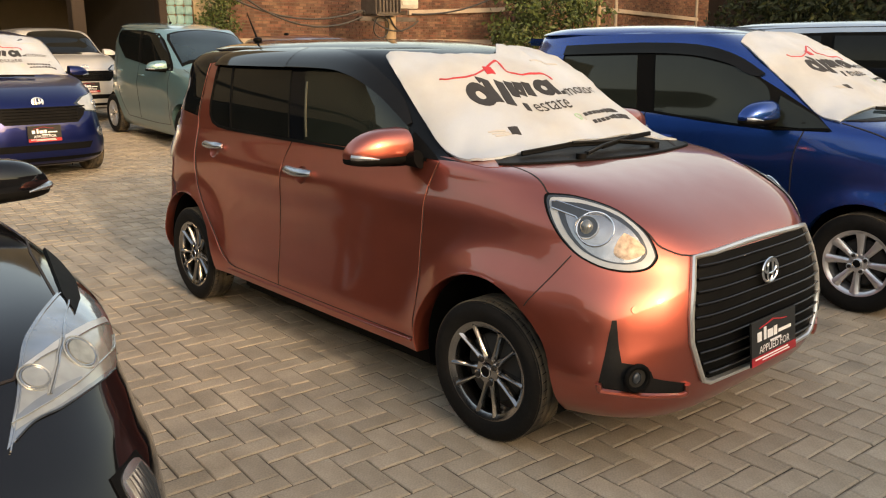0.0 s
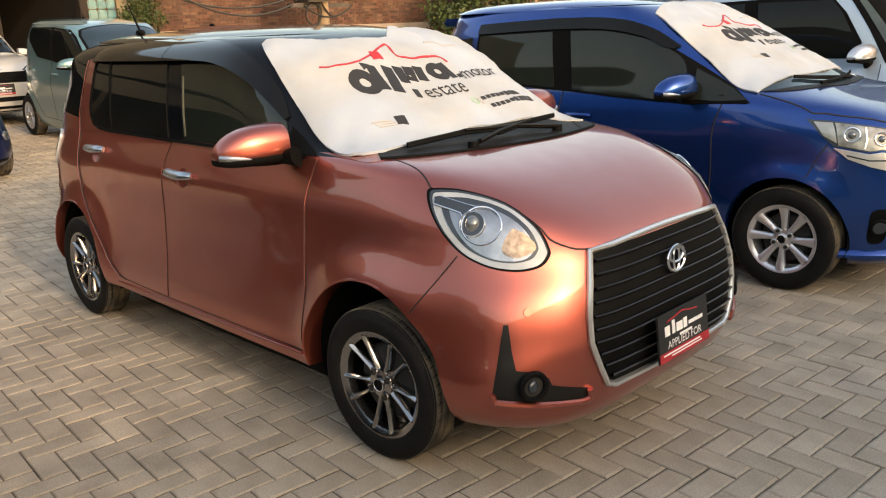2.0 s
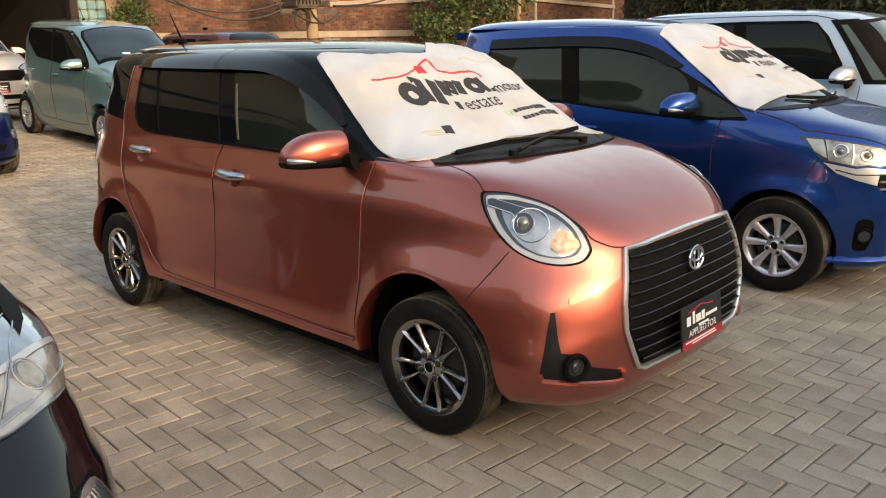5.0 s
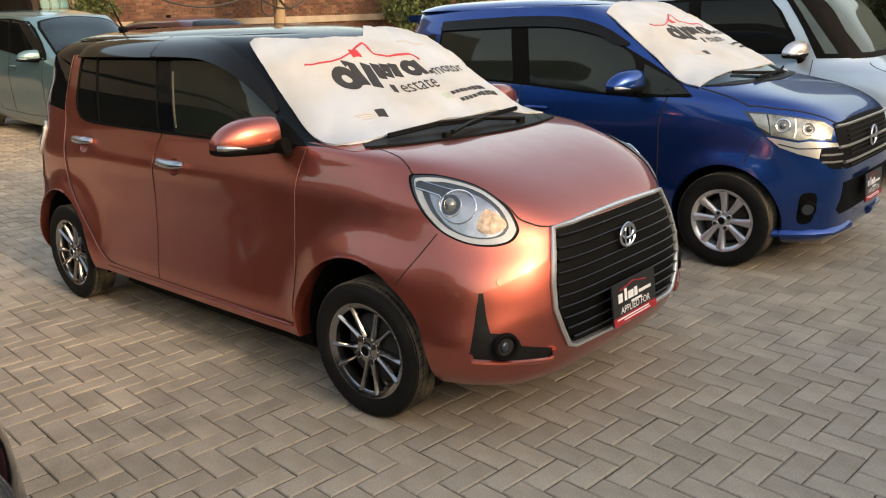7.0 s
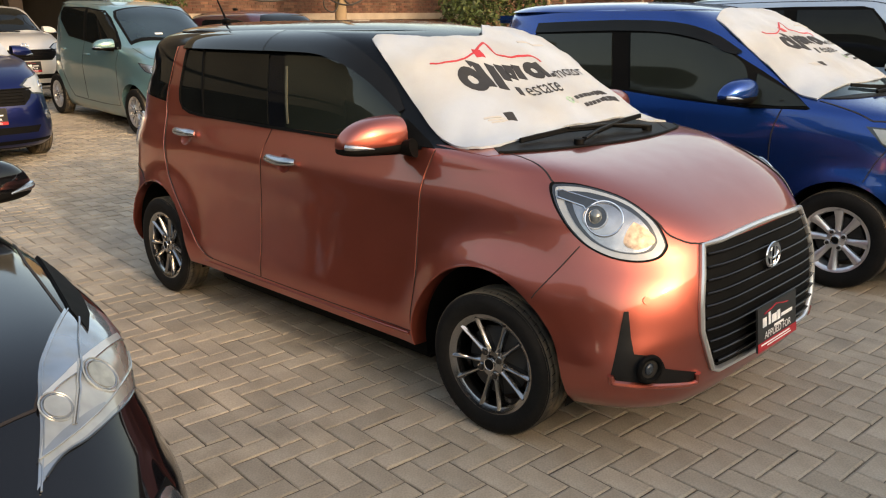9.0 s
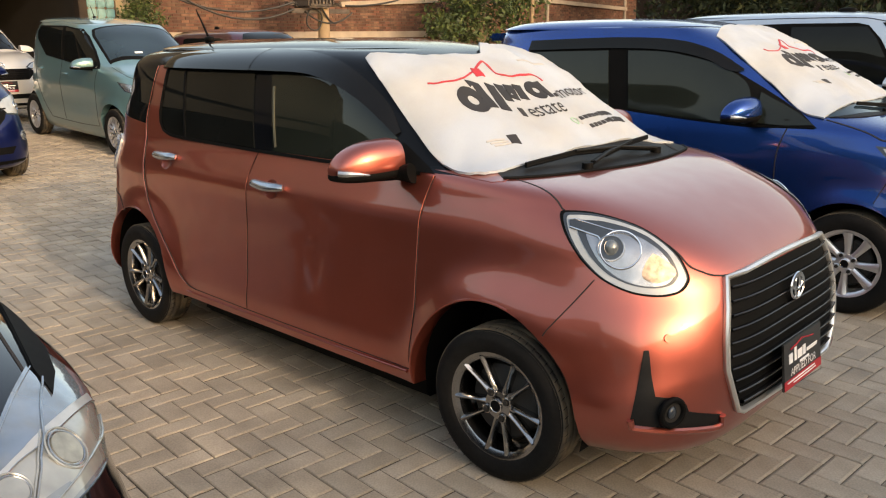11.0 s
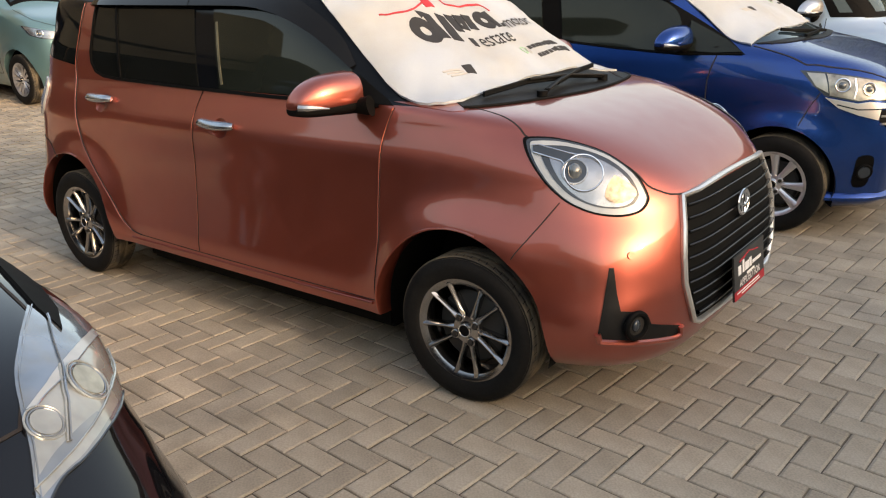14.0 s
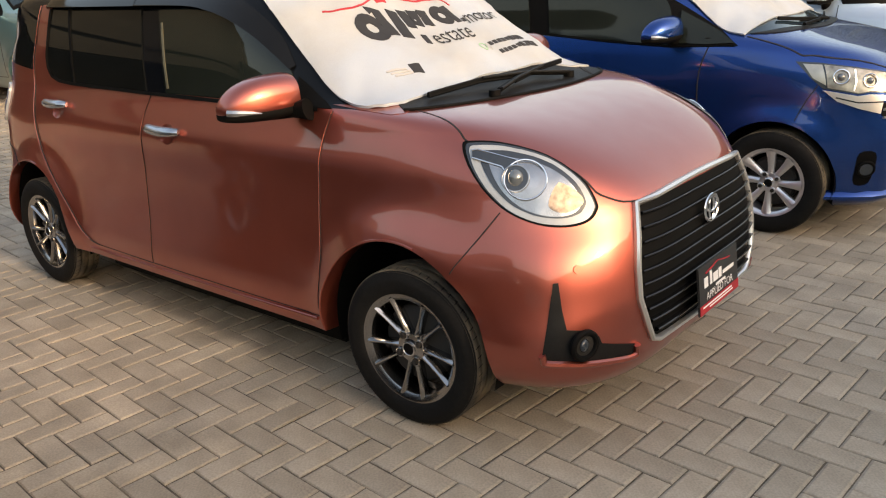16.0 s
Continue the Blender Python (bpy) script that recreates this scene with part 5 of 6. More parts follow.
    back = spline([(-0.19, 0.61, 1.1), (-0.10, 0.50, 1.1), (-0.035, 0.27, 1.1), (-0.012, 0, 1.1), (-0.035, -0.27, 1.1), (-0.10, -0.50, 1.1), (-0.19, -0.61, 1.1)], 4, False)
    sh.patch("scuttle", [tuple(p) for p in cowl + back], DOWN, M_PLASTIC, root, 0.005, 0.004, 0.025, "black plastic scuttle panel")
    part("roof_spoiler", box_bm(-2.77, -2.45, -0.47, 0.47, 1.480, 1.535, 0.022), M_BLUE, root, "blue roof spoiler")


blue_details(blue, blue_sh)


# pale van
def van_details(root, sh):
    window_set(root, sh, [[(-1.40, 1.555), (-1.35, 1.12), (-0.56, 1.10), (-0.56, 1.22), (-0.69, 1.45), (-0.78, 1.548)], [(-1.52, 1.555), (-1.47, 1.12), (-2.25, 1.12), (-2.30, 1.54)]], M_GLASS,
               band=[(-2.32, 1.572), (-1.4, 1.585), (-0.86, 1.580), (-0.77, 1.56), (-0.66, 1.45), (-0.52, 1.22), (-0.50, 1.085), (-2.28, 1.10)])
    for s in (-1, 1):
        d = RIGHT if s < 0 else LEFT
        door_mirror(root, (-0.46, -0.83, 1.135), s, M_RIMSILVER, size=1.15, arm=(0.02, 0.14, -0.09))
        sh.strip("rain_gutter", [(-2.5, s * 0.6, 1.66), (-1.4, s * 0.6, 1.66), (-0.80, s * 0.6, 1.65), (-0.62, s * 0.6, 1.61)], (0, -s, -1), 0.010, M_LAMPDARK, root, 0.002)
        # black corner with a narrow fixed pane, ahead of the pale pillar
        dq = (-0.6, -s * 0.8, 0)
        corner = sh.patch("corner_panel", mirrored([(-0.66, -0.605, 1.578), (-0.45, -0.52, 1.585), (-0.25, -0.56, 1.36), (-0.015, -0.575, 1.048), (-0.315, -0.685, 1.048), (-0.46, -0.655, 1.30)], s), dq, M_TRIM, root, 0.004, 0.004, 0.03, "black corner of the windscreen")
        sh.patch("corner_pane", mirrored([(-0.585, -0.595, 1.535), (-0.54, -0.575, 1.535), (-0.16, -0.635, 1.085), (-0.255, -0.665, 1.085)], s), dq, M_GLASSVAN, corner, 0.007, 0.003, 0.03, "narrow fixed pane")
    gaps(root, sh, [[(-0.36, 1.04), (-0.37, 0.85), (-0.44, 0.6), (-0.46, 0.32)], [(-1.44, 1.1), (-1.45, 0.8), (-1.45, 0.32)], [(-0.46, 0.32), (-1.0, 0.30), (-1.9, 0.31)]])
    screen = sh.patch("windscreen", [(0.4, y, z) for y, z in ((-0.58, 1.042), (0.62, 1.042), (0.60, 1.25), (0.545, 1.57), (0, 1.598), (-0.545, 1.57), (-0.60, 1.25))], AHEAD, M_TRIM, root, 0.005, 0.004, 0.03, label="black edged windscreen")
    sh.patch("pane", [(0.4, y, z) for y, z in ((-0.50, 1.085), (0.575, 1.085), (0.56, 1.25), (0.51, 1.545), (0, 1.578), (-0.47, 1.545), (-0.515, 1.25))], AHEAD, M_GLASSVAN, screen, 0.008, 0.003, 0.03, label="grey tinted windscreen glass")
    lamps(root, sh, [(0.31, -0.66, 0.955), (0.40, -0.60, 0.935), (0.47, -0.50, 0.92), (0.53, -0.44, 0.80), (0.42, -0.61, 0.78), (0.33, -0.675, 0.86)], (-0.75, 0.66, -0.1), None, [((0.42, -0.57, 0.86), 0.045)])
    sh.patch("grille", [(0.55, y, z) for y, z in ((-0.4, 0.84), (-0.4, 0.70), (0.4, 0.70), (0.4, 0.84))], AHEAD, M_TRIM, root, 0.004)
    sh.strip("bonnet_gap", spline([(0.06, -0.50, 1.03), (0.17, -0.56, 0.98), (0.30, -0.625, 0.94), (0.40, -0.60, 0.915), (0.5, -0.45, 0.885), (0.55, 0, 0.88)], 4, False), (-0.4, 0, -0.9), 0.007, M_SEAM, root)
    wiper(root, [sh.put((0.4, y, z), AHEAD, 0.02)[0] for y, z in ((0.12, 1.055), (0.26, 1.075), (0.40, 1.095), (0.54, 1.10))])
    c, n = sh.put((-1.05, -0.30, 1.8), DOWN, 0.0)
    part("aerial", superball_bm(c + Vector((0, 0, 0.012)), (0.075, 0.03, 0.022), 0.8, 0.8), M_TRIM, root, "black roof aerial base")


van_details(van, van_sh)


# mint wagon
def mint_details(root, sh):
    window_set(root, sh, [[(-1.40, 1.50), (-1.36, 1.10), (-0.55, 1.03), (-0.40, 1.04), (-0.62, 1.24), (-0.85, 1.40), (-1.0, 1.47)],
                          [(-1.50, 1.50), (-1.46, 1.11), (-1.95, 1.14), (-2.30, 1.34), (-2.36, 1.44), (-2.3, 1.49)]], M_GLASS,
               band=[(-2.33, 1.51), (-1.45, 1.52), (-0.98, 1.49), (-0.82, 1.405), (-0.58, 1.235), (-0.34, 1.03), (-0.6, 1.015), (-1.4, 1.085), (-1.97, 1.125), (-2.32, 1.33), (-2.385, 1.44)])
    for s in (-1, 1):
        door_mirror(root, (-0.55, -0.82, 1.09), s, M_MINT, size=1.15, arm=(0.05, 0.13, -0.06))
    gaps(root, sh, [[(-0.38, 1.02), (-0.42, 0.85), (-0.42, 0.6), (-0.44, 0.32)], [(-1.43, 1.1), (-1.46, 0.8), (-1.46, 0.32)], [(-0.44, 0.32), (-1.0, 0.30), (-1.9, 0.31)], [(-2.30, 1.2), (-2.30, 0.85), (-2.15, 0.60), (-2.0, 0.40), (-1.92, 0.31)]])
    handles(root, sh, [(-1.30, 0.92), (-2.12, 0.95)], M_MINT)
    sh.patch("windscreen", [(-0.26, -0.58, 1.1), (-0.16, 0, 1.1), (-0.26, 0.58, 1.1), (-0.80, 0.535, 1.1), (-0.90, 0.49, 1.1), (-0.99, 0, 1.1), (-0.90, -0.49, 1.1), (-0.80, -0.535, 1.1)], DOWN, M_TRIM, root, 0.003, 0.004, 0.04, label="black edge of the windscreen")
    sh.patch("windscreen_pane", [(-0.31, -0.55, 1.1), (-0.225, 0, 1.1), (-0.31, 0.55, 1.1), (-0.78, 0.505, 1.1), (-0.87, 0.46, 1.1), (-0.95, 0, 1.1), (-0.87, -0.46, 1.1), (-0.78, -0.505, 1.1)], DOWN, M_GLASS2, root, 0.006, 0.004, 0.04, label="clear blue-grey windscreen")
    sh.patch("sticker", [(-0.34, -0.22, 1.1), (-0.31, -0.22, 1.1), (-0.31, -0.12, 1.1), (-0.34, -0.12, 1.1)], DOWN, M_WHITEINK, root, 0.009)
    lamps(root, sh, [(0.12, -0.69, 0.90), (0.26, -0.64, 0.885), (0.40, -0.56, 0.86), (0.49, -0.47, 0.84), (0.53, -0.40, 0.80), (0.50, -0.50, 0.755), (0.40, -0.60, 0.765), (0.26, -0.67, 0.80)], (-0.75, 0.66, -0.1), None, [((0.38, -0.60, 0.82), 0.04)])
    sh.patch("grille", [(0.55, y, z) for y, z in ((-0.38, 0.82), (-0.34, 0.70), (0.34, 0.70), (0.38, 0.82))], AHEAD, M_TRIM, root, 0.004)
    sh.patch("bumper_intake", [(0.55, y, z) for y, z in ((-0.5, 0.48), (-0.45, 0.34), (0.45, 0.34), (0.5, 0.48))], AHEAD, M_TRIM, root, 0.004)
    sh.strip("bonnet_gap", spline([(-0.18, -0.60, 1.06), (0.0, -0.612, 1.03), (0.14, -0.615, 0.98), (0.28, -0.585, 0.93), (0.46, -0.43, 0.88), (0.53, 0, 0.87)], 4, False), (-0.4, 0, -0.9), 0.004, M_SEAM, root)
    c, n = sh.put((-1.9, 0.0, 1.6), DOWN, 0.0)
    aerial = part("aerial", superball_bm(c + Vector((0, 0, 0.01)), (0.03, 0.018, 0.014), 0.8, 0.8), M_TRIM, root, "black roof aerial")
    part("mast", tube_bm([c + Vector((0, 0, 0.015)), c + Vector((-0.10, 0, 0.17))], [0.006, 0.003], 6), M_TRIM, aerial)


mint_details(mint, mint_sh)


# the three hatchbacks behind
def hatch_details(root, sh, paint, front=True):
    window_set(root, sh, [[(-1.33, 1.04), (-1.40, 1.355), (-1.17, 1.355), (-0.90, 1.31), (-0.66, 1.195), (-0.56, 1.10), (-0.555, 1.045)], [(-2.148, 1.048), (-2.30, 1.10), (-2.30, 1.34), (-2.2, 1.36), (-1.54, 1.36), (-1.475, 1.04)]], M_GLASS)
    for s in (-1, 1):
        door_mirror(root, (-0.555, -0.835, 1.075), s, paint, size=1.12, arm=(0.10, 0.13, -0.05))
    gaps(root, sh, [[(-0.352, 1.02), (-0.40, 0.69), (-0.45, 0.32)], [(-1.42, 1.02), (-1.50, 0.6), (-1.49, 0.31)]])
    sh.patch("windscreen", [(-0.22, -0.56, 1.1), (-0.16, 0, 1.1), (-0.22, 0.56, 1.1), (-0.62, 0.53, 1.1), (-0.76, 0.42, 1.1), (-0.82, 0, 1.1), (-0.76, -0.42, 1.1), (-0.62, -0.53, 1.1)], DOWN, M_GLASS, root, 0.004, label="dark windscreen")
    sh.patch("rear_window", [(-3, y, z) for y, z in ((-0.5, 1.05), (0.5, 1.05), (0.46, 1.36), (-0.46, 1.36))], (1, 0, 0), M_GLASS, root, 0.004, label="dark rear window")
    lamps(root, sh, [(0.18, -0.71, 0.925), (0.34, -0.65, 0.910), (0.53, -0.47, 0.872), (0.625, -0.375, 0.815), (0.60, -0.44, 0.725), (0.46, -0.62, 0.695), (0.32, -0.72, 0.74), (0.22, -0.735, 0.82)], (-0.85, 0.52, -0.1), M_DRL, [((0.47, -0.60, 0.79), 0.045)], "clear headlamp")
    gr = sh.patch("grille", [(0.66, y, z) for y, z in ((-0.47, 0.765), (-0.43, 0.69), (-0.36, 0.625), (0.36, 0.625), (0.43, 0.69), (0.47, 0.765), (0.2, 0.79), (-0.2, 0.79))], AHEAD, M_TRIM, root, 0.004, 0.004, 0.06, "black mesh grille")
    for z in (0.66, 0.69, 0.72, 0.75):
        sh.tube("slat", [(0.66, 0.36 * (k / 5 - 1), z) for k in range(11)], AHEAD, 0.006, M_TRIM, gr, 0.008, False, "", 0.6, 6)
    sh.tube("grille_bar", [(0.66, 0.46 * (k / 6 - 1), 0.78) for k in range(13)], AHEAD, 0.008, M_TRIM, gr, 0.008, False)
    c, n = sh.put((0.66, 0, 0.835), AHEAD, 0.012)
    oval_badge(root, c, Vector((-1, 0, -0.3)), 0.055)
    sh.patch("lower_intake", [(0.68, y, z) for y, z in ((-0.50, 0.415), (-0.46, 0.345), (0.46, 0.345), (0.50, 0.415))], AHEAD, M_TRIM, root, 0.004, 0.004, 0.06, "black lower intake")
    # shade under the bumper, laid on as a black patch
    sh.patch("bumper_lip", [(0.68, y, z) for y, z in ((-0.62, 0.275), (-0.60, 0.19), (0.60, 0.19), (0.62, 0.275))], AHEAD, M_TRIM, root, 0.004, 0.004, 0.06, "black patch for the shaded bumper underside")
    for s in (-1, 1):
        df = (-0.85, -s * 0.5, 0)
        c, n = sh.put(mirrored([(0.56, -0.62, 0.50)], s)[0], df, 0.006)
        part("fog_lamp", disc_bm(c, n, 0.05, 0.02), M_LENS, root, "round clear fog lamp")
    if front:
        plate(root, (0.715, 0.0, 0.530), 0, 0.33, 0.165, -4)
        a = [sh.put(p, DOWN, 0.02)[0] for p in ((-0.10, 0.2, 1.1), (-0.13, 0.0, 1.1), (-0.14, -0.22, 1.1), (-0.13, -0.46, 1.1))]
        wiper(root, a)


hatch_details(navy, navy_sh, M_DKBLUE)
hatch_details(white, white_sh, M_WHITE)
hatch_details(maroon, maroon_sh, M_MAROON, False)
c, n = maroon_sh.put((-2.2, 0.0, 1.5), DOWN, 0.0)
part("aerial", superball_bm(c + Vector((0, 0, 0.02)), (0.07, 0.03, 0.03), 0.8, 0.8), M_TRIM, maroon, "black shark fin aerial")


# ---- printed windscreen covers ----
def cover(name, label, sh, m, outline, dx=0.0, dy=0.0, k=1.0, seed=1, fold=True):
    root = thing(name, label, "car cover", m, "printed windscreen covers")
    turn = Vector(DOWN)
    u = turn.cross(Vector((0, 1, 0))).normalized()
    v = u.cross(turn)

    def wave(a, b):
        p = u * a + v * b
        q = noise.noise(Vector((p.x * 5, p.y * 5, seed))) * 0.009 + noise.noise(Vector((p.x * 14, p.y * 9, seed + 3))) * 0.006 + noise.noise(Vector(((p.x + p.y) * 22, (p.x - p.y) * 5, seed))) * 0.0055
        ridge = 0.022 * math.exp(-(((p.y - 0.12 - (p.x + 0.80) * 0.55) / 0.05) ** 2)) * min(1.0, max(0.0, (-p.x - 0.55) / 0.25)) if fold else 0.0
        return 0.008 + q + ridge

    sheet = sh.patch("cover_sheet", [(x, y, 1.2) for x, y in outline], DOWN, M_CLOTH, root, 0.004, 0.006, 0.025, "white printed cotton sheet", wave)

    def T(x, y):
        return (-0.45 + (x + 0.45) * k + dx, y * k + dy, 1.2)

    def show(name, pts, mat, label=""):
        sh.patch(name, [T(*p) for p in pts], DOWN, mat, sheet, 0.0065, 0.0, 0.04, label, wave)

    def bar(name, a, b, w, mat, label=""):
        (x0, y0), (x1, y1) = a, b
        l = math.hypot(x1 - x0, y1 - y0)
        nx, ny = -(y1 - y0) / l * w / 2, (x1 - x0) / l * w / 2
        show(name, [(x0 + nx, y0 + ny), (x1 + nx, y1 + ny), (x1 - nx, y1 - ny), (x0 - nx, y0 - ny)], mat, label)

    def ring(name, cx, cy, rx, ry, w, mat, a0=0.0, a1=math.tau):
        n = 18
        outer = [(cx - rx * math.sin(a0 + (a1 - a0) * i / n), cy + ry * math.cos(a0 + (a1 - a0) * i / n)) for i in range(n + 1)]
        inner = [(cx - (rx - w) * math.sin(a0 + (a1 - a0) * i / n), cy + (ry - w) * math.cos(a0 + (a1 - a0) * i / n)) for i in range(n + 1)]
        for i in range(0, n, 3):
            show(name, outer[i : i + 4] + inner[i : i + 4][::-1], mat)

    def stroke(name, pts, w, mat, label=""):
        """A band of even width along points."""
        left, right = [], []
        for i, (px, py) in enumerate(pts):
            (ax, ay), (bx, by) = pts[max(i - 1, 0)], pts[min(i + 1, len(pts) - 1)]
            l = math.hypot(bx - ax, by - ay)
            nx, ny = -(by - ay) / l * w / 2, (bx - ax) / l * w / 2
            left.append((px + nx, py + ny))
            right.append((px - nx, py - ny))
        show(name, left + right[::-1], mat, label)

    def bent(pts, steps=4):
        return [(p.x, p.y) for p in spline([(px, py, 0) for px, py in pts], steps, False)]

    # a heavy black mark of rounds, a hooked slab and slanting strokes
    ring("mark", -0.468, -0.348, 0.066, 0.064, 0.042, M_INK)
    stroke("mark", [(-0.546, -0.300), (-0.536, -0.262), (-0.412, -0.290)], 0.044, M_INK, "black printed mark")
    stroke("mark", [(-0.530, -0.185), (-0.390, -0.240)], 0.048, M_INK)
    for x0, y0, x1, y1 in ((-0.529, -0.128, -0.440, -0.158), (-0.522, -0.078, -0.446, -0.108), (-0.516, -0.030, -0.441, -0.052)):
        stroke("mark", [(x0, y0), (x1, y1)], 0.044, M_INK)
    ring("mark", -0.474, 0.052, 0.050, 0.050, 0.034, M_INK)
    stroke("mark", [(-0.518, 0.100), (-0.428, 0.112)], 0.034, M_INK)
    bar("mark", (-0.440, 0.140), (-0.446, 0.170), 0.018, M_INK)
    # the red roof line over it
    stroke("roof_line", bent([(-0.603, -0.461), (-0.580, -0.407), (-0.570, -0.319), (-0.612, -0.180)]), 0.007, M_RED, "thin red roof-shaped line")
    stroke("roof_line", bent([(-0.612, -0.180), (-0.674, -0.066), (-0.664, -0.046), (-0.598, -0.062), (-0.566, -0.013), (-0.558, 0.070), (-0.557, 0.145), (-0.520, 0.155)]), 0.010, M_RED)
    show("red_square", [(-0.625, -0.192), (-0.618, -0.150), (-0.572, -0.158), (-0.578, -0.206)], M_RED, "red square")
    # words
    def words(text, size, x, y, turn_deg, mat):
        me = text_mesh(text, size)
        ca, sa = math.cos(math.radians(turn_deg)), math.sin(math.radians(turn_deg))
        for vert in me.vertices:
            a, b = vert.co.x * ca - vert.co.y * sa, vert.co.x * sa + vert.co.y * ca
            px, py, pz = T(x - b, y + a)
            p, nrm = sh.put((px, py, pz), DOWN, 0.0)
            vert.co = p + nrm * (0.0068 + wave(Vector((px, py, 0)).dot(u), Vector((px, py, 0)).dot(v)))
        part_mesh("words", me, mat, sheet, "printed word", False)
    words("motor", 0.092, -0.462, 0.285, 6, M_INK)
    words("estate", 0.098, -0.372, -0.008, 1, M_INK)
    bar("mark", (-0.392, -0.160), (-0.348, -0.172), 0.024, M_INK)
    # number lines as bars, icons, a small stamp
    for x0, y0, x1, y1, n in ((-0.304, 0.140, -0.323, 0.395, 8), (-0.256, 0.150, -0.286, 0.445, 9)):
        for i in range(n):
            f, g = i / n, (i + 0.72) / n
            bar("number_bar", (x0 + (x1 - x0) * f, y0 + (y1 - y0) * f), (x0 + (x1 - x0) * g, y0 + (y1 - y0) * g), 0.026 if i > 4 else 0.018, M_INK)
    ring("icon", -0.292, 0.085, 0.020, 0.016, 0.004, M_GREEN)
    ring("icon", -0.290, 0.120, 0.018, 0.012, 0.004, M_GREY)
    for i in range(3):
        bar("stamp", (-0.290 + 0.013 * i, -0.478 + 0.008 * i), (-0.268 + 0.011 * i, -0.400 + 0.004 * i), 0.006, M_GREY)
    bar("stamp", (-0.262, -0.385), (-0.250, -0.342), 0.038, M_INK)
    bar("faint_line", (-0.655, 0.15), (-0.650, 0.34), 0.012, M_GREY)
    return root


cover("windscreen_cover", "white cotton cover with black print draped over a windscreen", rose_sh, pose(0, 0.015, 0),
      [(-0.885, -0.500), (-0.880, -0.528), (-0.83, -0.549), (-0.76, -0.568), (-0.68, -0.583), (-0.565, -0.604), (-0.45, -0.622), (-0.35, -0.640), (-0.265, -0.650), (-0.215, -0.642), (-0.175, -0.615), (-0.145, -0.55), (-0.148, -0.42), (-0.158, -0.25), (-0.170, -0.08), (-0.172, 0.12), (-0.175, 0.33), (-0.15, 0.43),
       (-0.105, 0.50), (-0.10, 0.58), (-0.20, 0.625), (-0.36, 0.622), (-0.52, 0.605), (-0.66, 0.58), (-0.79, 0.54), (-0.88, 0.40), (-0.905, 0.25), (-0.85, 0.12), (-0.755, 0.03), (-0.735, -0.10), (-0.768, -0.30), (-0.82, -0.42)])
cover("windscreen_cover", "white cotton cover with black print over the blue windscreen", blue_sh, pose(0.28, 2.60, 0),
      [(-0.93, -0.50), (-0.80, -0.54), (-0.66, -0.565), (-0.47, -0.60), (-0.30, -0.635), (-0.215, -0.635), (-0.175, -0.45), (-0.155, -0.15), (-0.155, 0.15), (-0.19, 0.45), (-0.25, 0.655), (-0.48, 0.645), (-0.70, 0.61), (-0.90, 0.57), (-1.02, 0.42),
       (-1.04, 0.10), (-1.02, -0.22)], -0.09, 0.08, 1.0, 7, False)
cover("windscreen_cover", "white cotton cover with black print on the dark blue hatchback", navy_sh, pose(-7.78, -0.24, 0.13, 0, 2.3, 1),
      [(-0.82, -0.48), (-0.60, -0.56), (-0.37, -0.60), (-0.20, -0.58), (-0.17, -0.30), (-0.165, 0.0), (-0.17, 0.30), (-0.19, 0.58), (-0.37, 0.60), (-0.60, 0.56), (-0.82, 0.48), (-0.90, 0.2), (-0.90, -0.2)], 0, 0.06, 1.0, 13, False)


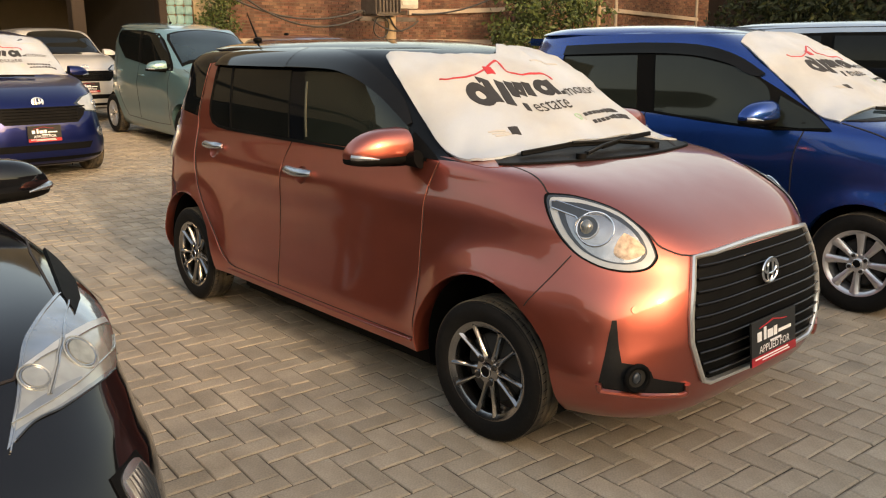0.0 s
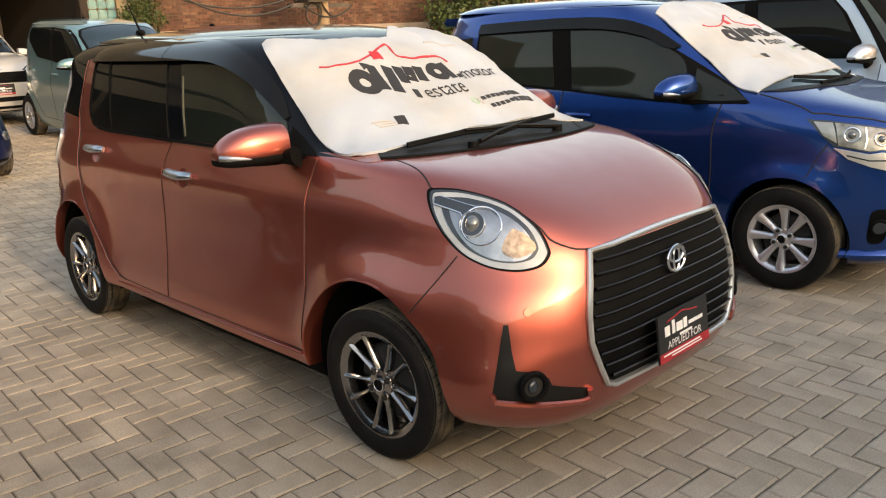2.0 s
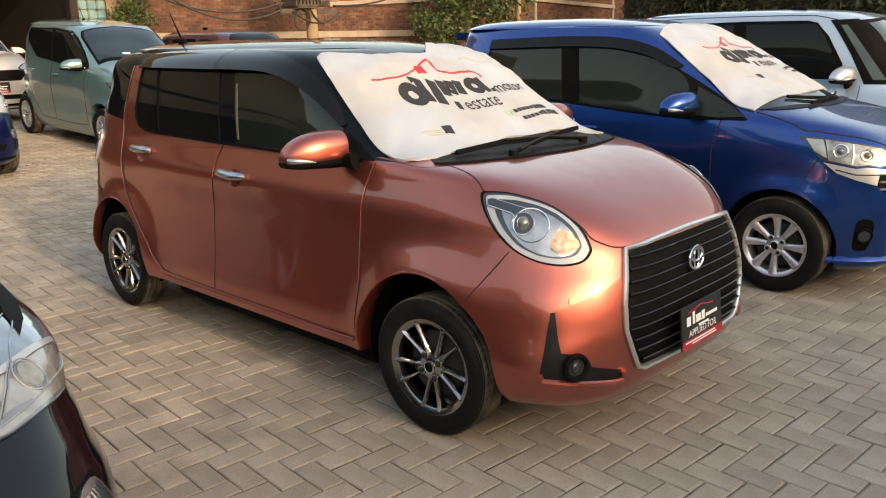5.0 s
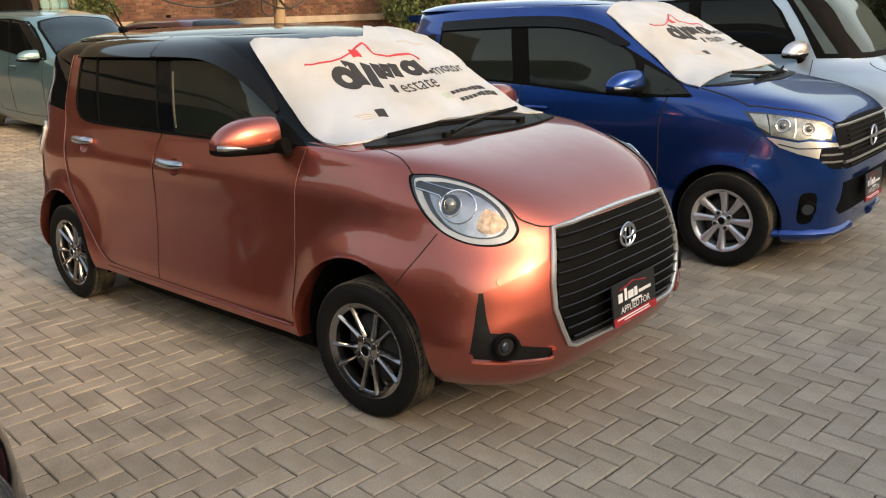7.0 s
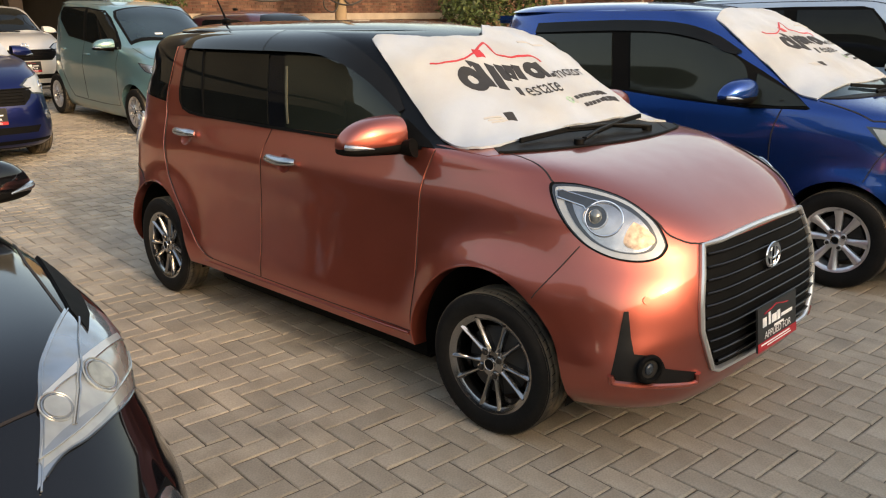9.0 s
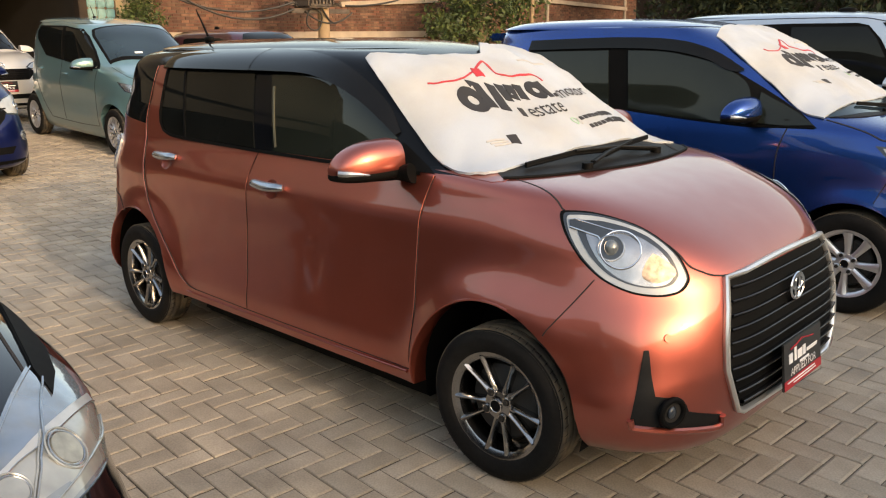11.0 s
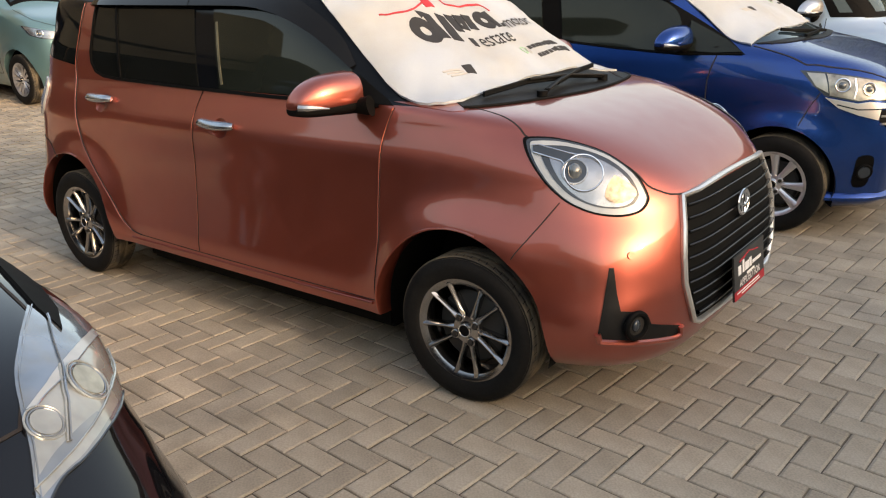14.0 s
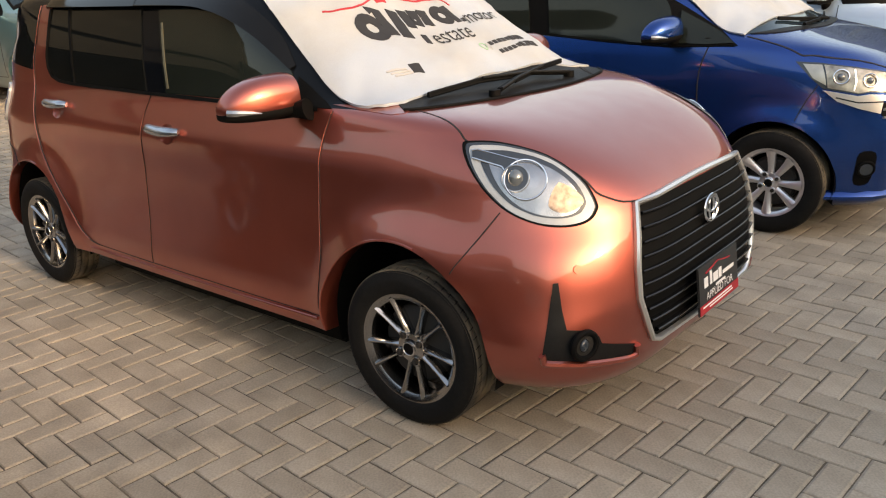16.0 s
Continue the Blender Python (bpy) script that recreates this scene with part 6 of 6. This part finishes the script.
# the black liftback's front corner
def liftback_details(root, sh):
    window_set(root, sh, [[(-0.75, 1.03), (-1.0, 1.17), (-1.4, 1.30), (-1.75, 1.36), (-1.75, 1.03)], [(-1.85, 1.03), (-1.85, 1.36), (-2.4, 1.36), (-2.8, 1.20), (-2.85, 1.06)]], M_GLASS)
    sh.patch("windscreen", [(-0.45, -0.62, 1.2), (-0.36, 0, 1.2), (-0.45, 0.62, 1.2), (-1.2, 0.55, 1.2), (-1.6, 0.45, 1.2), (-1.75, 0, 1.2), (-1.6, -0.45, 1.2), (-1.2, -0.55, 1.2)], DOWN, M_GLASS, root, 0.003, label="dark windscreen")
    inner = [(0.272, -0.656, 0.903), (0.345, -0.600, 0.897), (0.409, -0.553, 0.888), (0.474, -0.506, 0.872), (0.553, -0.468, 0.847), (0.599, -0.446, 0.818), (0.662, -0.408, 0.776), (0.705, -0.383, 0.752)]
    under = [(0.690, -0.408, 0.762), (0.660, -0.455, 0.777), (0.637, -0.512, 0.777), (0.592, -0.582, 0.777), (0.540, -0.640, 0.772), (0.478, -0.690, 0.765)]
    outer = [(0.415, -0.728, 0.785), (0.366, -0.745, 0.818), (0.313, -0.752, 0.850), (0.257, -0.745, 0.880), (0.206, -0.730, 0.907)]
    for s in (-1, 1):
        dl = Vector((-0.45, -s * 0.40, -0.80))
        def flow(pts, k=4):
            return spline(mirrored(pts, s), k, False)
        tip = mirrored([(0.299, -0.689, 0.9), (0.346, -0.647, 0.885), (0.313, -0.655, 0.893)], s)
        lamp = sh.patch("headlamp", flow(inner) + flow(under) + flow(outer) + [Vector(p) for p in tip], dl, M_HAZE, root, 0.004, 0.004, 0.012, "long hazy headlamp")
        sh.tube("lamp_edge", flow([(x + 0.006, y - 0.006, z) for x, y, z in inner]), dl, 0.0022, M_HAZE, lamp, 0.0048, False, "pale lamp edge", 0.8, 6)
        sh.tube("lamp_edge", flow(under), dl, 0.0030, M_LAMPDARK, lamp, 0.004, False, "dark lamp seal", 0.8, 6)
        top = [(0.547, -0.477, 0.846), (0.514, -0.529, 0.854), (0.481, -0.575, 0.859), (0.407, -0.667, 0.854), (0.345, -0.722, 0.835)]
        brow_low = [(0.360, -0.728, 0.825), (0.437, -0.657, 0.849), (0.498, -0.584, 0.852), (0.535, -0.519, 0.850), (0.556, -0.486, 0.842)]
        # pale chamber under the brow, its shadow laid on as a grey patch, and the lower light guide
        guide_in = [(0.661, -0.412, 0.783), (0.642, -0.459, 0.786), (0.612, -0.517, 0.789), (0.569, -0.578, 0.792), (0.514, -0.641, 0.800), (0.440, -0.705, 0.800), (0.385, -0.732, 0.815)]
        guide_out = [(0.410, -0.722, 0.790), (0.478, -0.682, 0.772), (0.528, -0.642, 0.778), (0.580, -0.585, 0.781), (0.630, -0.512, 0.779), (0.655, -0.457, 0.779), (0.675, -0.412, 0.772)]
        sh.patch("chamber", flow(brow_low) + flow([(0.599, -0.452, 0.815), (0.650, -0.420, 0.788)], 2) + flow(guide_in), dl, M_HAZEPALE, lamp, 0.0052, 0.002, 0.012, "pale lamp chamber")
        sh.patch("chamber_floor", flow([(0.648, -0.424, 0.789), (0.624, -0.463, 0.797), (0.603, -0.507, 0.802), (0.565, -0.577, 0.796), (0.585, -0.562, 0.790), (0.612, -0.517, 0.789), (0.642, -0.459, 0.786), (0.655, -0.425, 0.784)], 3), dl, M_HAZE, lamp, 0.0062, 0.002, 0.012, "grey shadow patch in the lamp chamber")
        sh.patch("lower_guide", flow(guide_in) + flow(guide_out), dl, M_HAZEPALE, lamp, 0.0064, 0.002, 0.012, "pale lower light guide")
        sh.tube("guide_edge", flow(guide_in), dl, 0.0030, M_HAZEPALE, lamp, 0.0070, False, "", 0.7, 6)
        brow = sh.patch("brow", flow(top) + flow(brow_low), dl, M_DRL, lamp, 0.0066, 0.002, 0.012, "pale lamp brow")
        sh.tube("brow_edge", flow(brow_low), dl, 0.0022, M_REFLECT, brow, 0.0072, False, "", 0.7, 6)
        # the fold across the cover, bright on its crest
        fold = [(0.325, -0.660, 0.890), (0.416, -0.614, 0.875), (0.475, -0.586, 0.858), (0.533, -0.551, 0.837), (0.570, -0.528, 0.817), (0.612, -0.503, 0.800)]
        sh.tube("divider", flow(fold), dl, 0.0028, M_HAZE, lamp, 0.0085, False, "", 0.8, 6)
        sh.tube("divider_edge", flow([(x, y + 0.006, z) for x, y, z in fold[2:]]), dl, 0.0030, M_HAZEPALE, lamp, 0.0070, False, "", 0.7, 6)
        for at, r, mat in (((0.513, -0.604, 0.832), 0.033, M_AMBERHAZE), ((0.578, -0.490, 0.832), 0.026, M_HAZEPALE)):
            c, n = sh.put(mirrored([at], s)[0], dl, 0.006)
            bowl = part("projector", ring_bm(c - n * 0.001, n, r * 1.25, 0.0022), M_HAZEPALE, lamp, "bright lamp bowl")
            part("lens_ring", ring_bm(c - n * 0.001, n, r * 1.06, 0.0022), M_HAZE, bowl)
            part("lens", disc_bm(c - n * 0.003, n, r, 0.009), mat, bowl, "yellowed round lens")
        # black wedge along the wing and the bonnet gap
        sh.patch("wing_wedge", mirrored([(-0.156, -0.783, 0.955), (0.013, -0.763, 0.935), (0.182, -0.734, 0.91), (0.299, -0.696, 0.898), (0.381, -0.652, 0.894), (0.292, -0.661, 0.905), (0.159, -0.696, 0.92), (0.011, -0.736, 0.94)], s), DOWN, M_TRIM, root, 0.008, 0.003, 0.012, "black plastic wedge")
        sh.strip("bonnet_gap", mirrored([(-0.247, -0.769, 0.97), (-0.031, -0.709, 0.945), (0.197, -0.663, 0.922), (0.301, -0.644, 0.912), (0.42, -0.562, 0.89), (0.516, -0.493, 0.87), (0.573, -0.451, 0.848), (0.615, -0.198, 0.83), (0.611, 0.003, 0.83)], s), DOWN, 0.006, M_SEAM, root)
        # fog lamp in the bumper corner
        df = (-0.7, -s * 0.6, -0.35)
        pocket = mirrored([(0.672, -0.648, 0.652), (0.762, -0.552, 0.658), (0.80, -0.55, 0.59), (0.77, -0.62, 0.51), (0.70, -0.672, 0.52)], s)
        fog = sh.patch("fog_pocket", pocket, df, M_TRIM, root, 0.003, 0.004, 0.04, "glossy black fog lamp pocket")
        lens = mirrored([(0.690, -0.636, 0.640), (0.750, -0.570, 0.644), (0.778, -0.572, 0.595), (0.755, -0.62, 0.535), (0.712, -0.655, 0.545)], s)
        sh.patch("fog_lamp", spline(lens, 4), df, M_REFLECT, fog, 0.008, 0.003, 0.03, "bright ribbed fog lamp")
        for k in range(6):
            sh.strip("rib", mirrored([(0.700 + 0.010 * k, -0.630 + 0.010 * k, 0.634), (0.722 + 0.010 * k, -0.650 + 0.013 * k, 0.555 + 0.004 * k)], s), df, 0.003, M_LAMPDARK, fog, 0.013)
        door_mirror(root, (-0.57, -0.860, 1.070), s, M_JET, size=1.10, arm=(0.10, 0.12, -0.07))
    gaps(root, sh, [[(-0.55, 0.98), (-0.62, 0.7), (-0.62, 0.3)], [(-1.8, 1.02), (-1.85, 0.7), (-1.85, 0.3)]])
    sh.patch("grille", [(0.9, y, z) for y, z in ((-0.35, 0.66), (-0.30, 0.60), (0.30, 0.60), (0.35, 0.66))], AHEAD, M_TRIM, root, 0.003)
    sh.patch("lower_intake", [(0.9, y, z) for y, z in ((-0.45, 0.42), (-0.35, 0.26), (0.35, 0.26), (0.45, 0.42))], AHEAD, M_TRIM, root, 0.003)


liftback_details(lift, lift_sh)


# ---- along the far wall: bush, trees, pole and cables ----
def leaves_mesh(name, blobs, count, size, seed):
    """Many small folded leaves, gathered in loose clumps with gaps."""
    rnd = np.random.RandomState(seed)
    verts, faces = [], []
    total = sum(b[3] * b[4] * b[5] for b in blobs)
    for bx, by, bz, rx, ry, rz in blobs:
        n = int(count * rx * ry * rz / total)
        clumps = max(8, n // 26)
        cc = rnd.normal(size=(clumps, 3))
        cc /= np.linalg.norm(cc, axis=1)[:, None]
        cc *= rnd.uniform(0.55, 1.05, size=(clumps, 1))
        cc = cc * (rx, ry, rz) + (bx, by, bz)
        for c in cc:
            for _ in range(26):
                p = c + rnd.normal(size=3) * size * 1.9
                a, b = rnd.normal(size=3), rnd.normal(size=3)
                a /= np.linalg.norm(a)
                b -= a * (a @ b)
                b /= np.linalg.norm(b)
                s = size * rnd.uniform(0.6, 1.3)
                k = len(verts)
                verts += [tuple(p - a * s), tuple(p + b * s * 0.42), tuple(p + a * s), tuple(p - b * s * 0.42)]
                faces += [(k, k + 1, k + 2, k + 3)]
    me = bpy.data.meshes.new(name)
    me.from_pydata(verts, [], faces)
    return me


def tree(name, label, at, trunk_h, blobs, count, size, mat, seed, r=0.12):
    x, y = at
    z0 = rise(x)
    root = thing(name, label, "tree" if name == "tree" else "bush", pose(x, y, z0))
    rnd = random.Random(seed)
    part("trunk", tube_bm(spline([(0, 0, -0.05), (0.05, 0.03, trunk_h * 0.4), (-0.03, 0.05, trunk_h * 0.8), (0.02, 0, trunk_h)], 3, False), [r * (1 - 0.05 * k) for k in range(10)], 8), M_BARK, root)
    for b in blobs:
        tip = (b[0] * 0.8, b[1] * 0.8, b[2])
        part("limb", tube_bm(spline([(0, 0, trunk_h * 0.7), (b[0] * 0.3 + rnd.uniform(-0.1, 0.1), b[1] * 0.3, (trunk_h * 0.8 + b[2]) / 2), tip], 3, False), [r * 0.5, r * 0.45, r * 0.4, r * 0.33, r * 0.26, r * 0.2, r * 0.12], 6), M_BARK, root)
    part_mesh("crown", leaves_mesh("crown", blobs, count, size, seed), mat, root, "", False)
    return root


tree("bush", "leafy green bush in front of the brick wall", (-14.2, 15.6), 1.2, [(0, 0, 1.9, 1.5, 1.5, 1.1), (0.2, -1.2, 1.6, 1.0, 1.1, 0.9), (0, 1.3, 1.8, 1.0, 1.3, 1.0), (0, 0.3, 2.5, 1.0, 1.3, 0.8)], 5200, 0.085, M_LEAF, 3)
for k, (x, y, h) in enumerate(((-11.2, 22.6, 3.0), (-8.4, 22.0, 3.4), (-5.6, 21.5, 3.1), (-2.8, 21.5, 3.3), (0.2, 21.0, 3.0), (3.2, 21.0, 3.2))):
    tree("tree", "dark leafy tree at the edge of the lot", (x, y), h * 0.6, [(0, 0, h, 1.7, 1.7, 1.7), (-0.9, 0.1, h - 1.3, 1.3, 1.3, 1.2), (1.0, -0.2, h - 1.2, 1.3, 1.3, 1.3), (0.2, -0.5, h - 1.9, 1.5, 1.2, 0.9), (0.3, 0.4, h + 1.2, 1.3, 1.3, 1.2)], 5200, 0.11, M_LEAFDARK, 20 + k)
# added backdrop: blocks sky between the leaves so the gaps stay dark
tagged(part("wall_north", box_bm(-16.2, 24, 27.0, 27.3, 0, 7.5), M_BROWN, None, "dark backing wall added behind the trees", False), category="wall", kind="structure")
for k, (y, z, n) in enumerate(((5.95, 1.55, 700), (6.35, 1.75, 800))):
    tree("bush", "small climbing plant against the cream wall", (XB + 0.35, y), 1.4, [(0, 0, z, 0.22, 0.22, 0.35), (0.05, 0.1, z + 0.5, 0.2, 0.2, 0.3)], n, 0.05, M_LEAF, 40 + k, 0.03)


def transformer_pole():
    x, y = -14.0, 9.75
    z0 = rise(x)
    root = thing("utility_pole", "short concrete pole with a grimy electrical box and cables", "utility pole", pose(x, y, z0))
    part("pole", tube_bm([(0, 0, -0.05), (0, 0, 2.1), (0.01, 0, 5.4)], [0.15, 0.13, 0.11], 12), M_WOOD, root, "pale round pole")
    part("crossarm", box_bm(-0.07, 0.07, -0.95, 0.75, 1.72, 1.82, 0.01), M_STEEL, root, "steel crossarm")
    part("crossarm", box_bm(-0.30, -0.18, -0.85, 0.65, 1.90, 1.98, 0.01), M_STEEL, root, "steel crossarm")
    tank = part("tank", box_bm(-0.35, 0.30, -0.62, 0.05, 1.84, 2.75, 0.04), M_STEEL, root, "dark oil-stained tank")
    for k in range(7):
        part("fin", box_bm(0.30, 0.36, -0.58 + k * 0.1, -0.56 + k * 0.1, 1.92, 2.65), M_STEEL, tank, "", False)
    part("meter_box", box_bm(0.0, 0.28, 0.10, 0.66, 2.02, 2.75, 0.02), M_GALV, root, "pale metal meter box")
    part("meter_box", box_bm(0.28, 0.31, 0.14, 0.62, 2.08, 2.70, 0.01), M_GALV, root, "", False)
    for k in range(3):
        part("insulator", lathe_stack((0.05, -0.8 + k * 0.25, 1.86)), M_HUB, root)
    coil = [(0.12 + 0.02 * math.sin(q * 3), -0.36 + 0.22 * math.cos(q), 1.58 + 0.24 * math.sin(q)) for q in np.linspace(0, math.tau * 2.2, 50)]
    part("cable_coil", tube_bm(coil, 0.018, 6), M_CABLE, root, "loose coil of black cable")
    for k, (a, b, sag) in enumerate((((0.1, -0.9, 1.80), (-0.4, -5.2, 3.6), 0.9), ((0.1, -0.9, 1.95), (-0.6, -6.5, 4.1), 1.0), ((0.1, -0.6, 1.76), (0.15, 0.75, 1.74), 0.25), ((0.1, 0.6, 1.9), (-0.5, 7.0, 4.2), 0.6), ((0.2, -0.2, 1.85), (0.1, 0.3, 1.5), 0.1))):
        pts = [Vector(a).lerp(Vector(b), u / 14) - Vector((0, 0, sag * 4 * (u / 14) * (1 - u / 14))) for u in range(15)]
        part("cable", tube_bm(pts, 0.022, 6), M_CABLE, root)
    return root


def lathe_stack(at):
    bm = lathe_bm([(0.001, 0), (0.03, 0.0), (0.045, 0.02), (0.03, 0.035), (0.045, 0.055), (0.03, 0.07), (0.02, 0.10), (0.001, 0.11)], 12)
    for vert in bm.verts:
        vert.co = Vector((vert.co.x, -vert.co.z, vert.co.y)) + Vector(at)
    return bm


transformer_pole()
post = thing("post", "thin weathered wooden post beside the bush", "post", pose(-13.2, 16.6, rise(-13.2)))
part("shaft", tube_bm([(0, 0, -0.05), (0.02, 0.03, 2.0), (0.06, 0.12, 4.6)], [0.06, 0.055, 0.05], 8), M_WOOD, post)
for y in (21.1, 26.1):
    tagged(part("pipe", tube_bm([(XB + 0.05, y, 0.4), (XB + 0.05, y, 5.2)], 0.055, 8), M_CONCRETE, None, "pale drain pipe on the brick wall"), category="pipe", kind="structure")


# ---- pavers: two by one herringbone ----
PW, PTURN = 0.0985, radians(-4.2)


def pavers():
    c, s = math.cos(PTURN), math.sin(PTURN)
    ox, oy = 0.982, -0.29
    rnd = random.Random(11)
    gap, ex, ey, deep, depth = 0.0028, 0.0080, 0.0035, 0.0036, 0.02
    near, verts, faces = [], [], []
    for i in range(-200, 100):
        for j in range(-160, 240):
            k = (i - j) % 4
            if k == 0:
                a, b, w, h = i, j, 2, 1
            elif k == 3:
                a, b, w, h = i, j, 1, 2
            else:
                continue
            cx, cy = (a - 1 + w / 2) * PW, (b - 1 + h / 2) * PW
            x, y = ox + c * cx - s * cy, oy + s * cx + c * cy
            if not (-15.9 < x < 7.9 and -12.9 < y < 20.0):
                continue
            if -0.45 < x < 1.75 and -1.75 < y < 0.75:
                near.append((x, y, k))
                continue
            hx, hy = w * PW / 2 - gap, h * PW / 2 - gap
            z, t1, t2 = rise(x) + rnd.uniform(-0.0012, 0.0012), rnd.uniform(-0.011, 0.011), rnd.uniform(-0.011, 0.011)
            n = len(verts)
            for dx, dy, dz in ((hx, hy, -depth), (hx, hy, -deep), (hx - ex, hy - ey, 0)):
                for sx, sy in ((-1, -1), (1, -1), (1, 1), (-1, 1)):
                    px, py = sx * dx, sy * dy
                    verts.append((x + c * px - s * py, y + s * px + c * py, z + dz + t1 * px + t2 * py))
            faces.append((n + 8, n + 9, n + 10, n + 11))
            for lv in (0, 4):
                faces += [(n + lv + q, n + lv + (q + 1) % 4, n + lv + 4 + (q + 1) % 4, n + lv + 4 + q) for q in range(4)]
    me = bpy.data.meshes.new("paver_field")
    me.from_pydata(verts, [], faces)
    tagged(part_mesh("paver_field", me, M_PAVERFAR, ground, "tan concrete pavers in herringbone", False), kind="stuff")
    meshes = {}
    for k, (w, h) in ((0, (2, 1)), (3, (1, 2))):
        hx, hy = w * PW / 2 - gap, h * PW / 2 - gap
        vs = [(sx * dx, sy * dy, dz) for dx, dy, dz in ((hx, hy, -depth), (hx, hy, -deep), (hx - ex, hy - ey, 0)) for sx, sy in ((-1, -1), (1, -1), (1, 1), (-1, 1))]
        fs = [(8, 9, 10, 11)] + [(lv + q, lv + (q + 1) % 4, lv + 4 + (q + 1) % 4, lv + 4 + q) for lv in (0, 4) for q in range(4)]
        meshes[k] = bpy.data.meshes.new("paver")
        meshes[k].from_pydata(vs, [], fs)
        meshes[k].materials.append(M_PAVER)
    for x, y, k in near:
        ob = new("paver", meshes[k])
        ob.parent = ground
        ob.matrix_basis = Matrix.Translation((x + rnd.uniform(-0.001, 0.001), y + rnd.uniform(-0.001, 0.001), rnd.uniform(-0.0013, 0.0013))) @ pose(0, 0, 0, rnd.uniform(-0.7, 0.7), rnd.uniform(-0.7, 0.7), math.degrees(PTURN) + rnd.uniform(-0.7, 0.7))
    return len(near)


pavers()
